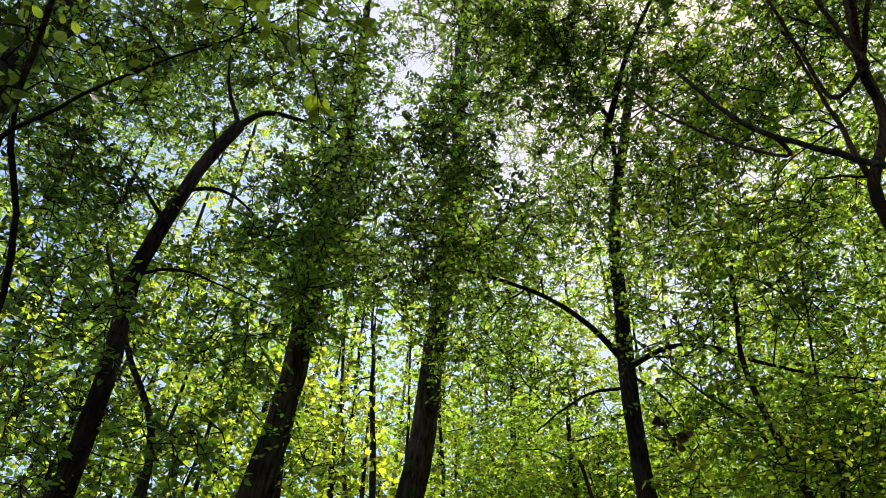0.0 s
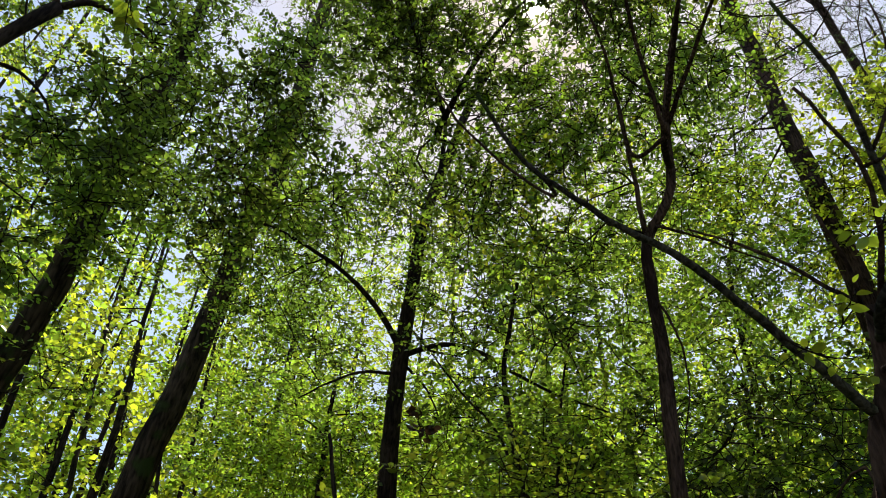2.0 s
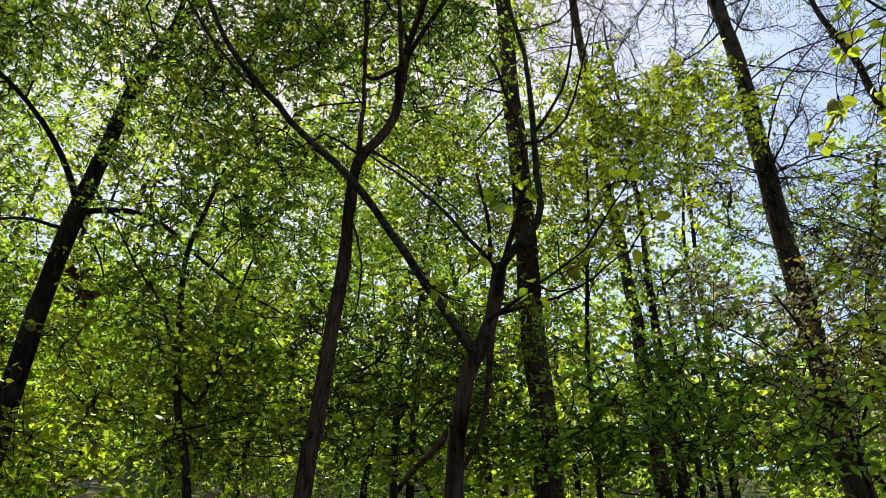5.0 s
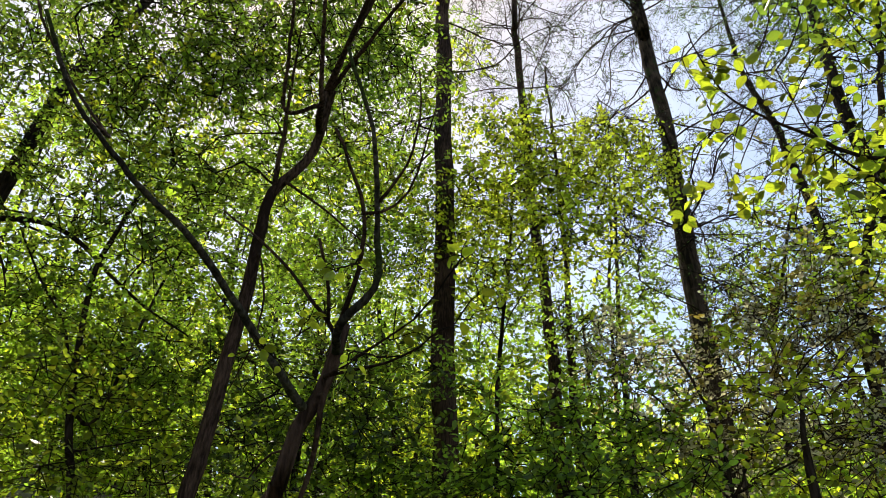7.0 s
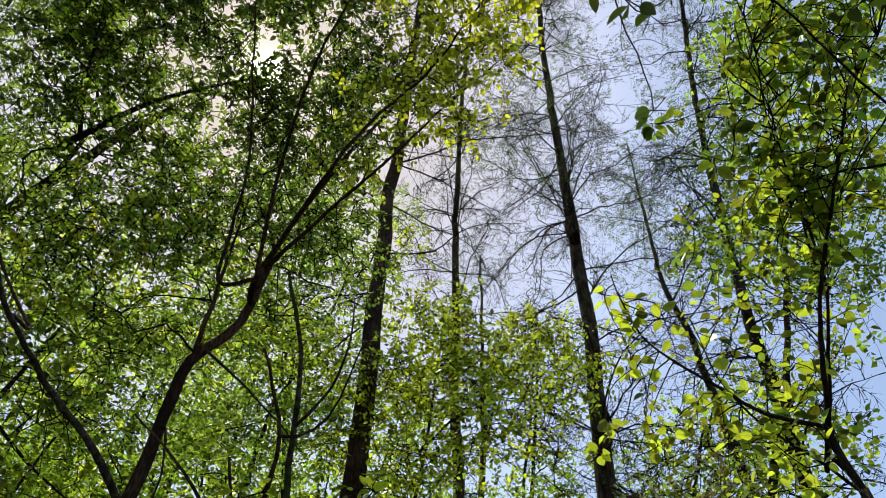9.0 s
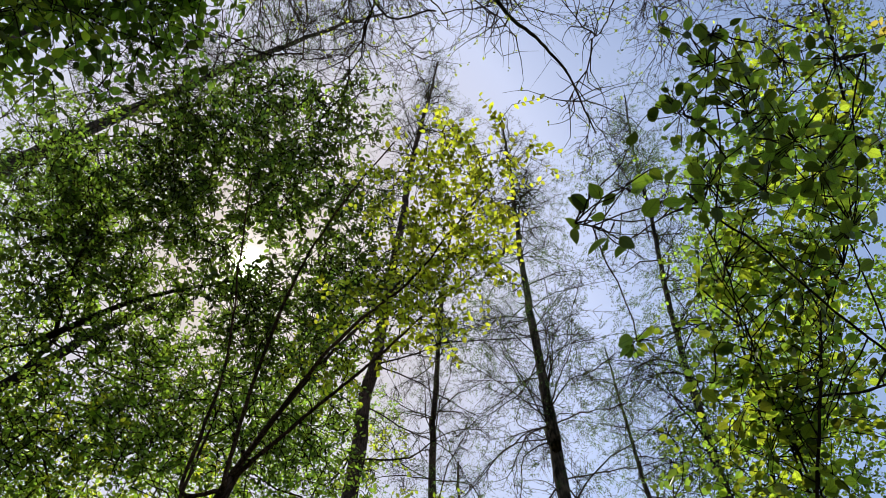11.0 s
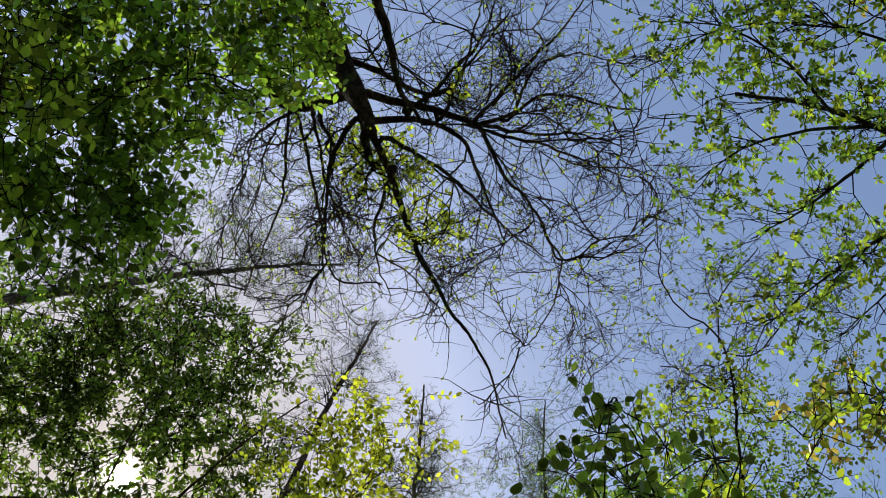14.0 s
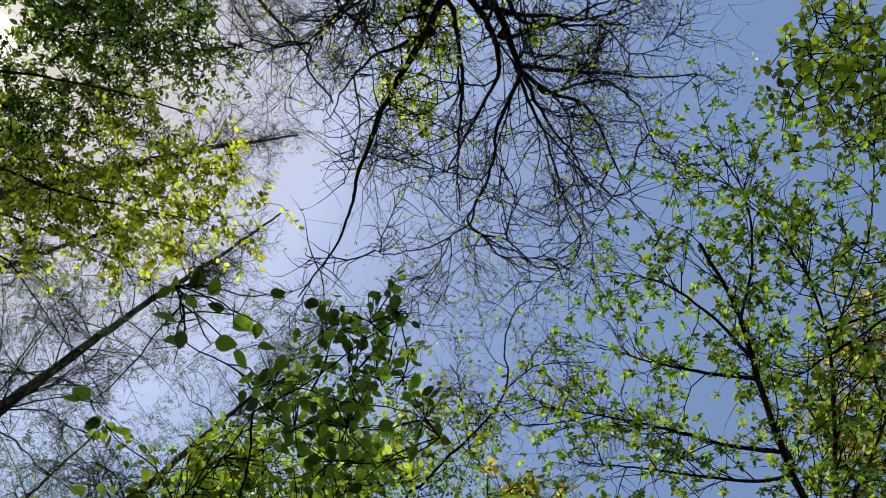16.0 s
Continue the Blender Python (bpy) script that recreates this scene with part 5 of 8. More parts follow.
for x, y, z, r, n in [
    (-1.16, 4.94, 5.31, 0.38, 300), (-0.87, 5.32, 4.82, 0.38, 320), (-0.55, 5.38, 4.35, 0.36, 320),
    (-1.72, 5.11, 4.90, 0.38, 320), (0.13, 5.39, 4.72, 0.38, 320), (-2.07, 4.76, 5.21, 0.38, 320),
    (-1.19, 5.38, 4.23, 0.36, 320), (-1.99, 5.12, 4.35, 0.36, 300), (-2.56, 4.76, 4.57, 0.36, 300),
    (-0.43, 5.06, 5.72, 0.39, 280),
]:
    bush_e.sprays((x, y, z), r, n, 0.055, GREEN, 9, False, 0.5, wide=0.28)
# Sunlit leaves at the front: the light is put into their colour.
for x, y, z, r, n in [
    (-3.09, 3.32, 3.28, 0.21, 130), (-2.72, 3.37, 2.96, 0.20, 140), (-2.43, 3.61, 3.17, 0.20, 140),
    (-1.99, 3.79, 3.03, 0.20, 140), (-1.90, 3.97, 3.51, 0.21, 120), (-2.71, 3.59, 3.60, 0.21, 120),
    (-2.30, 3.82, 3.65, 0.21, 120), (-1.54, 4.04, 3.17, 0.20, 130), (-1.27, 4.22, 3.44, 0.21, 120),
    (-0.92, 4.20, 3.13, 0.20, 120), (-2.83, 3.22, 2.80, 0.19, 130),
]:
    bush_e.sprays((x, y, z), r, n, 0.055, LIME, 9, True, 0.5, wide=0.3)
for x, y, z, r, n in [
    (-1.81, 5.47, 6.45, 0.46, 280), (-1.38, 5.52, 6.84, 0.47, 280), (-0.85, 5.80, 6.65, 0.47, 290),
    (-0.31, 6.04, 6.43, 0.47, 280), (-1.53, 5.77, 5.86, 0.45, 300), (-0.98, 5.96, 5.76, 0.45, 300),
    (-0.46, 6.01, 5.43, 0.44, 300), (-1.34, 5.89, 5.01, 0.42, 300), (-0.75, 5.90, 4.76, 0.41, 300),
    (-0.20, 5.98, 4.71, 0.41, 280), (-1.44, 5.75, 4.34, 0.40, 300), (-1.00, 5.79, 4.22, 0.39, 300),
    (-0.45, 5.88, 4.19, 0.39, 300), (-0.11, 6.03, 7.07, 0.50, 220),
]:
    bush_e.sprays((x, y, z), r, n, 0.052, MID, 9, False, 0.5, wide=0.28)

back_a = Plant("deciduous_tree", foot_at(-0.50, 9.91), "dense leafy young tree in the shade behind", "tree", BARK, "", TWIG)
back_a.trunk([(-0.50, 9.91, 4.27), (-0.58, 9.90, 5.31), (-0.67, 9.90, 6.34), (-0.90, 9.88, 7.57), (-1.20, 9.84, 9.23), (-1.31, 9.83, 10.76)], 0.054, 0.021, wobble=0.006)
for x, y, z, r, n in [
    (-2.94, 9.67, 10.44, 0.85, 437), (-1.89, 9.23, 9.15, 0.76, 353), (-1.15, 9.94, 10.33, 0.84, 427),
    (-0.14, 10.92, 10.72, 0.77, 287), (-2.69, 10.30, 8.98, 0.82, 407), (-1.49, 10.17, 8.54, 0.78, 373),
    (-0.59, 9.70, 8.72, 0.76, 351), (0.36, 10.80, 9.12, 0.71, 308), (-2.06, 9.84, 7.46, 0.73, 328),
    (-0.83, 10.31, 7.64, 0.76, 348), (0.21, 9.73, 7.37, 0.71, 310), (-0.85, 9.87, 11.28, 0.75, 239),
    (-2.50, 9.61, 11.28, 0.75, 273), (-1.03, 9.96, 6.69, 0.71, 306), (0.10, 9.46, 6.42, 0.67, 274),
]:
    back_a.sprays((x, y, z), r, n, 0.085, MID, 9, False, 0.5, join=True)

back_b = Plant("deciduous_tree", foot_at(2.25, 10.19), "dense leafy young tree in the shade behind", "tree", BARK, "", TWIG)
back_b.trunk([(2.25, 10.19, 4.19), (2.26, 10.19, 5.43), (2.27, 10.18, 6.67), (2.29, 10.18, 7.59), (2.30, 10.18, 8.41)], 0.048, 0.019, wobble=0.005)
for x, y, z, r, n in [
    (1.16, 10.86, 8.76, 0.71, 284), (1.79, 10.03, 7.76, 0.75, 322), (2.83, 10.47, 8.42, 0.69, 273),
    (3.48, 10.30, 7.95, 0.68, 264), (1.45, 10.88, 7.53, 0.79, 353), (2.29, 10.12, 7.08, 0.74, 312),
    (3.39, 9.81, 6.91, 0.63, 226), (3.31, 10.57, 9.09, 0.60, 124), (1.69, 10.38, 8.83, 0.57, 113),
    (3.84, 9.42, 7.27, 0.52, 109),
]:
    back_b.sprays((x, y, z), r, n, 0.085, MID, 9, False, 0.5, join=True)
for x, y, z, r, n in [
    (-3.96, 6.74, 9.44, 0.72, 184), (-3.80, 8.22, 7.75, 0.71, 207), (-2.90, 7.11, 8.63, 0.67, 196),
    (-3.26, 8.79, 7.20, 0.71, 163), (-2.35, 7.63, 8.31, 0.67, 158), (-2.15, 7.17, 9.62, 0.71, 184),
    (-1.62, 7.60, 7.21, 0.62, 172), (-1.03, 7.01, 8.50, 0.64, 182), (-1.25, 8.60, 7.43, 0.68, 157),
    (-0.79, 8.43, 9.07, 0.73, 173), (0.15, 7.30, 9.76, 0.71, 198), (0.01, 8.11, 8.04, 0.67, 173),
]:
    back_a.sprays((x, y, z), r, n, 0.075, YELLOW, 9, False, 0.5)
for x, y, z, r, n in [
    (-3.76, 6.88, 8.47, 0.67, 159), (-3.81, 8.57, 7.10, 0.70, 167), (-3.20, 7.39, 7.89, 0.66, 155),
    (-2.44, 7.01, 9.49, 0.70, 199), (-2.59, 8.63, 8.27, 0.73, 166), (-1.84, 7.68, 9.50, 0.72, 160),
    (-1.97, 8.04, 7.03, 0.64, 201), (-1.25, 7.95, 8.85, 0.70, 172), (-0.74, 7.23, 9.88, 0.71, 173),
    (-0.73, 8.23, 7.97, 0.67, 155), (0.10, 7.27, 9.08, 0.67, 170), (0.08, 8.08, 7.16, 0.63, 180),
]:
    back_a.sprays((x, y, z), r, n, 0.075, GREEN, 9, False, 0.5)
for x, y, z, r, n in [
    (-3.45, 7.18, 8.05, 0.66, 181), (-3.14, 6.46, 8.65, 0.65, 168), (-2.83, 7.67, 7.16, 0.64, 187),
    (-2.72, 7.80, 9.20, 0.73, 156), (-2.51, 8.68, 7.34, 0.69, 161), (-1.74, 7.98, 8.49, 0.69, 208),
    (-1.48, 6.73, 9.46, 0.68, 200), (-1.29, 8.59, 8.03, 0.70, 181), (-0.86, 6.95, 8.56, 0.64, 194),
    (-0.63, 8.94, 7.26, 0.69, 194), (-0.15, 7.61, 8.24, 0.65, 187),
]:
    back_a.sprays((x, y, z), r, n, 0.075, MID, 9, False, 0.5)
back_a.done()

larch_g = Plant("larch_tree", foot_at(0.06, 6.20), "tall straight larch with brown scaly trunk", "tree", BARK_RED, "", TWIG)
larch_g.trunk([(0.06, 6.20, 2.63), (0.05, 6.20, 4.01), (0.03, 6.20, 5.36), (0.02, 6.20, 6.80), (-0.02, 6.20, 8.64), (-0.07, 6.20, 10.80), (-0.02, 6.06, 11.18), (-0.02, 6.06, 13.42), (-0.01, 5.96, 17.71), (-0.00, 5.84, 23.12), (0.18, 5.73, 30.15), (0.33, 5.63, 37.65)], 0.126, 0.041, wobble=0.014)

larch_h = Plant("larch_tree", foot_at(1.61, 9.37), "tall slim larch with sparse fine side branches", "tree", BARK_RED, "", TWIG)
larch_h.trunk([(1.61, 9.37, 3.87), (1.60, 9.37, 5.04), (1.60, 9.37, 6.21), (1.59, 9.37, 8.15), (1.49, 9.39, 10.16), (1.47, 9.39, 12.64), (1.42, 9.40, 15.00), (1.42, 9.23, 14.76), (1.46, 9.22, 17.53), (1.54, 9.21, 21.37), (1.73, 8.97, 25.42)], 0.108, 0.039, wobble=0.012)

larch_h2 = Plant("larch_tree", foot_at(1.93, 9.82), "slim larch trunk beside its taller twin", "tree", BARK_RED, "", TWIG)
larch_h2.trunk([(1.93, 9.82, 4.04), (1.94, 9.81, 5.26), (1.95, 9.81, 6.48), (1.97, 9.81, 7.62), (2.04, 9.79, 8.91), (2.06, 9.79, 11.24), (2.06, 9.79, 14.20)], 0.091, 0.018, wobble=0.010)

larch_i = Plant("larch_tree", foot_at(3.07, 11.61), "slender far larch trunk", "tree", BARK, "", TWIG)
larch_i.trunk([(3.07, 11.61, 4.74), (3.16, 11.58, 6.82), (3.25, 11.56, 8.90), (3.40, 11.51, 10.36), (3.53, 11.47, 11.64), (3.73, 11.41, 13.75)], 0.075, 0.019, wobble=0.008)

larch_i2 = Plant("larch_tree", foot_at(3.00, 12.25), "slender far larch trunk", "tree", BARK, "", TWIG)
larch_i2.trunk([(3.00, 12.25, 5.03), (3.18, 12.20, 7.72), (3.36, 12.15, 10.41), (3.53, 12.10, 11.41), (3.61, 12.08, 12.33), (3.81, 12.01, 14.21)], 0.050, 0.020, wobble=0.006)

larch_j = Plant("larch_tree", foot_at(3.02, 7.41), "tall leaning larch with drooping bare side branches", "tree", BARK_OLD, "", TWIG)
larch_j.trunk([(3.02, 7.41, 2.93), (3.03, 7.41, 4.47), (3.05, 7.40, 6.01), (3.08, 7.39, 7.14), (3.15, 7.36, 8.55), (3.19, 7.34, 10.67), (3.19, 7.34, 12.43), (3.17, 7.17, 11.70), (3.16, 7.18, 13.72), (3.17, 7.17, 16.45), (3.22, 7.15, 20.35), (3.36, 7.08, 24.52), (3.37, 6.86, 29.18), (3.37, 6.64, 33.91)], 0.143, 0.038, wobble=0.016)

larch_k = Plant("larch_tree", foot_at(4.46, 5.85), "feathery young larch with fresh green needles", "tree", BARK, "", TWIG)
larch_k.trunk([(4.46, 5.85, 2.13), (4.54, 5.79, 5.13), (4.62, 5.72, 8.13), (4.75, 5.62, 10.04), (5.07, 5.33, 13.56), (5.55, 4.85, 17.75), (5.97, 4.34, 22.04), (6.42, 3.66, 26.19)], 0.097, 0.019, wobble=0.011)

larch_l = Plant("larch_tree", foot_at(5.94, 8.49), "feathery far larch with fresh green needles", "tree", BARK, "", TWIG)
larch_l.trunk([(5.94, 8.49, 3.17), (5.80, 8.57, 7.13), (5.66, 8.66, 11.10), (5.52, 8.75, 12.79), (5.56, 8.73, 15.24), (5.65, 8.67, 18.17)], 0.127, 0.015, wobble=0.014)
for x, y, z, r, n in [
    (6.40, 4.15, 25.01, 0.66, 874), (5.64, 4.29, 20.01, 0.79, 1262), (5.51, 5.23, 20.91, 0.74, 773),
    (5.57, 4.64, 17.57, 0.78, 1233), (5.02, 5.29, 17.18, 0.69, 673), (5.56, 5.26, 15.82, 0.87, 1508),
    (4.75, 5.57, 14.55, 0.73, 861), (5.06, 5.53, 13.27, 0.87, 1516), (5.14, 5.20, 11.67, 0.78, 1223),
    (4.78, 5.91, 11.52, 0.78, 1235), (4.67, 5.85, 10.06, 0.71, 1012), (5.23, 5.17, 22.07, 0.49, 237),
    (6.07, 3.76, 20.03, 0.62, 459),
]:
    larch_k.sprays((x, y, z), r, int(n * 0.6), 0.05, LARCH, 10, False, 0.5, join=True, wide=0.13)
for x, y, z, r, n in [
    (5.48, 8.62, 17.36, 0.50, 312), (5.49, 8.76, 16.13, 0.72, 792), (4.94, 8.84, 14.82, 0.60, 383),
    (5.62, 8.73, 14.67, 0.82, 1038), (4.96, 8.74, 13.28, 0.83, 1055), (5.61, 8.69, 13.21, 0.84, 1074),
    (4.61, 9.29, 13.66, 0.57, 299),
]:
    larch_l.sprays((x, y, z), r, int(n * 0.6), 0.06, LARCH, 10, False, 0.5, join=True, wide=0.13)
for x, y, z, r, n in [
    (0.49, 5.88, 39.42, 1.03, 1461), (0.38, 5.92, 32.38, 1.26, 2205), (1.08, 5.83, 29.40, 1.02, 1227),
    (0.17, 5.80, 25.16, 0.98, 1131), (1.43, 5.64, 24.77, 0.85, 722),
]:
    larch_g.sprays((x, y, z), r, int(n * 0.6), 0.045, LARCH, 10, False, 0.5, join=True, wide=0.13)
for x, y, z, r, n in [
    (2.97, 7.55, 14.62, 0.83, 865), (3.00, 7.10, 15.69, 0.72, 563), (3.77, 7.09, 12.83, 0.99, 1780),
    (3.99, 7.21, 14.71, 0.97, 1369), (4.03, 7.12, 17.20, 0.79, 676), (4.40, 6.56, 12.45, 0.96, 1680),
    (4.90, 5.97, 14.07, 0.79, 900), (5.39, 5.90, 15.99, 0.74, 589), (2.08, 7.67, 14.65, 0.82, 736),
    (4.67, 6.36, 13.22, 0.76, 827),
]:
    larch_j.sprays((x, y, z), r, int(n * 0.6), 0.05, LARCH, 10, False, 0.5, join=True, wide=0.13)
for x, y, z, r, n in [
    (3.69, 6.63, 19.74, 1.06, 1072), (5.00, 5.88, 22.50, 1.00, 955), (4.31, 5.93, 17.35, 0.78, 484),
    (2.23, 7.19, 14.91, 0.69, 376), (3.63, 6.43, 14.56, 0.80, 515), (2.32, 7.55, 12.92, 0.74, 531),
    (4.07, 7.12, 13.36, 0.64, 331), (4.75, 5.70, 23.44, 0.83, 546), (2.22, 6.92, 10.48, 0.62, 614),
]:
    larch_j.sprays((x, y, z), r, int(n * 0.6), 0.05, LARCH, 10, False, 0.5, join=True, wide=0.13)
for x, y, z, r, n in [
    (2.08, 9.35, 13.96, 0.84, 846), (1.78, 9.01, 12.36, 0.76, 781), (0.65, 9.32, 14.28, 0.71, 446),
    (0.72, 8.87, 12.24, 0.75, 666), (1.59, 8.87, 17.54, 0.66, 321), (1.33, 9.44, 15.87, 0.77, 529),
    (2.25, 9.17, 19.48, 0.72, 313),
]:
    larch_h.sprays((x, y, z), r, int(n * 0.6), 0.055, LARCH, 10, False, 0.5, join=True, wide=0.13)
for x, y, z, r, n in [
    (6.41, 4.21, 21.61, 1.15, 2652), (6.94, 3.46, 27.25, 1.20, 2015), (7.13, 2.12, 22.16, 0.98, 1339),
    (6.33, 4.07, 16.98, 0.92, 1694), (6.98, 2.67, 16.48, 1.04, 2174), (7.40, 1.52, 19.89, 0.88, 939),
    (5.38, 5.00, 17.22, 0.93, 1207), (6.02, 4.82, 15.21, 0.98, 1927),
]:
    larch_k.sprays((x, y, z), r, int(n * 0.6), 0.05, LARCH, 10, False, 0.5, join=True, wide=0.13)
for x, y, z, r, n in [
    (2.08, 7.62, 15.35, 0.86, 1223), (2.60, 7.06, 16.70, 0.91, 1381), (3.80, 7.04, 19.81, 0.89, 1328),
    (4.63, 6.81, 23.58, 0.84, 1182), (1.74, 7.92, 17.09, 0.79, 1030), (3.63, 7.00, 24.10, 0.85, 1220),
    (1.32, 7.28, 14.62, 0.67, 758), (2.76, 7.57, 19.78, 0.89, 1330),
]:
    larch_j.sprays((x, y, z), r, int(n * 0.6), 0.06, LARCH, 10, False, 0.5, join=True, wide=0.13)
for x, y, z, r, n in [
    (1.74, 5.71, 11.93, 0.64, 330), (1.49, 5.06, 12.31, 0.64, 330), (2.54, 4.93, 12.19, 0.64, 330),
    (2.85, 5.73, 11.68, 0.64, 360), (2.28, 4.29, 12.53, 0.64, 300), (3.12, 4.08, 12.42, 0.64, 300),
    (3.73, 4.79, 11.91, 0.64, 360), (3.78, 5.67, 11.41, 0.64, 360), (4.41, 3.84, 12.06, 0.64, 330),
    (2.96, 2.46, 12.97, 0.64, 260), (2.74, 1.69, 13.18, 0.64, 200), (2.26, 6.00, 11.66, 0.64, 300),
    (4.29, 5.22, 11.47, 0.64, 330),
]:
    larch_j.sprays((x, y, z), r, n, 0.05, LARCH, 10, False, 0.5, wide=0.13)

dead_r = Plant("dead_tree", foot_at(2.23, 4.48), "leaning dark snag among blossoming shrubs", "tree", BARK, "", TWIG)
dead_r.trunk([(2.23, 4.48, 1.71), (2.29, 4.45, 3.14), (2.32, 4.43, 3.49), (2.32, 4.43, 3.65), (2.37, 4.41, 3.91)], 0.073, 0.010, wobble=0.008)

far_r = Plant("background_tree", foot_at(5.43, 8.41), "distant dark leaning trunk", "tree", BARK, "", TWIG)
far_r.trunk([(5.43, 8.41, 3.17), (5.37, 8.44, 4.85), (5.31, 8.48, 6.53), (5.25, 8.51, 7.25), (5.31, 8.48, 8.00)], 0.092, 0.018, wobble=0.010)

far_m = Plant("background_tree", foot_at(-1.36, 8.04), "slim trunk standing among green leaves", "tree", BARK, "", TWIG)
far_m.trunk([(-1.36, 8.04, 3.52), (-1.31, 8.05, 5.30), (-1.26, 8.06, 7.08), (-1.22, 8.06, 7.62), (-1.17, 8.07, 8.20), (-0.82, 8.10, 9.33), (-0.56, 8.11, 10.91)], 0.048, 0.014, wobble=0.005)

far_s = Plant("deciduous_tree", foot_at(4.54, 9.48), "slender distant tree with thin spring foliage", "tree", BARK, "", TWIG)
far_s.trunk([(4.54, 9.48, 3.69), (4.62, 9.43, 5.01), (4.71, 9.39, 6.33), (4.87, 9.31, 7.37), (5.22, 9.11, 8.47), (5.55, 8.92, 9.46)], 0.066, 0.020, wobble=0.007)
for x, y, z, r, n in [
    (5.00, 10.72, 8.93, 1.00, 581), (5.65, 9.83, 8.56, 0.95, 531), (5.79, 8.85, 7.49, 0.87, 439),
    (4.32, 9.52, 9.22, 0.70, 176), (6.76, 9.14, 8.75, 0.72, 266), (3.22, 9.23, 8.52, 0.64, 105),
    (5.08, 10.28, 9.46, 1.00, 326), (5.59, 9.19, 9.22, 0.95, 358), (5.48, 7.98, 7.73, 0.92, 498),
    (5.74, 10.04, 10.44, 0.78, 178), (6.26, 8.41, 9.03, 0.92, 371), (2.87, 9.34, 7.75, 0.62, 140),
    (3.53, 9.29, 7.73, 0.63, 143), (6.71, 9.52, 10.68, 0.93, 250),
]:
    far_s.sprays((x, y, z), r, n, 0.085, GREEN, 9, False, 0.5, join=True)
for x, y, z, r, n in [
    (0.73, 11.67, 10.01, 0.90, 232), (2.72, 13.88, 10.42, 1.05, 362), (1.83, 14.10, 9.68, 0.88, 256),
    (1.21, 11.29, 8.99, 0.73, 150), (3.21, 12.34, 10.55, 0.84, 133), (-1.29, 14.09, 10.77, 0.91, 233),
]:
    far_m.sprays((x, y, z), r, n, 0.1, GREEN, 9, False, 0.5, join=True)

thicket = Plant("deciduous_tree", foot_at(3.59, 5.94), "young tree with loose spring foliage beside the blossom", "tree", BARK, "", TWIG)
thicket.trunk([(3.59, 5.94, 2.24), (3.70, 5.87, 3.57), (3.81, 5.80, 4.89), (3.93, 5.72, 5.54), (4.16, 5.56, 6.25), (4.44, 5.34, 7.00), (4.95, 5.25, 8.60), (5.45, 5.15, 10.50), (5.95, 5.00, 13.00), (6.45, 4.60, 16.20)], 0.060, 0.012, wobble=0.012)
for x, y, z, r, n in [
    (3.61, 5.78, 6.50, 0.61, 116), (4.64, 6.08, 7.00, 0.76, 212), (4.20, 5.07, 5.51, 0.69, 251),
    (3.81, 6.01, 5.85, 0.67, 239), (2.98, 5.44, 5.65, 0.47, 69), (5.09, 5.64, 7.70, 0.70, 130),
]:
    thicket.sprays((x, y, z), r, n, 0.08, YELLOW, 9, False, 0.5, join=True)
for x, y, z, r, n in [
    (4.90, 6.27, 5.71, 0.81, 240), (4.22, 5.96, 6.26, 0.70, 127), (4.41, 5.07, 6.31, 0.67, 114),
    (3.37, 5.87, 5.47, 0.63, 118), (3.14, 6.65, 5.78, 0.61, 96), (4.47, 4.39, 7.04, 0.60, 65),
]:
    thicket.sprays((x, y, z), r, n, 0.08, GREEN, 9, False, 0.5, join=True)
for x, y, z, r, n in [
    (6.57, 4.81, 16.78, 1.23, 599), (7.10, 3.34, 16.26, 1.04, 365), (6.07, 5.03, 13.38, 1.14, 661),
    (6.76, 4.03, 13.01, 1.12, 561), (7.29, 4.63, 11.98, 1.09, 667), (6.06, 4.66, 11.28, 1.00, 557),
    (5.38, 5.54, 11.47, 1.01, 575), (4.68, 5.99, 10.48, 0.84, 357), (5.39, 5.06, 9.75, 0.89, 444),
    (6.32, 4.93, 9.83, 0.93, 484), (5.73, 6.45, 10.54, 0.89, 448), (6.47, 5.85, 10.03, 0.87, 427),
    (5.17, 6.22, 13.27, 0.64, 113), (7.29, 3.38, 12.30, 0.72, 232), (7.99, 3.48, 15.44, 1.02, 353),
    (7.79, 2.60, 13.86, 0.79, 211),
]:
    thicket.sprays((x, y, z), r, int(n * 1.2), 0.06, MID, 9, False, 0.5, join=True)
for x, y, z, r, n in [
    (6.40, 4.68, 14.67, 0.96, 433), (6.64, 4.53, 12.29, 0.84, 332), (5.33, 5.20, 12.24, 0.81, 313),
    (6.02, 5.58, 11.41, 0.80, 355), (6.05, 4.41, 10.05, 0.71, 277), (4.90, 6.18, 10.15, 0.73, 295),
    (6.15, 5.57, 10.10, 0.75, 307),
]:
    thicket.sprays((x, y, z), r, n, 0.07, MID, 9, False, 0.5, join=True)

for x, y, z, r, n in [
    (4.31, 2.29, 11.48, 0.79, 330), (5.62, 1.83, 10.90, 0.79, 420), (5.25, 2.82, 10.25, 0.76, 460),
    (4.34, 3.98, 9.66, 0.72, 430), (5.18, 3.74, 8.60, 0.68, 460), (4.60, 4.56, 8.50, 0.68, 460),
    (5.15, 3.98, 7.76, 0.65, 430), (5.86, 0.14, 12.13, 0.86, 330),
]:
    thicket.sprays((x, y, z), r, n, 0.055, MID, 9, False, 0.5)
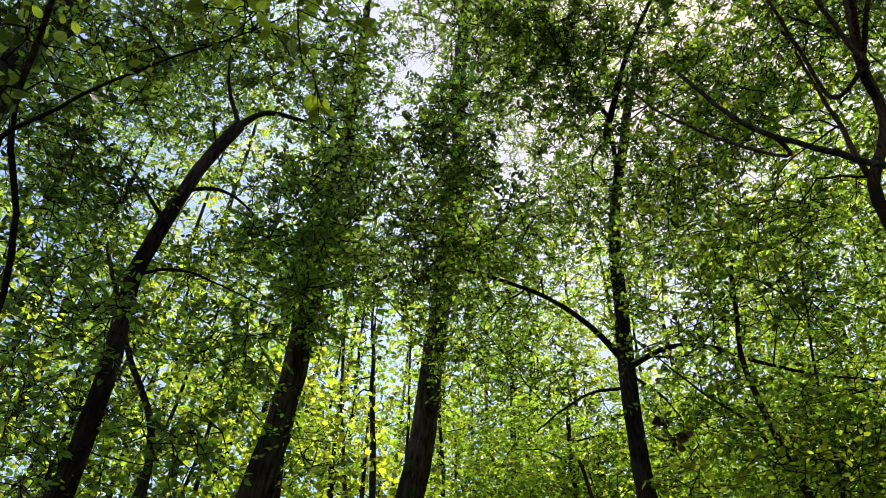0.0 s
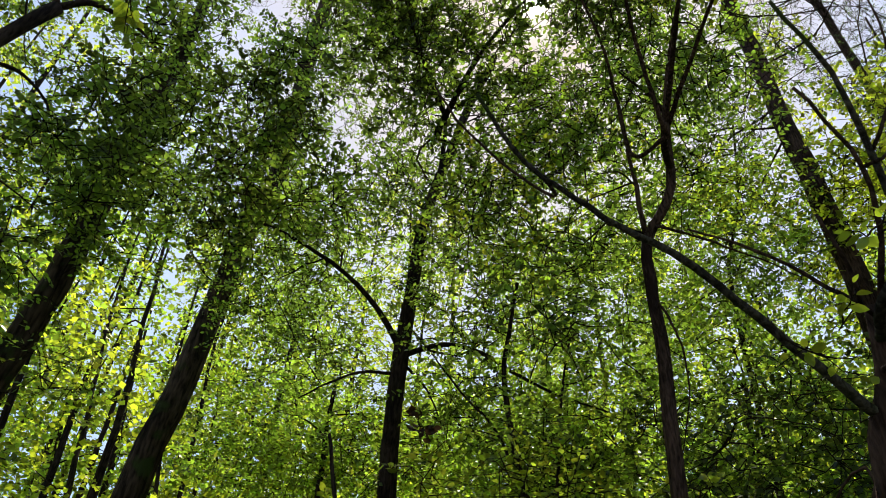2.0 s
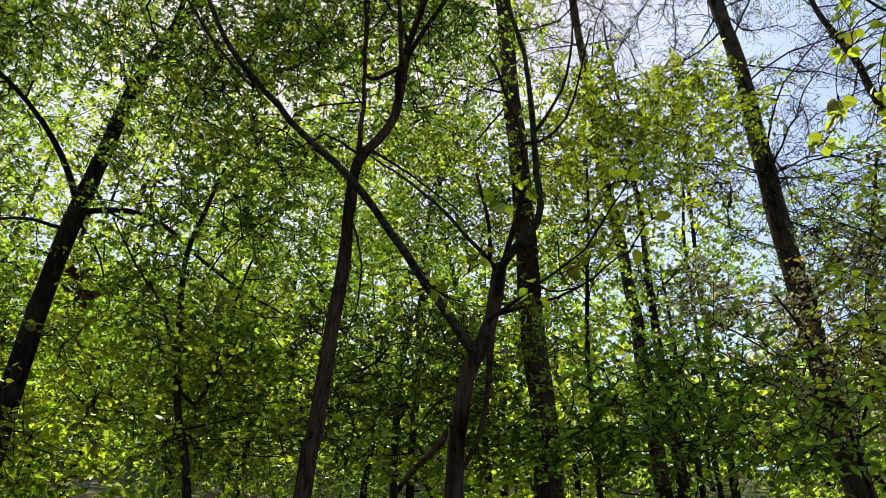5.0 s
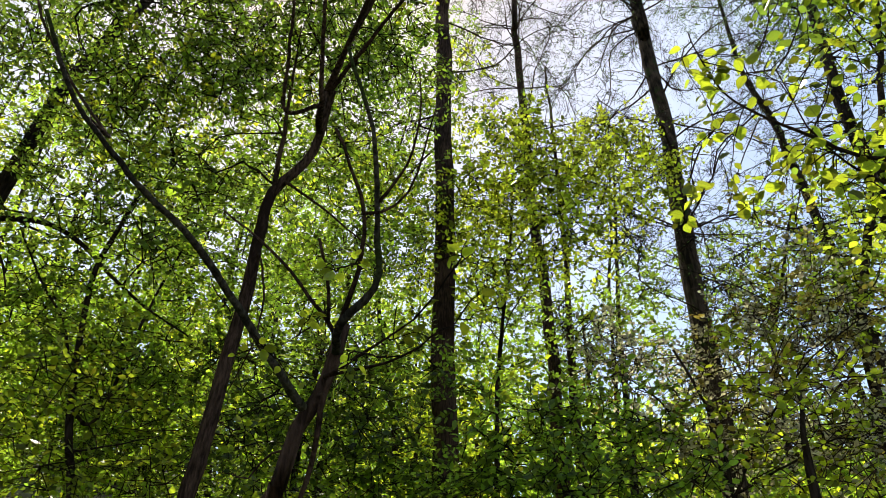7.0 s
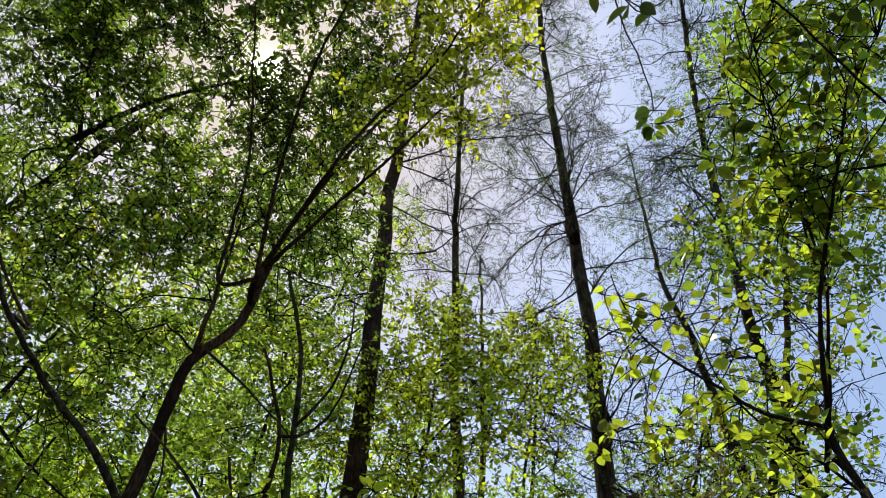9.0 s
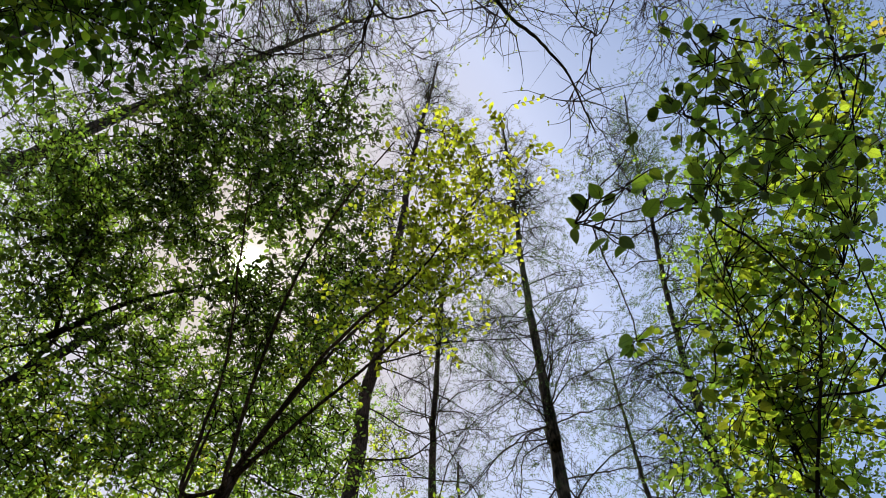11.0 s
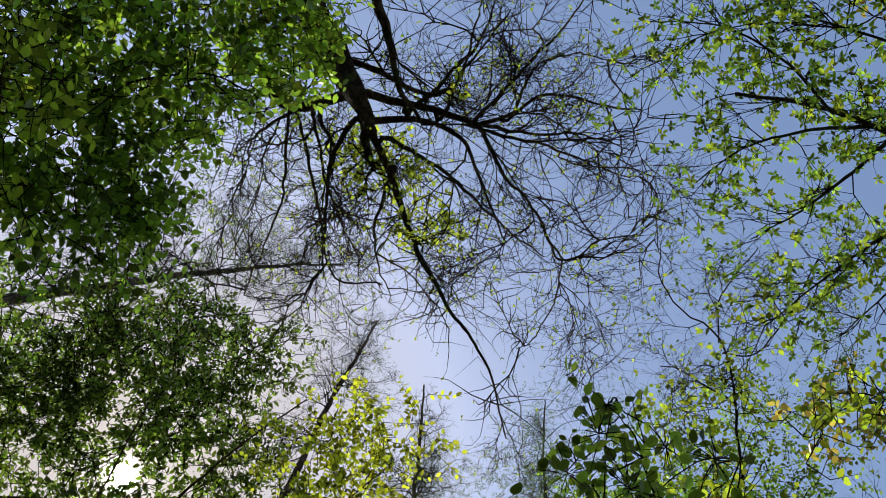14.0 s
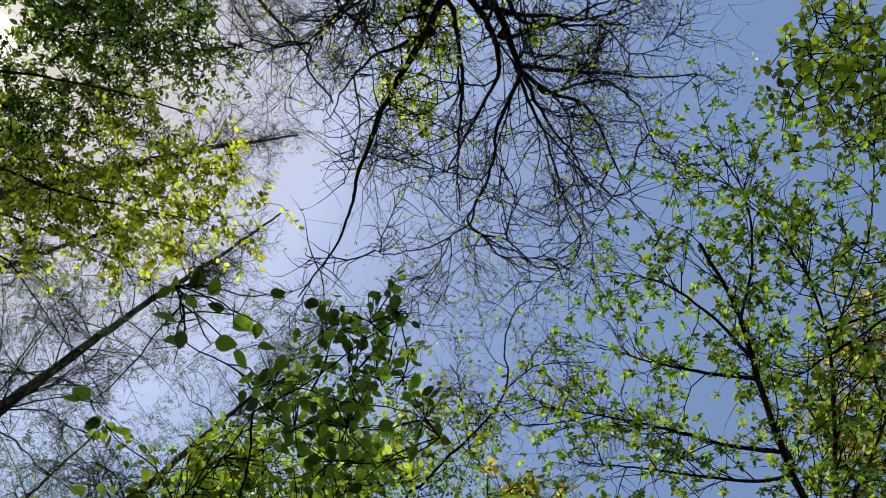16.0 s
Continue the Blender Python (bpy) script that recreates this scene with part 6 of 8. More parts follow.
for x, y, z, r, n in [
    (5.10, 1.65, 11.81, 0.83, 380), (4.63, 3.07, 10.51, 0.76, 420), (5.55, 2.94, 9.38, 0.72, 420),
    (4.90, 3.74, 9.45, 0.72, 480), (4.06, 4.70, 8.73, 0.68, 380), (4.78, 4.24, 7.89, 0.65, 460),
    (5.60, 0.76, 12.23, 0.86, 330),
]:
    thicket.sprays((x, y, z), r, n, 0.055, GREEN, 9, False, 0.5)
for x, y, z, r, n in [
    (3.35, 3.32, 9.26, 0.55, 495), (3.56, 3.93, 8.84, 0.55, 550), (3.21, 4.17, 8.23, 0.52, 440),
    (3.62, 2.86, 9.33, 0.55, 495), (3.90, 2.48, 9.91, 0.58, 440), (3.55, 4.41, 7.88, 0.52, 495),
]:
    larch_k.sprays((x, y, z), r, n, 0.05, LARCH, 10, False, 0.5, wide=0.13)
for x, y, z, r, n in [
    (3.19, 0.64, 8.93, 0.44, 230), (3.95, 0.42, 8.58, 0.44, 260), (4.33, 0.66, 8.31, 0.44, 280),
    (4.54, -0.29, 8.84, 0.46, 230), (3.55, 1.32, 8.64, 0.44, 260), (4.44, 0.23, 8.29, 0.44, 260),
]:
    thicket.sprays((x, y, z), r, n, 0.048, MID, 9, False, 0.5)
for x, y, z, r, n in [
    (3.64, 0.89, 8.68, 0.44, 260), (3.09, 1.26, 8.87, 0.44, 230), (3.91, 0.11, 9.19, 0.46, 170),
    (2.70, 1.65, 8.93, 0.44, 170), (3.97, 0.94, 7.89, 0.41, 280),
]:
    thicket.sprays((x, y, z), r, n, 0.048, GREEN, 9, False, 0.5)
for x, y, z, r, n in [
    (4.87, -0.87, 9.79, 0.50, 500), (4.83, -0.31, 9.83, 0.43, 420), (2.94, 2.03, 10.93, 0.46, 420),
    (2.55, 2.47, 10.93, 0.46, 380), (3.25, 1.34, 10.98, 0.38, 300), (2.80, 2.12, 12.02, 0.38, 240),
]:
    larch_k.sprays((x, y, z), r, n, 0.045, LARCH, 10, False, 0.5, wide=0.13)
for x, y, z, r, n in [
    (3.21, 5.24, 6.69, 0.46, 150), (3.21, 5.12, 6.01, 0.43, 190), (3.12, 5.02, 5.30, 0.40, 200),
    (2.84, 5.30, 5.13, 0.40, 170),
]:
    thicket.sprays((x, y, z), r, int(n * 0.45), 0.052, RUSSET, 9, False, 0.5)
for x, y, z, r, n in [
    (3.39, 4.63, 6.40, 0.43, 170), (3.35, 4.69, 5.54, 0.40, 200), (3.25, 4.56, 4.87, 0.37, 200),
    (3.88, 4.28, 6.36, 0.43, 170),
]:
    thicket.sprays((x, y, z), r, int(n * 0.7), 0.052, YELLOW, 9, False, 0.5)
for x, y, z, r, n in [
    (3.51, 4.37, 5.76, 0.40, 190), (3.41, 4.27, 5.09, 0.37, 190), (3.09, 5.86, 6.03, 0.46, 180),
    (3.70, 4.54, 7.02, 0.46, 130),
]:
    thicket.sprays((x, y, z), r, int(n * 0.55), 0.052, YELLOW, 9, False, 0.5)
for x, y, z, r, n in [
    (0.71, 7.76, 6.94, 0.61, 260), (2.07, 8.08, 7.05, 0.64, 280), (0.90, 7.75, 5.98, 0.58, 280),
    (3.04, 8.11, 7.48, 0.68, 240), (0.56, 7.74, 7.83, 0.64, 220), (2.64, 8.43, 8.08, 0.71, 220),
]:
    back_b.sprays((x, y, z), r, n, 0.065, MID, 9, False, 0.5)
for x, y, z, r, n in [
    (1.35, 7.92, 6.57, 0.61, 280), (2.63, 8.19, 6.63, 0.64, 280), (1.68, 7.71, 5.84, 0.58, 280),
    (3.13, 7.53, 6.41, 0.61, 260), (1.62, 8.31, 7.74, 0.68, 220),
]:
    back_b.sprays((x, y, z), r, n, 0.065, GREEN, 9, False, 0.5)
back_b.done()
for x, y, z, r, n in [
    (2.84, 1.60, 8.89, 0.46, 250), (3.74, 0.99, 9.17, 0.48, 230), (4.20, 0.67, 8.38, 0.46, 260),
    (3.51, 1.69, 8.57, 0.46, 270), (4.03, 1.30, 7.89, 0.43, 280), (3.24, 2.22, 8.06, 0.43, 280),
    (3.85, 1.90, 7.58, 0.42, 280),
]:
    thicket.sprays((x, y, z), r, n, 0.048, MID, 9, False, 0.5)
for x, y, z, r, n in [
    (3.39, 1.35, 9.27, 0.48, 250), (3.89, 1.00, 8.52, 0.46, 260), (3.04, 1.99, 8.47, 0.44, 270),
    (3.80, 1.59, 8.19, 0.44, 280), (2.81, 2.39, 8.08, 0.43, 270), (3.62, 2.16, 7.88, 0.43, 280),
    (4.10, 1.73, 7.47, 0.42, 280),
]:
    thicket.sprays((x, y, z), r, n, 0.048, GREEN, 9, False, 0.5)

yellow = Plant("deciduous_tree", foot_at(0.51, 6.78), "slender tree with thin airy yellow-green foliage", "tree", BARK, "", TWIG)
yellow.trunk([(0.51, 6.78, 2.84), (0.56, 6.78, 4.70), (0.62, 6.78, 5.59), (0.75, 6.76, 6.62), (0.82, 6.75, 7.46), (0.91, 6.74, 8.73)], 0.034, 0.011, wobble=0.004)
yellow.limb([(0.73, 6.86, 6.81), (1.16, 6.58, 7.22), (1.73, 6.22, 7.32)], 0.0235, 0.0059, wobble=0.003)
for x, y, z, r, n in [
    (0.64, 6.34, 8.29, 0.66, 536), (1.22, 5.96, 7.45, 0.68, 728), (2.01, 6.31, 8.15, 0.67, 622),
    (0.65, 6.83, 7.53, 0.65, 664), (-0.57, 6.44, 7.59, 0.63, 348), (1.19, 5.56, 6.21, 0.53, 384),
    (0.33, 6.83, 10.34, 0.60, 186), (0.41, 5.61, 5.82, 0.38, 199), (-0.27, 6.55, 6.51, 0.51, 230),
    (2.20, 6.50, 7.27, 0.48, 240), (-0.89, 5.76, 7.19, 0.51, 224), (-1.44, 6.18, 7.32, 0.54, 200),
    (-0.01, 6.59, 5.88, 0.42, 217), (0.97, 5.77, 7.78, 0.54, 348), (1.51, 5.75, 6.92, 0.50, 393),
    (0.84, 5.63, 6.79, 0.48, 367), (0.27, 5.82, 7.03, 0.43, 256), (2.11, 5.37, 6.73, 0.35, 146),
]:
    yellow.sprays((x, y, z), r, int(n * 1.5), 0.063, YELLOW, 9, True, 0.5, wide=0.28)
for x, y, z, r, n in [
    (0.09, 6.01, 6.48, 0.35, 168), (1.11, 6.56, 6.55, 0.45, 243), (1.87, 6.30, 6.53, 0.37, 118),
]:
    yellow.sprays((x, y, z), r, int(n * 1.5), 0.063, YELLOW, 9, True, 0.5, wide=0.28)
for x, y, z, r, n in [
    (2.08, 6.88, 8.51, 0.80, 476), (2.58, 6.52, 8.25, 0.69, 354), (0.55, 7.28, 8.00, 0.61, 378),
    (0.66, 6.29, 6.14, 0.49, 207),
]:
    yellow.sprays((x, y, z), r, int(n * 1.5), 0.063, YELLOW, 9, True, 0.5, wide=0.28)
for x, y, z, r, n in [
    (-0.84, 8.20, 11.87, 0.94, 641), (-0.68, 7.15, 9.13, 0.74, 398), (-1.38, 8.02, 9.43, 0.80, 468),
    (-0.02, 8.80, 13.82, 0.94, 563), (-1.14, 8.01, 8.36, 0.66, 273), (-0.21, 7.70, 8.77, 0.56, 172),
    (-1.16, 7.61, 12.33, 0.83, 432), (-1.65, 7.78, 11.22, 0.78, 329),
]:
    yellow.sprays((x, y, z), r, int(n * 1.5), 0.067, GREEN, 9, False, 0.5, wide=0.28)


blossom = Plant("blossoming_shrub", foot_at(2.08, 5.20), "twiggy shrub with pale blossom and small grey-green leaves", "shrub", BARK, "", BARK_RED)
blossom.trunk([(2.08, 5.20, 2.04), (2.09, 5.20, 3.44), (2.09, 5.20, 3.82), (2.03, 5.23, 4.29), (1.90, 5.27, 4.72)], 0.022, 0.010, wobble=0.002)
blossom.limb([(2.10, 5.20, 3.48), (2.32, 4.96, 3.89), (2.63, 4.65, 4.27), (2.93, 4.30, 4.44)], 0.0162, 0.0041, wobble=0.003)
blossom.limb([(2.13, 5.18, 3.48), (2.39, 4.85, 3.59), (2.57, 4.52, 3.62), (2.67, 4.23, 3.45)], 0.0162, 0.0037, wobble=0.003)
blossom.limb([(2.86, 4.59, 4.20), (2.58, 4.59, 4.62), (2.21, 4.64, 4.95), (1.77, 4.68, 5.14)], 0.0144, 0.0042, wobble=0.003)
blossom.limb([(2.09, 5.20, 3.61), (1.84, 5.51, 4.33), (1.50, 5.81, 4.86)], 0.0143, 0.0047, wobble=0.003)
for x, y, z, r, n in [
    (1.67, 6.06, 5.00, 0.64, 801), (2.38, 5.91, 4.82, 0.64, 887), (2.77, 5.38, 5.09, 0.56, 551),
    (2.97, 5.65, 4.58, 0.76, 1246), (3.27, 5.11, 4.76, 0.68, 790), (1.74, 5.12, 3.82, 0.47, 481),
    (2.83, 4.85, 3.76, 0.59, 762), (2.43, 5.50, 3.96, 0.58, 727), (1.39, 5.83, 5.16, 0.44, 291),
    (3.19, 5.02, 5.37, 0.51, 333),
]:
    blossom.sprays((x, y, z), r, n, 0.045, PALE, 8, True, 0.5, join=True)
for x, y, z, r, n in [
    (1.49, 5.39, 4.62, 0.57, 61), (1.93, 4.80, 4.21, 0.52, 56), (2.81, 5.48, 5.15, 0.57, 55),
    (2.45, 4.66, 4.05, 0.63, 81), (3.33, 5.20, 4.82, 0.69, 79), (1.66, 4.88, 3.72, 0.45, 42),
    (3.12, 5.34, 3.99, 0.65, 89), (2.21, 4.99, 3.73, 0.53, 57), (1.39, 5.81, 5.15, 0.44, 27),
    (2.69, 4.23, 4.77, 0.43, 22),
]:
    blossom.sprays((x, y, z), r, n, 0.06, YELLOW, 8, True, 0.5, join=True)
for x, y, z, r, n in [
    (2.23, 4.43, 3.57, 0.53, 202), (2.50, 4.10, 3.72, 0.47, 162), (2.06, 4.73, 3.95, 0.46, 122),
    (2.47, 4.50, 3.34, 0.44, 140), (2.14, 4.49, 4.17, 0.40, 94),
]:
    blossom.sprays((x, y, z), r, n, 0.06, YELLOW, 7, True, 0.5, join=True)
for x, y, z, r, n in [
    (2.55, 5.42, 5.16, 0.50, 108), (3.18, 5.53, 5.49, 0.54, 145), (2.85, 4.27, 4.60, 0.43, 92),
    (2.94, 4.99, 4.58, 0.53, 139), (3.21, 5.01, 4.30, 0.47, 127), (2.64, 5.27, 4.23, 0.46, 92),
    (2.04, 4.97, 3.89, 0.42, 76), (3.06, 5.43, 3.94, 0.54, 166), (1.78, 5.04, 4.19, 0.37, 50),
    (1.61, 5.97, 4.67, 0.37, 49), (2.89, 4.87, 3.45, 0.43, 131),
]:
    blossom.sprays((x, y, z), r, n, 0.05, RUSSET, 7, True, 0.5, join=True)
for line, rad in list(blossom.lines):
    length = float(np.linalg.norm(np.diff(line, axis=0), axis=1).sum())
    blossom.spread(line, int(3 + length * 4), 0.7, 0.0045, 2, up=0.1)

under = Plant("shrub", foot_at(0.83, 5.14), "low lush undergrowth bush of green leaves", "shrub", BARK, "", TWIG)
under.trunk([(0.83, 5.14, 2.10), (0.88, 5.13, 3.40), (0.90, 5.13, 3.60), (0.95, 5.12, 3.80)], 0.020, 0.011, wobble=0.002)
for x, y, z, r, n in [
    (0.45, 4.58, 3.60, 0.45, 371), (1.19, 5.43, 3.95, 0.54, 535), (0.77, 4.45, 3.22, 0.39, 274),
    (-0.24, 5.51, 3.68, 0.48, 414), (1.46, 5.04, 3.45, 0.45, 368), (0.34, 5.62, 4.46, 0.28, 102),
    (-0.66, 5.49, 3.62, 0.48, 412), (1.38, 4.77, 3.87, 0.39, 224), (0.16, 4.59, 3.26, 0.35, 224),
    (0.71, 4.72, 3.87, 0.29, 148), (1.44, 4.17, 3.16, 0.34, 205), (0.04, 5.32, 3.57, 0.31, 170),
    (0.84, 4.45, 3.62, 0.27, 130), (0.45, 4.63, 3.32, 0.31, 177),
]:
    under.sprays((x, y, z), r, int(n * 1.5), 0.059, GREEN, 9, True, 0.5, wide=0.28)

hazel = Plant("hazel_bush", foot_at(1.24, 1.17), "near bush with large round fresh green leaves", "shrub", BARK, "", TWIG)
hazel.trunk([(1.24, 1.17, 0.35), (1.33, 1.32, 1.55), (1.42, 1.48, 2.76), (1.44, 1.52, 2.88), (1.44, 1.55, 3.03), (1.46, 1.57, 3.16)], 0.018, 0.012, wobble=0.002)
hazel.limb([(1.46, 1.57, 3.16), (1.31, 1.63, 3.24), (1.14, 1.64, 3.37), (0.96, 1.63, 3.49), (0.86, 1.56, 3.61), (0.81, 1.50, 3.69)], 0.0092, 0.0019, wobble=0.003)
hazel.limb([(1.46, 1.57, 3.16), (1.44, 1.29, 3.53), (1.45, 0.97, 3.80), (1.45, 0.78, 3.97)], 0.0101, 0.0033, wobble=0.003)
hazel.limb([(1.57, 1.77, 3.19), (1.52, 1.35, 3.62), (1.37, 1.12, 3.86), (1.25, 0.91, 4.03)], 0.0099, 0.0026, wobble=0.003)
hazel.limb([(1.58, 1.68, 3.01), (1.44, 1.71, 3.18), (1.35, 1.74, 3.29), (1.23, 1.71, 3.46), (1.14, 1.62, 3.65)], 0.0075, 0.0020, wobble=0.003)
hazel.limb([(1.38, 0.69, 3.42), (1.14, 0.56, 3.52), (0.95, 0.45, 3.55), (0.81, 0.40, 3.57), (0.71, 0.35, 3.57)], 0.0123, 0.0029, wobble=0.003)
hazel.limb([(0.83, 0.41, 3.62), (0.76, 0.20, 3.60), (0.67, 0.02, 3.58), (0.63, -0.08, 3.51)], 0.0075, 0.0018, wobble=0.003)
hazel.limb([(0.73, 0.37, 3.56), (0.64, 0.41, 3.50), (0.55, 0.46, 3.43), (0.46, 0.43, 3.39), (0.38, 0.41, 3.33)], 0.0050, 0.0012, wobble=0.003)
hazel.limb([(1.55, 1.39, 3.70), (1.44, 1.18, 3.93), (1.31, 0.99, 4.10), (1.20, 0.78, 4.24)], 0.0092, 0.0027, wobble=0.003)
hazel.limb([(1.57, 1.38, 3.69), (1.54, 1.07, 3.92), (1.52, 0.82, 4.05), (1.54, 0.64, 4.10)], 0.0082, 0.0027, wobble=0.003)
hazel.limb([(0.84, 0.30, 3.75), (0.88, 0.16, 3.65), (0.91, -0.02, 3.55), (0.94, -0.09, 3.42)], 0.0055, 0.0014, wobble=0.003)
hazel.limb([(1.46, 0.69, 3.63), (1.29, 0.44, 3.75), (1.08, 0.26, 3.84), (0.91, 0.09, 3.87)], 0.0071, 0.0016, wobble=0.003)
for x, y, z, r, n in [
    (0.87, 1.74, 3.31, 0.16, 13), (1.04, 1.74, 3.34, 0.17, 14), (1.20, 1.61, 3.56, 0.20, 21),
    (1.25, 1.39, 3.53, 0.17, 15), (1.30, 1.63, 3.36, 0.20, 23), (1.05, 1.72, 3.12, 0.16, 13),
    (1.25, 1.79, 3.09, 0.19, 22), (0.92, 1.53, 3.45, 0.16, 16), (0.97, 1.80, 3.57, 0.13, 12),
    (1.24, 1.58, 3.06, 0.13, 12), (1.08, 1.49, 3.68, 0.15, 12), (1.02, 1.98, 3.33, 0.13, 12),
    (0.86, 1.96, 3.28, 0.10, 12),
]:
    hazel.shoots((x, y, z), r, n * 1.6, 0.052, LIME)
# Leaf colours mixed by shoot; MID puts neighbouring leaves' shade into the colour.
for x, y, z, r, n in [
    (1.03, 0.97, 3.78, 0.21, 24), (1.27, 1.15, 3.71, 0.25, 33), (1.36, 0.89, 3.78, 0.25, 37),
    (1.43, 1.32, 3.50, 0.25, 33), (1.24, 1.44, 3.53, 0.20, 16), (1.74, 1.74, 3.55, 0.26, 36),
    (1.23, 1.97, 3.53, 0.17, 12), (1.01, 1.17, 4.29, 0.08, 12), (1.42, 1.96, 3.33, 0.22, 19),
    (1.52, 1.71, 3.14, 0.20, 19), (1.27, 1.58, 3.97, 0.20, 13), (1.34, 1.08, 3.89, 0.21, 20),
    (1.15, 1.20, 3.69, 0.17, 13), (1.62, 1.22, 3.82, 0.16, 14), (1.40, 1.52, 3.36, 0.17, 14),
]:
    hazel.shoots((x, y, z), r, n * 1.7, 0.05, (LIME, FRESHM, MID))
for x, y, z, r, n in [
    (1.26, 0.95, 4.47, 0.26, 128), (1.50, 0.96, 4.28, 0.29, 153), (1.53, 0.77, 3.94, 0.26, 124),
    (1.22, 1.20, 4.07, 0.24, 109), (1.57, 1.23, 4.08, 0.32, 183), (1.74, 1.12, 3.97, 0.28, 148),
    (1.35, 1.43, 3.90, 0.27, 139), (1.48, 1.24, 3.65, 0.28, 145), (1.08, 1.40, 3.89, 0.16, 27),
    (1.34, 0.70, 4.42, 0.23, 96), (1.47, 0.60, 4.18, 0.24, 109),
]:
    hazel.shoots((x, y, z), r, n * 1.2, 0.044, (LIME, FRESHM, MID, MID))
for x, y, z, r, n in [
    (1.29, 0.63, 4.28, 0.22, 64), (1.39, 0.35, 4.29, 0.24, 80), (1.02, 0.45, 4.20, 0.20, 55),
    (1.06, 0.24, 4.07, 0.19, 49), (1.45, 0.14, 4.30, 0.16, 28), (1.00, -0.04, 4.29, 0.13, 12),
]:
    hazel.shoots((x, y, z), r, n * 1.4, 0.046, (LIME, FRESHM, MID, MID))
for x, y, z, r, n in [
    (0.67, 0.00, 4.01, 0.08, 12), (0.78, 0.01, 3.83, 0.09, 12), (0.71, 0.20, 3.83, 0.09, 12),
    (0.84, 0.19, 3.88, 0.12, 15),
]:
    hazel.shoots((x, y, z), r, n * 1.2, 0.046, (LIME, FRESHM, MID, MID))
for x, y, z, r, n in [
    (1.44, 0.50, 4.37, 0.20, 53), (1.40, 0.25, 4.13, 0.18, 44), (1.61, 0.08, 4.42, 0.14, 28),
    (1.46, 0.70, 4.40, 0.17, 41), (1.34, 0.39, 4.45, 0.17, 27), (1.45, 0.19, 4.48, 0.14, 19),
]:
    hazel.shoots((x, y, z), r, n * 1.4, 0.044, (LIME, FRESHM, MID, MID))
for x, y, z, r, n in [
    (0.61, 0.01, 3.46, 0.101, 24), (0.58, 0.13, 3.45, 0.086, 18), (0.72, 0.09, 3.41, 0.101, 24),
    (0.82, 0.12, 3.35, 0.115, 32), (0.88, 0.17, 3.31, 0.115, 32), (0.68, 0.27, 3.39, 0.101, 24),
    (0.60, -0.06, 3.47, 0.058, 8), (0.75, -0.04, 3.40, 0.072, 12), (0.85, -0.07, 3.36, 0.086, 18),
    (0.96, 0.26, 3.24, 0.101, 24), (0.79, 0.24, 3.34, 0.101, 24),
]:
    single_leaves(hazel, (x, y, z), r, n, 0.036)
for x, y, z, r, n in [
    (0.51, 0.43, 3.29, 0.016, 2), (0.46, 0.41, 3.31, 0.022, 2), (0.39, 0.41, 3.33, 0.016, 2),
    (0.40, 0.36, 3.34, 0.016, 2), (0.50, 0.33, 3.43, 0.036, 3), (0.56, 0.61, 3.19, 0.030, 2),
    (0.47, 0.28, 3.31, 0.012, 1), (0.51, 0.24, 3.31, 0.012, 1), (0.55, 0.30, 3.28, 0.012, 1), (0.45, 0.21, 3.33, 0.012, 1),
    (0.43, 0.36, 3.28, 0.012, 1), (0.41, 0.32, 3.30, 0.012, 1), (0.47, 0.39, 3.26, 0.012, 1), (0.52, 0.35, 3.27, 0.012, 1),
]:
    single_leaves(hazel, (x, y, z), r, n, 0.056)

overhang = Plant("deciduous_tree", foot_at(-3.20, -1.90), "tree with broad dark leaves hanging overhead", "tree", BARK, "", TWIG)
overhang.trunk([(-3.20, -1.90, -0.42), (-3.13, -1.60, 2.31), (-2.86, -0.40, 5.04), (-2.54, -0.29, 5.04), (-2.18, -0.13, 5.05), (-1.85, -0.03, 5.01), (-1.58, -0.01, 4.92)], 0.061, 0.016, wobble=0.007)
overhang.limb([(-2.02, -0.14, 4.79), (-1.77, 0.18, 4.83), (-1.51, 0.42, 4.85), (-1.12, 0.54, 4.90)], 0.0177, 0.0032, wobble=0.003)
overhang.limb([(-1.73, 0.10, 4.83), (-1.43, -0.19, 4.92), (-1.14, -0.40, 4.95), (-0.92, -0.42, 4.95)], 0.0147, 0.0031, wobble=0.003)
for x, y, z, r, n in [
    (-1.80, -0.27, 4.74, 0.32, 201), (-1.48, -0.17, 4.81, 0.31, 192), (-1.44, 0.18, 4.95, 0.32, 207),
    (-1.24, 0.45, 4.86, 0.28, 157), (-1.12, 0.56, 5.06, 0.15, 21), (-1.45, -0.37, 5.26, 0.28, 152),
    (-1.99, 0.07, 4.64, 0.38, 294), (-1.91, -0.14, 5.10, 0.35, 246), (-1.73, 0.12, 4.91, 0.36, 262),
    (-1.56, 0.42, 4.75, 0.34, 237), (-1.46, 0.72, 5.04, 0.20, 66), (-0.97, -0.47, 5.20, 0.16, 21),
    (-1.76, 0.37, 4.77, 0.32, 208), (-1.19, 0.05, 5.18, 0.13, 17),
]:
    overhang.sprays((x, y, z), r, int(n * 1.15), 0.052, MID, 7, True, 0.5, r=0.004, wide=0.3)
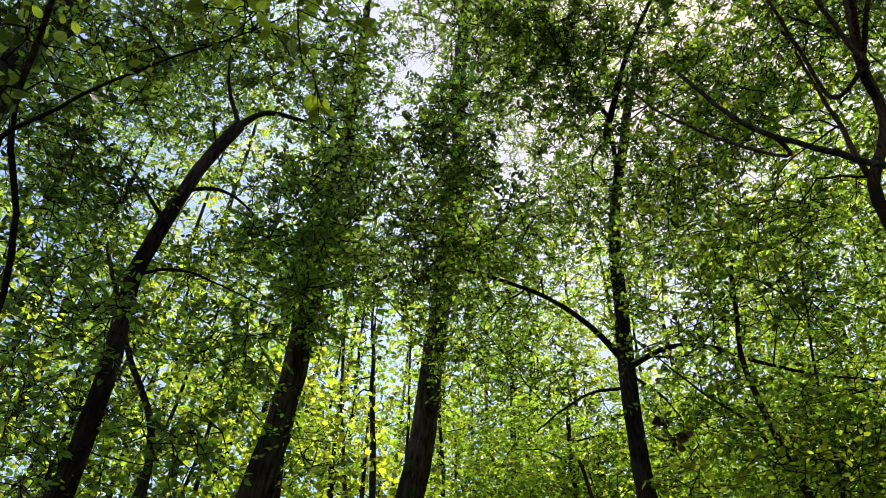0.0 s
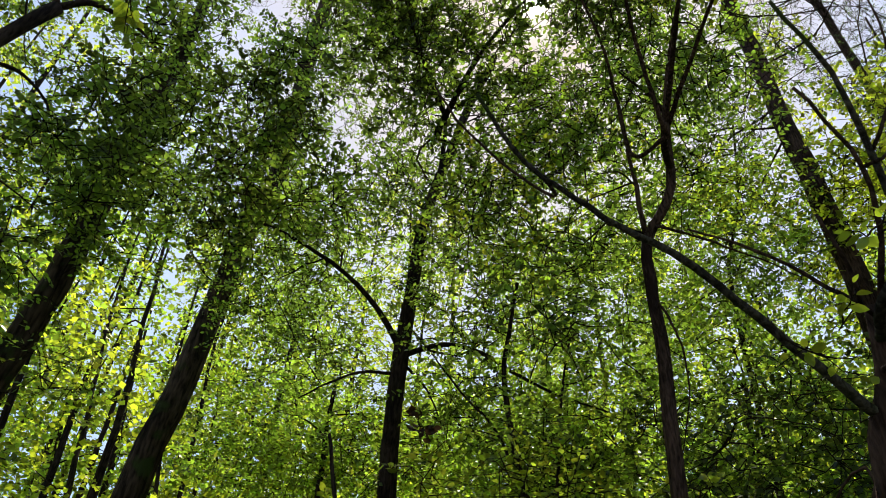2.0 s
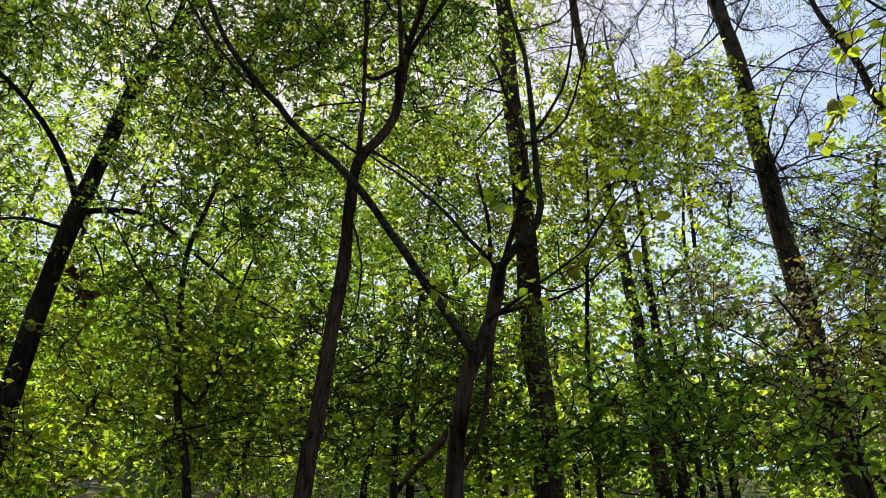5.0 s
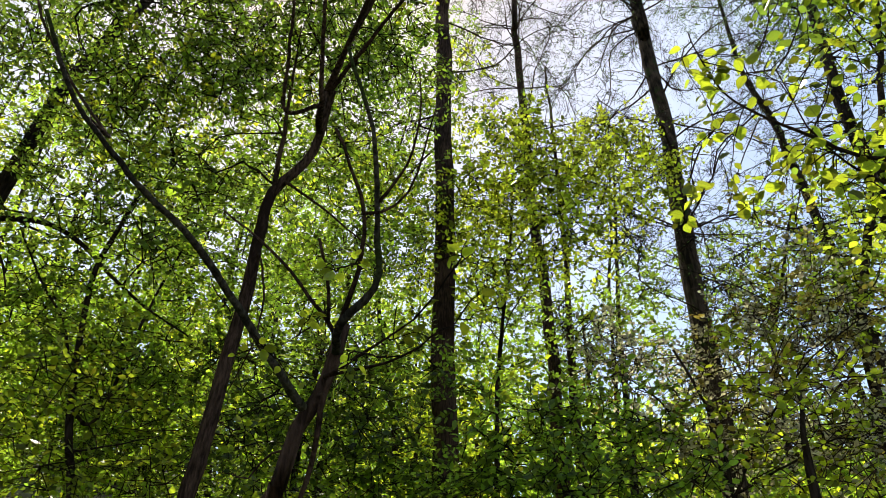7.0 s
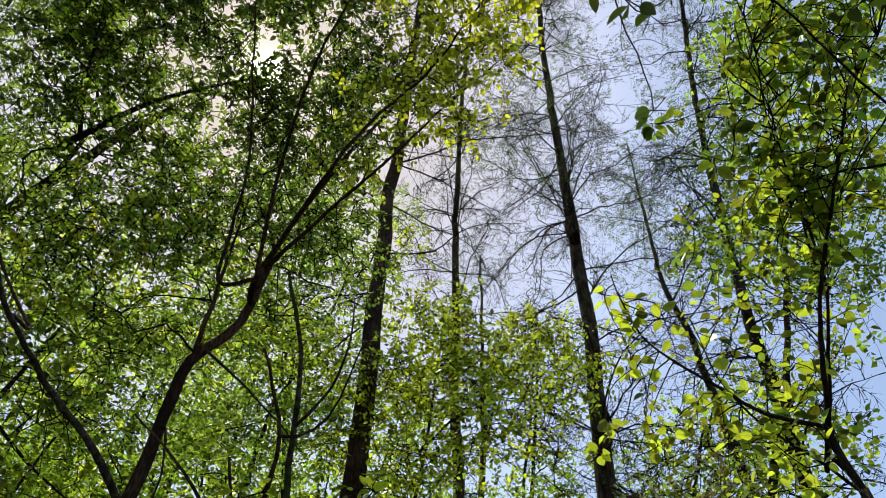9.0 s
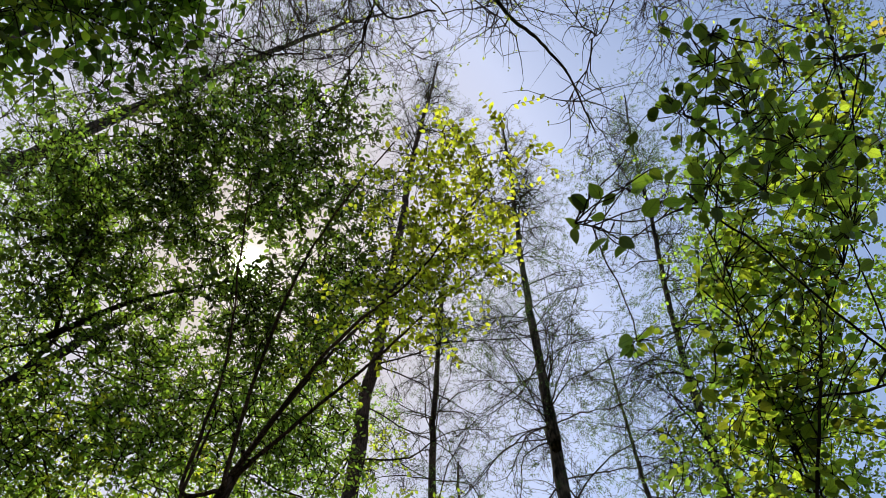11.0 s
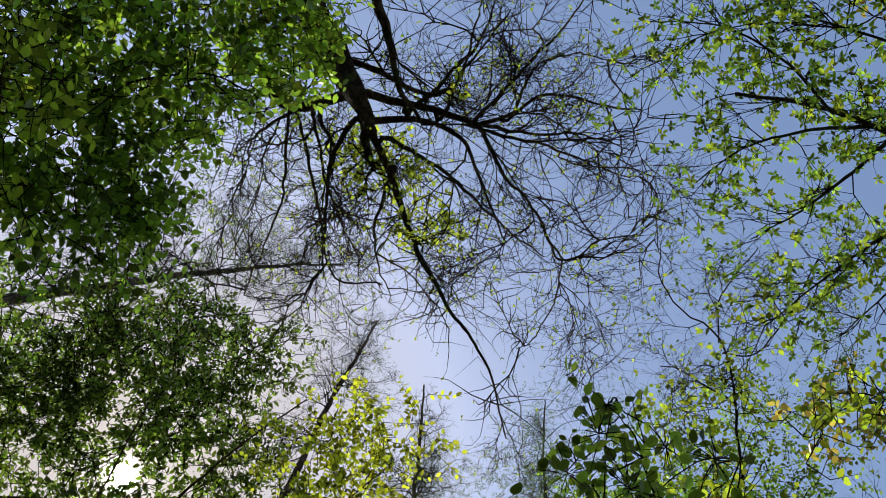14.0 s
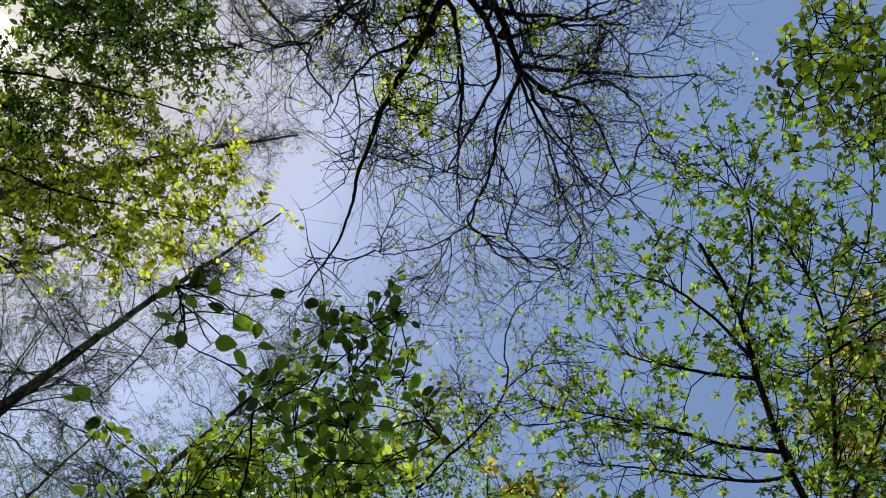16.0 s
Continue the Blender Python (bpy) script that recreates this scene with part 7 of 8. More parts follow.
for x, y, z, r, n in [
    (-1.70, -0.34, 5.08, 0.31, 157), (-1.33, -0.07, 5.08, 0.29, 146), (-1.12, 0.23, 4.83, 0.24, 98),
    (-1.69, 0.72, 4.90, 0.24, 74), (-1.05, -0.38, 4.82, 0.21, 50), (-1.00, 0.46, 4.90, 0.12, 14),
    (-1.82, 0.47, 4.51, 0.37, 228),
]:
    overhang.sprays((x, y, z), r, int(n * 1.15), 0.052, GREEN, 7, True, 0.5, r=0.004, wide=0.3)
# Lower edge as if sunlit: the light is put into a lime leaf colour.
for x, y, z, r, n in [
    (-1.61, -0.19, 4.45, 0.17, 27), (-1.31, -0.14, 4.17, 0.15, 15), (-1.54, -0.02, 4.33, 0.16, 24),
    (-1.50, 0.15, 4.27, 0.16, 23), (-1.32, 0.25, 4.18, 0.13, 12), (-1.49, 0.35, 4.29, 0.16, 21),
    (-1.41, 0.05, 4.46, 0.11, 12), (-1.61, -0.24, 4.35, 0.17, 31),
]:
    overhang.sprays((x, y, z), r, int(n * 1.15), 0.048, LIME, 6, True, 0.5, r=0.004, wide=0.3)
for x, y, z, r, n in [
    (-1.39, -0.28, 4.83, 0.18, 34), (-1.40, 0.13, 5.20, 0.20, 42), (-1.24, -0.11, 5.03, 0.19, 32),
    (-1.29, 0.38, 5.23, 0.21, 37), (-1.24, -0.30, 5.15, 0.16, 20), (-1.11, 0.15, 4.91, 0.15, 18),
    (-1.49, -0.06, 5.15, 0.20, 52),
]:
    overhang.sprays((x, y, z), r, int(n * 1.15), 0.052, MID, 6, True, 0.5, r=0.004, wide=0.3)
for x, y, z, r, n in [
    (-1.04, -0.35, 4.92, 0.17, 17), (-0.90, -0.49, 4.91, 0.17, 17), (-0.81, -0.59, 5.00, 0.15, 12),
    (-0.87, -0.33, 4.92, 0.12, 12), (-1.04, -0.18, 4.70, 0.14, 12), (-0.77, -0.72, 5.11, 0.13, 12),
]:
    overhang.sprays((x, y, z), r, int(n * 1.15), 0.052, GREEN, 6, True, 0.5, r=0.004, wide=0.3)
for x, y, z, r, n in [
    (-5.56, 1.67, 21.52, 1.11, 256), (-5.75, 0.94, 24.71, 1.28, 270), (-4.81, 2.78, 20.62, 1.06, 234),
    (-5.36, 2.89, 28.62, 1.49, 458), (-4.56, 4.19, 24.43, 1.06, 232), (-4.13, 4.11, 28.84, 1.25, 257),
    (-6.24, 0.62, 21.68, 0.94, 182), (-5.91, -0.15, 23.31, 1.00, 146), (-5.66, 1.60, 33.27, 1.44, 257),
    (-4.62, 3.38, 17.27, 0.89, 166), (-4.12, 3.93, 35.93, 1.24, 160),
]:
    leaner.sprays((x, y, z), r, n, 0.13, LARCH, 10, False, 0.5, join=True, wide=0.13)
for x, y, z, r, n in [
    (-1.83, -0.50, 4.88, 0.23, 47), (-1.54, -0.57, 4.84, 0.25, 56), (-1.25, -0.67, 4.76, 0.24, 51),
    (-1.14, -0.80, 5.25, 0.24, 50), (-0.94, -0.88, 5.01, 0.16, 22), (-1.58, -0.37, 4.88, 0.22, 44),
    (-1.23, -0.46, 4.87, 0.21, 41), (-0.95, -0.52, 4.86, 0.15, 14), (-1.43, 0.08, 5.13, 0.20, 36),
    (-1.11, 0.00, 5.08, 0.16, 18), (-1.17, 0.34, 5.39, 0.21, 40), (-1.16, 0.24, 4.73, 0.15, 19),
]:
    overhang.sprays((x, y, z), r, int(n * 1.15), 0.052, MID, 7, True, 0.5, r=0.004, wide=0.3)
# More of the edge brightened by leaf colour, in place of sunlight.
for x, y, z, r, n in [
    (-1.44, -0.26, 4.25, 0.13, 18), (-1.28, -0.13, 4.06, 0.15, 22), (-1.12, -0.15, 4.18, 0.12, 13),
    (-1.27, -0.00, 4.05, 0.12, 15), (-1.29, 0.10, 4.19, 0.13, 17), (-1.24, 0.22, 4.14, 0.13, 16),
    (-1.19, 0.30, 4.13, 0.10, 12), (-1.29, -0.01, 4.36, 0.11, 12),
]:
    overhang.sprays((x, y, z), r, int(n * 1.15), 0.048, LIME, 6, True, 0.5, r=0.004, wide=0.3)

for x, y, z, r, n in [
    (-1.09, -0.80, 5.17, 0.17, 170), (-0.96, -0.93, 5.29, 0.16, 150), (-0.84, -0.77, 5.45, 0.13, 110),
    (-0.97, -0.65, 5.33, 0.16, 140), (-1.14, -0.60, 5.18, 0.17, 160), (-0.82, -0.55, 5.47, 0.09, 50),
    (-1.27, -0.68, 5.02, 0.19, 200), (-1.26, -0.37, 5.04, 0.19, 200), (-1.09, -0.34, 5.21, 0.14, 90),
    (-1.20, -0.07, 5.06, 0.15, 130), (-1.42, -0.52, 4.87, 0.21, 240), (-1.53, -0.51, 4.70, 0.21, 240),
    (-1.38, -0.11, 4.89, 0.21, 230), (-1.05, 0.20, 5.08, 0.12, 80), (-1.13, 0.35, 4.92, 0.16, 130),
]:
    overhang.sprays((x, y, z), r, n, 0.046, GREEN, 7, True, 0.5, r=0.004, wide=0.3)
for x, y, z, r, n in [
    (-1.61, -0.32, 4.56, 0.23, 230), (-1.41, 0.30, 4.71, 0.23, 240), (-1.31, 0.27, 4.87, 0.21, 200),
    (-1.55, 0.06, 4.57, 0.20, 200), (-1.18, 0.13, 4.94, 0.16, 120),
]:
    overhang.sprays((x, y, z), r, n, 0.046, GREEN, 7, True, 0.5, r=0.004, wide=0.3)
for x, y, z, r, n in [
    (-1.08, -0.73, 5.24, 0.16, 150), (-0.94, -0.85, 5.31, 0.14, 130), (-0.93, -0.61, 5.34, 0.14, 120),
    (-1.02, -0.45, 5.23, 0.14, 120), (-0.89, -0.98, 5.41, 0.12, 90), (-0.80, -0.76, 5.46, 0.10, 60),
    (-1.22, -0.54, 5.16, 0.17, 160), (-1.12, -0.21, 5.09, 0.14, 110), (-0.81, -0.52, 5.48, 0.08, 36),
]:
    overhang.sprays((x, y, z), r, n, 0.044, GREEN, 7, True, 0.5, r=0.004, wide=0.3)

oak = Plant("oak_tree", foot_at(-2.68, -2.61), "gnarled tree with spreading bare crooked branches and first leaves", "tree", BARK_OLD, "", TWIG)
oak.trunk([(-2.68, -2.61, -0.66), (-2.20, -2.10, 2.42), (-1.72, -1.59, 5.49), (-1.44, -1.29, 6.18), (-1.08, -0.97, 6.80), (-0.89, -0.83, 7.31), (-0.80, -0.76, 7.62), (-0.73, -0.68, 7.85)], 0.225, 0.050, wobble=0.026, rough=0.09, taper=1.1)
oak.limb([(-0.73, -0.68, 7.85), (-0.62, -0.50, 8.20), (-0.50, -0.40, 8.55), (-0.33, -0.20, 8.95)], 0.060, 0.012, wobble=0.02)
oak.limb([(-0.91, -0.85, 7.45), (-1.07, -0.70, 7.52), (-1.29, -0.54, 7.56), (-1.56, -0.61, 7.57), (-1.85, -0.91, 7.54)], 0.0604, 0.0169, wobble=0.008)
oak.limb([(-1.02, -1.05, 7.21), (-0.50, -1.10, 7.60), (-0.29, -1.25, 7.92), (-0.21, -1.65, 8.18), (-0.11, -2.22, 8.38)], 0.0311, 0.0064, wobble=0.008)
oak.limb([(-1.10, -0.68, 7.54), (-1.08, -0.54, 7.82), (-0.93, -0.41, 8.12), (-0.89, -0.09, 8.39)], 0.0287, 0.0062, wobble=0.008)
oak.limb([(-1.26, -0.57, 7.62), (-1.53, -0.26, 7.94), (-1.64, -0.09, 8.29), (-1.65, 0.12, 8.65)], 0.0187, 0.0049, wobble=0.008)
oak.limb([(-1.32, -0.53, 7.61), (-1.17, 0.01, 7.91), (-1.15, 0.22, 8.18), (-1.17, 0.70, 8.41), (-1.17, 1.17, 8.61)], 0.0271, 0.0066, wobble=0.008)
oak.limb([(-1.28, -0.56, 7.61), (-0.97, -0.11, 7.90), (-0.74, 0.24, 8.13), (-0.58, 0.53, 8.34), (-0.38, 0.63, 8.56), (-0.06, 0.54, 8.81)], 0.0312, 0.0082, wobble=0.008)
oak.limb([(-1.19, -0.63, 7.63), (-0.87, -0.14, 8.06), (-0.63, 0.15, 8.44), (-0.30, 0.47, 8.81)], 0.0208, 0.0049, wobble=0.008)
oak.limb([(-0.67, -0.67, 7.70), (-0.27, -0.31, 7.93), (0.07, 0.04, 8.11), (0.54, 0.39, 8.25), (0.88, 0.57, 8.37), (1.22, 0.83, 8.47), (1.61, 1.29, 8.49)], 0.0375, 0.0066, wobble=0.008)
oak.limb([(-0.95, -0.89, 7.45), (-0.63, -0.94, 7.62), (-0.31, -1.05, 7.76), (0.08, -1.12, 7.90)], 0.0604, 0.0244, wobble=0.008)
oak.limb([(0.08, -1.10, 7.70), (0.31, -1.34, 7.93), (0.52, -1.67, 8.13), (1.07, -1.85, 8.31), (1.36, -1.99, 8.51)], 0.0312, 0.0066, wobble=0.008)
oak.limb([(0.02, -1.10, 7.70), (0.19, -1.65, 7.97), (0.36, -2.20, 8.20), (0.45, -2.74, 8.41)], 0.0312, 0.0066, wobble=0.008)
oak.limb([(0.09, -1.08, 7.70), (0.40, -0.89, 7.99), (0.77, -0.75, 8.24), (1.18, -0.53, 8.47), (1.38, -0.45, 8.72)], 0.0354, 0.0098, wobble=0.008)
oak.limb([(1.17, -0.42, 7.64), (1.46, -0.74, 7.93), (1.81, -0.97, 8.20), (1.95, -1.27, 8.51)], 0.0167, 0.0049, wobble=0.008)
oak.limb([(0.15, -1.08, 7.70), (0.77, -1.24, 8.00), (1.35, -1.33, 8.27), (1.68, -1.45, 8.55)], 0.0229, 0.0049, wobble=0.008)
oak.limb([(-0.74, -0.73, 7.69), (-0.36, -0.96, 7.98), (0.02, -0.98, 8.27), (0.39, -0.71, 8.55), (0.82, -0.36, 8.80)], 0.0333, 0.0082, wobble=0.008)
oak.limb([(0.10, -1.09, 7.70), (0.55, -1.28, 8.02), (0.95, -1.51, 8.31), (1.48, -1.63, 8.57)], 0.0208, 0.0049, wobble=0.008)
oak.limb([(0.28, -1.28, 7.66), (0.30, -1.77, 7.94), (0.58, -2.10, 8.21), (0.99, -2.28, 8.50)], 0.0187, 0.0049, wobble=0.008)
oak.limb([(-0.22, -1.00, 7.71), (-0.25, -1.52, 7.99), (-0.34, -2.00, 8.26), (-0.42, -2.40, 8.52)], 0.0208, 0.0049, wobble=0.008)
oak.limb([(-0.52, -0.68, 7.72), (0.08, -0.64, 8.11), (0.61, -0.49, 8.45), (1.21, -0.39, 8.75)], 0.0250, 0.0066, wobble=0.008)
oak.limb([(-0.49, -0.90, 7.70), (-0.33, -1.40, 8.01), (-0.23, -1.86, 8.30), (-0.28, -2.39, 8.53)], 0.0250, 0.0066, wobble=0.008)
oak.limb([(1.17, -0.42, 7.64), (1.32, -0.07, 7.98), (1.38, 0.34, 8.32), (1.36, 0.51, 8.68)], 0.0187, 0.0049, wobble=0.008)
oak.limb([(-0.85, -0.64, 7.68), (-0.89, -0.25, 8.06), (-0.76, 0.25, 8.42), (-0.59, 0.73, 8.76)], 0.0292, 0.0066, wobble=0.008)
oak.limb([(-0.37, -0.45, 7.74), (-0.35, -0.00, 8.10), (-0.16, 0.37, 8.45), (0.04, 0.58, 8.80)], 0.0208, 0.0049, wobble=0.008)
oak.limb([(-1.14, -1.55, 6.59), (-0.98, -1.46, 6.75), (-0.83, -1.33, 6.90), (-0.71, -1.20, 7.15), (-0.60, -1.02, 7.39), (-0.33, -0.90, 7.73)], 0.060, 0.012, wobble=0.012)
for line, rad in list(oak.lines)[1:]:
    length = float(np.linalg.norm(np.diff(line, axis=0), axis=1).sum())
    ends = oak.spread(line, max(4, int(length * 1.7)), 0.85, 0.0062, 3, up=0.02, bare=0.18, segs=(6, 3, 2), crook=0.28, thin=0.66)
    more = oak.spread(line, max(2, int(length * 0.9)), 1.35, 0.0105, 2, up=0.02, bare=0.1, segs=(8, 5), crook=0.28, thin=0.6)
    ends = np.concatenate([ends, more])
    for share, size, mat in ((0.13, 0.03, FRESHM), (0.11, 0.03, YELLOW), (0.22, 0.02, DEEP_SHADED)):
        pick = ends[rng.uniform(size=len(ends)) < share]
        for _ in range(2):
            oak.put_leaves(pick + rng.normal(size=pick.shape) * 0.008, rng.normal(size=pick.shape), size, mat, False)
for x, y, z, r, n in [
    (-0.59, -0.31, 8.20, 0.29, 125), (-0.04, -0.31, 8.58, 0.31, 121), (-0.60, -0.71, 8.50, 0.25, 109),
    (0.27, -0.24, 7.99, 0.28, 101), (-0.82, -0.51, 8.25, 0.24, 102), (-0.19, -1.34, 7.75, 0.17, 39),
    (-0.34, -0.31, 8.01, 0.20, 71), (0.23, -0.14, 8.33, 0.24, 82), (-0.79, -0.34, 8.17, 0.24, 79),
    (-0.35, -0.58, 7.72, 0.22, 68), (-0.13, -0.06, 7.73, 0.22, 68), (-0.20, -0.44, 8.42, 0.21, 64),
    (-0.65, -0.53, 8.32, 0.21, 79),
]:
    oak.sprays((x, y, z), r, n, 0.05, YELLOW, 5, True, 0.5, join=True)

slim_m = Plant("deciduous_tree", foot_at(5.20, -0.50), "slim crooked tree with small opening leaves", "tree", BARK, "", TWIG)
slim_m.trunk([(5.20, -0.50, -0.44), (4.96, -0.24, 3.74), (3.98, 0.79, 7.92), (3.61, 0.49, 8.29), (3.44, 0.05, 8.53), (3.22, -0.33, 8.75), (3.07, -0.45, 8.93), (2.80, -0.54, 9.14), (2.55, -0.70, 9.33), (2.44, -0.96, 9.45)], 0.055, 0.006, wobble=0.022, taper=0.6)
slim_m.limb([(3.30, -0.33, 8.94), (3.56, -0.47, 8.88), (3.66, -0.98, 8.88), (3.67, -1.57, 8.87)], 0.0218, 0.0056, wobble=0.003)
slim_m.limb([(3.20, -0.42, 8.98), (3.05, -0.77, 9.03), (3.06, -1.07, 9.00), (3.11, -1.41, 8.93)], 0.0191, 0.0055, wobble=0.003)
slim_m.limb([(3.56, 0.07, 8.80), (3.28, 0.05, 8.94), (3.00, 0.02, 9.06), (2.84, 0.08, 9.12)], 0.0191, 0.0055, wobble=0.003)
for line, rad in list(slim_m.lines):
    length = float(np.linalg.norm(np.diff(line, axis=0), axis=1).sum())
    ends = slim_m.spread(line[len(line) // 3:], int(5 + length * 3.2), 0.7, 0.006, 3, up=0.05, crook=0.34)
    pick = ends[rng.uniform(size=len(ends)) < 0.10]
    slim_m.put_leaves(pick, rng.normal(size=pick.shape), 0.05, YELLOW)
    pick = ends[rng.uniform(size=len(ends)) < 0.16]
    slim_m.put_leaves(pick, rng.normal(size=pick.shape), 0.045, MID)
for x, y, z, r, n in [
    (3.28, 0.55, 9.06, 0.58, 153), (3.20, -0.69, 8.67, 0.48, 63), (3.53, 0.08, 9.13, 0.52, 121),
    (3.48, 0.61, 8.88, 0.58, 180), (3.61, -0.01, 8.38, 0.41, 60),
]:
    slim_m.sprays((x, y, z), r, n, 0.07, FRESHM, 6, True, 0.5, join=True)

chestnut = Plant("chestnut_tree", foot_at(3.40, -1.60), "tree with many fine branches bearing star-shaped five-part leaves", "tree", BARK_GREY, "", TWIG)
chestnut.trunk([(3.40, -1.60, -0.65), (3.30, -1.64, 1.99), (2.92, -1.78, 4.64), (2.71, -1.77, 4.96), (2.59, -1.74, 5.20), (2.34, -1.75, 5.48), (2.11, -1.80, 5.70), (1.82, -1.84, 5.93), (1.38, -1.77, 6.22)], 0.061, 0.011, wobble=0.007)
chestnut.limb([(2.89, -1.90, 5.17), (2.69, -2.01, 5.37), (2.35, -2.17, 5.61), (2.02, -2.29, 5.81), (1.69, -2.33, 6.03), (1.40, -2.35, 6.20)], 0.0246, 0.0047, wobble=0.003)
chestnut.limb([(1.78, -2.56, 5.48), (2.05, -2.27, 5.69), (2.21, -2.12, 5.84), (2.34, -1.92, 6.01)], 0.0197, 0.0047, wobble=0.003)
chestnut.limb([(2.11, -1.80, 5.70), (2.11, -1.58, 5.93), (2.06, -1.31, 6.18), (1.96, -1.05, 6.42)], 0.0164, 0.0036, wobble=0.003)
chestnut.limb([(2.49, -1.79, 5.50), (2.49, -1.56, 5.70), (2.42, -1.28, 5.94), (2.34, -0.91, 6.17), (2.27, -0.58, 6.35)], 0.0180, 0.0036, wobble=0.003)
chestnut.limb([(2.59, -1.79, 5.43), (2.68, -1.54, 5.63), (2.65, -1.12, 5.92), (2.63, -0.74, 6.15)], 0.0164, 0.0036, wobble=0.003)
chestnut.limb([(1.99, -1.80, 5.76), (1.80, -1.70, 6.03), (1.60, -1.51, 6.30), (1.51, -1.24, 6.54)], 0.0147, 0.0036, wobble=0.003)
chestnut.limb([(1.79, -1.81, 5.84), (1.47, -2.01, 6.03), (1.16, -2.10, 6.22), (0.91, -2.08, 6.43)], 0.0147, 0.0036, wobble=0.003)
chestnut.limb([(1.99, -2.18, 5.59), (1.69, -2.45, 5.75), (1.36, -2.68, 5.89), (0.80, -2.88, 6.06)], 0.0147, 0.0036, wobble=0.003)
chestnut.limb([(1.63, -2.21, 5.73), (1.32, -2.16, 6.01), (1.07, -2.03, 6.27), (0.94, -1.84, 6.51)], 0.0147, 0.0036, wobble=0.003)
chestnut.limb([(2.74, -1.99, 5.24), (2.48, -2.36, 5.48), (2.11, -2.70, 5.75)], 0.0164, 0.0036, wobble=0.003)
for line, rad in list(chestnut.lines):
    length = float(np.linalg.norm(np.diff(line, axis=0), axis=1).sum())
    ends = chestnut.spread(line[len(line) // 4:], max(9, int(length * 11)), 0.5, 0.0048, 2, up=0.08, crook=0.24)
    turn = rng.uniform(size=len(ends))
    chestnut.stars(ends[turn < 0.22], 0.041, FRESHM)
    chestnut.stars(ends[(turn > 0.22) & (turn < 0.48)], 0.039, GREEN)
    chestnut.stars(ends[(turn > 0.48) & (turn < 0.88)], 0.038, MID)
for x, y, z, r, n in [
    (0.53, -2.43, 5.80, 0.34, 160), (0.46, -2.82, 6.01, 0.36, 185), (0.88, -2.54, 6.43, 0.24, 48),
    (0.94, -2.76, 5.95, 0.32, 140), (2.24, -2.25, 5.47, 0.35, 100), (2.73, -2.21, 5.62, 0.37, 114),
    (1.43, -2.49, 5.61, 0.30, 74), (0.35, -2.45, 6.24, 0.23, 29), (0.29, -2.64, 5.94, 0.31, 133),
    (0.60, -2.58, 5.59, 0.29, 117), (0.21, -2.61, 6.05, 0.22, 49),
]:
    chestnut.sprays((x, y, z), r, n, 0.058, FRESHM, 5, True, 0.5, join=True)
for x, y, z, r, n in [
    (2.82, -0.67, 5.77, 0.40, 130), (2.88, -0.37, 6.13, 0.38, 100), (3.10, -0.54, 5.77, 0.42, 159),
    (2.54, -0.12, 5.77, 0.35, 69),
]:
    chestnut.sprays((x, y, z), r, n, 0.058, FRESHM, 5, True, 0.5, join=True)

russet = Plant("shrub", foot_at(4.60, 0.40), "tall shrub with bronze-tinted opening leaves", "shrub", BARK, "", TWIG)
russet.trunk([(4.60, 0.40, -0.16), (4.44, -0.24, 2.88), (3.78, -2.78, 5.92), (3.48, -2.94, 6.35), (3.10, -3.09, 6.77), (2.71, -3.23, 7.15)], 0.041, 0.010, wobble=0.005)
for x, y, z, r, n in [
    (2.65, -3.20, 7.01, 0.42, 173), (2.79, -2.80, 6.66, 0.34, 84), (3.12, -3.08, 6.83, 0.42, 174),
    (2.28, -3.32, 7.05, 0.30, 65), (3.36, -2.73, 6.82, 0.36, 94), (3.27, -2.70, 6.31, 0.44, 219),
    (3.06, -2.75, 7.11, 0.30, 45),
]:
    russet.sprays((x, y, z), r, n, 0.06, RUSSET, 6, True, 0.5, join=True)
for x, y, z, r, n in [
    (3.49, -0.46, 7.17, 0.41, 126), (3.92, -0.47, 7.13, 0.42, 156), (3.16, -0.11, 6.80, 0.32, 79),
    (3.88, -0.84, 7.12, 0.36, 114),
]:
    russet.sprays((x, y, z), r, n, 0.06, RUSSET, 6, True, 0.5, join=True)
for x, y, z, r, n in [
    (2.95, -3.16, 7.32, 0.32, 150), (3.47, -2.91, 7.16, 0.32, 150), (2.79, -3.39, 7.27, 0.27, 120),
]:
    russet.sprays((x, y, z), r, n, 0.05, RUSSET, 6, True, 0.5)
for x, y, z, r, n in [
    (3.28, -3.21, 7.11, 0.32, 160), (3.23, -2.87, 7.56, 0.30, 110), (3.63, -2.94, 6.78, 0.31, 150),
]:
    russet.sprays((x, y, z), r, n, 0.05, MID, 6, True, 0.5)
russet.done()
larch_twigs(larch_g, 60, 2.6, 8.0, 36.0, 0.7)
larch_twigs(larch_h, 48, 2.4, 6.5, 22.0, 0.5)
larch_twigs(larch_h2, 14, 1.6, 6.0, 12.0, 0.5)
larch_twigs(larch_j, 120, 2.4, 6.0, 30.0, 0.9)
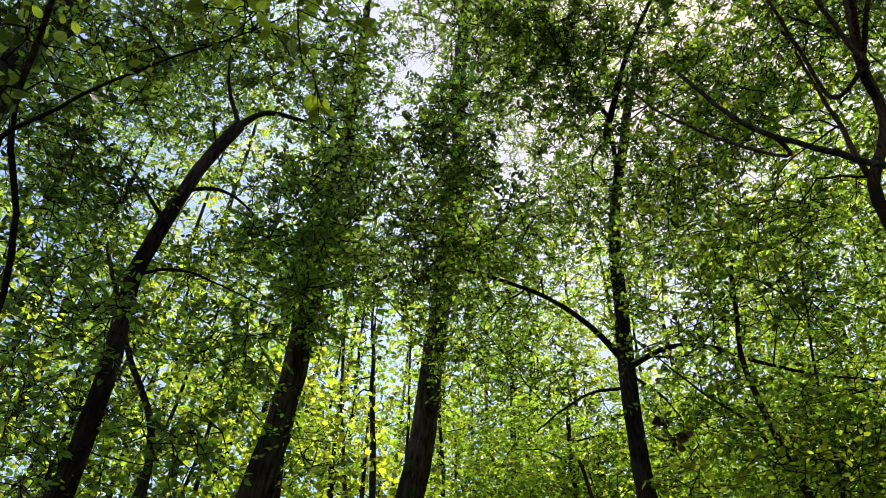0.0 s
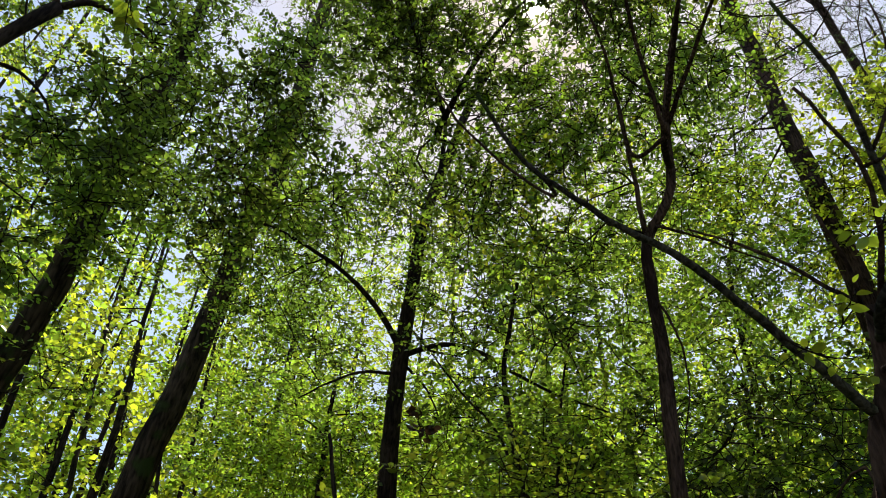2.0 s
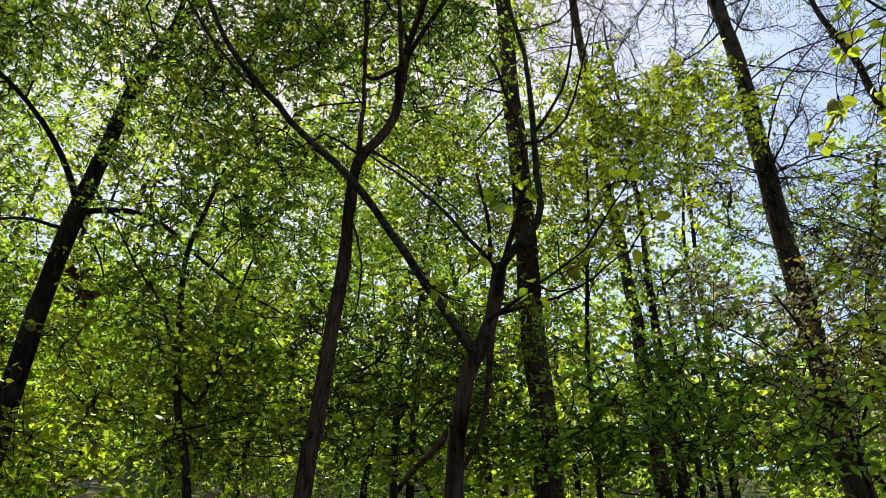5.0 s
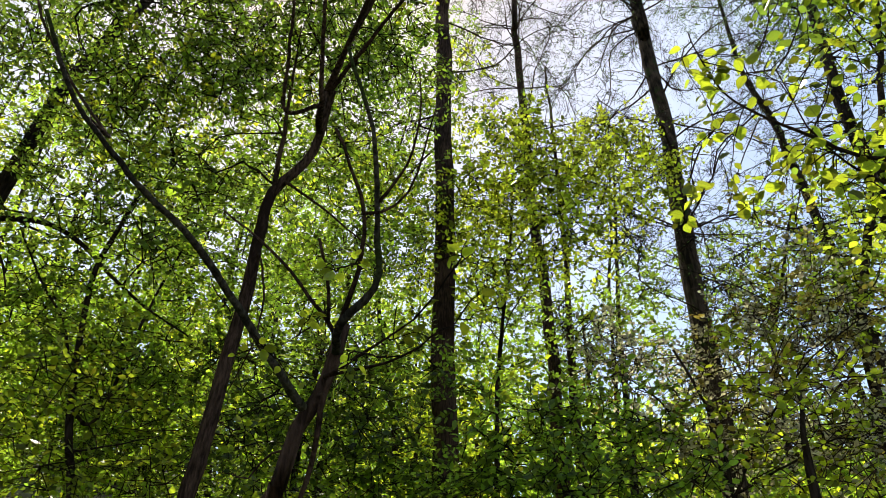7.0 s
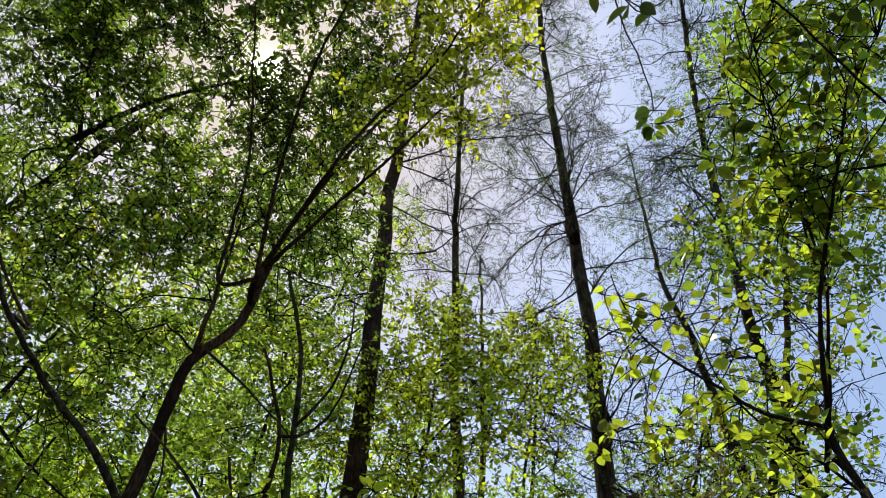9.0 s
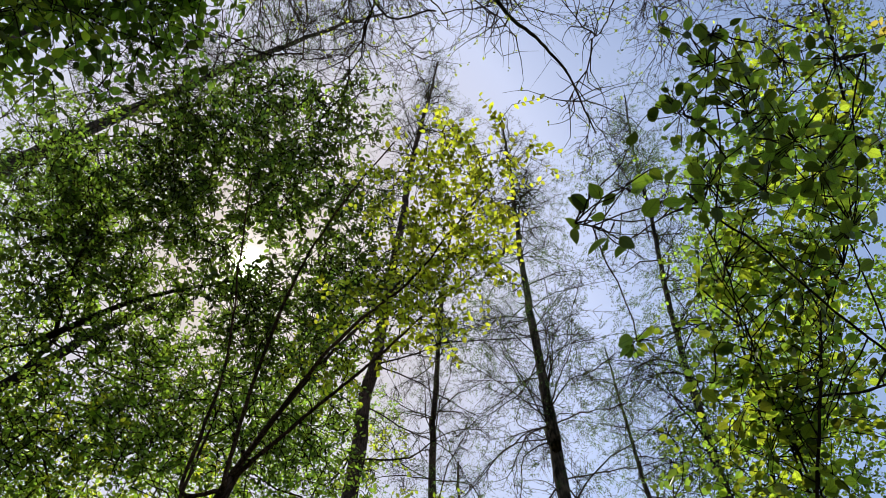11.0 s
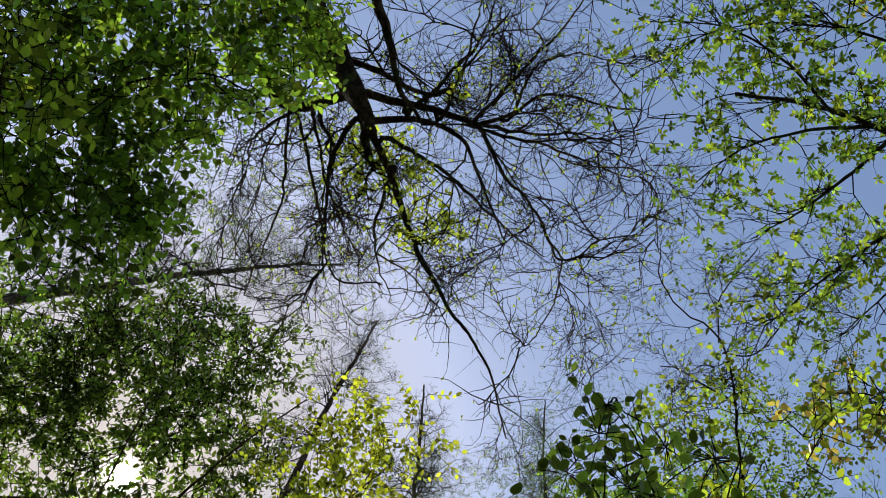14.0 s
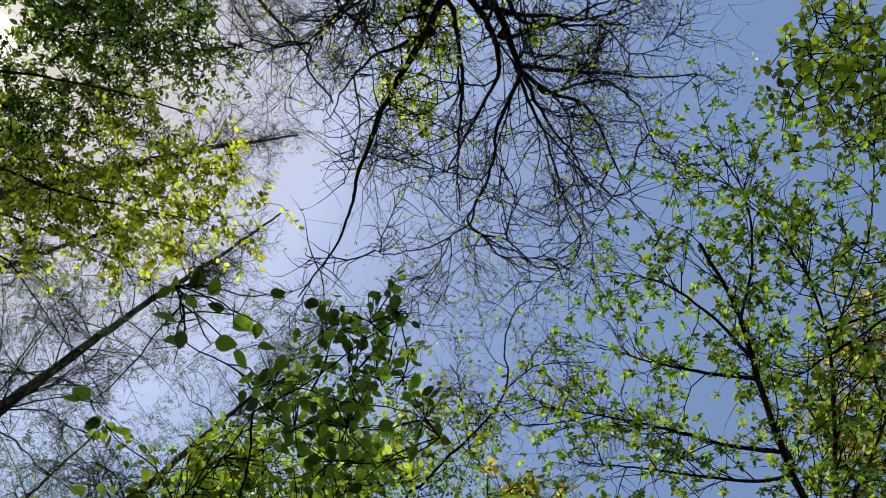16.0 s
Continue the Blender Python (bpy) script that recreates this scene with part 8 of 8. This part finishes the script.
larch_twigs(larch_k, 80, 1.5, 4.0, 24.0, 1.0)
larch_twigs(larch_l, 60, 1.7, 4.0, 24.0, 1.0)
larch_twigs(larch_i, 12, 1.5, 8.0, 14.0, 0.5)
larch_twigs(leaner, 120, 2.9, 13.0, 42.0, 0.8)
for plant in (leaning, forked, near, bent, young, ivied, leaner, far_a0, far_a3, thin, bush_c, bush_d, bush_e, larch_g, larch_h, larch_h2,
              larch_i, larch_i2, larch_j, larch_k, larch_l, dead_r, far_r, far_m, far_s, thicket, yellow, blossom, under, hazel, overhang, oak, slim_m, chestnut):
    plant.done()

# the woods behind, row after row; lower towards the clearing
for row, (dist, gap, most) in enumerate([(11.0, 5.5, 30.0), (15.0, 5.0, 35.0), (20.0, 4.5, 42.0), (27.0, 4.5, 50.0), (18.0, 2.8, 28.0), (24.0, 3.0, 27.0)]):
    az = -98.0 + 2.5 * row if row < 5 else -12.0
    while az < 62:
        reach = most if az < -15 else most - 0.6 * (az + 15) * (most - 22) / 24
        reach += 7.0 if az < -58 else 0.0
        reach = max(reach, 24.0) * rng.uniform(0.8, 1.05)
        d = dist * rng.uniform(0.9, 1.12)
        top = 1.55 + d * math.tan(radians(reach))
        floor = ground_z(d * math.sin(radians(az)), d * math.cos(radians(az)))
        if top > floor + 1.5:
            mat = (GREEN, YELLOW, GREEN, YELLOW)[int(rng.integers(4))]
            background_tree(az, d, top, 1.1 + 0.045 * d, int(1000 + 62 * (top - floor)), mat, 0.085 + 0.0038 * d, 0.4)
        az += gap * rng.uniform(0.75, 1.25)
# low growth that hides the feet of the trees
cover = Plant("undergrowth", foot_at(0, 6), "carpet of low green woodland plants and seedlings", "undergrowth")
for _ in range(330):
    a, d = radians(rng.uniform(-100, 60)), rng.uniform(2.6, 16) 
    x, y = d * math.sin(a), d * math.cos(a)
    cover.sprays((x, y, ground_z(x, y) + rng.uniform(0.1, 0.6)), 0.35 + 0.02 * d, 150, 0.07, GREEN, 8, False, 0.6, join=False)
tagged(cover.done(), kind="stuff")
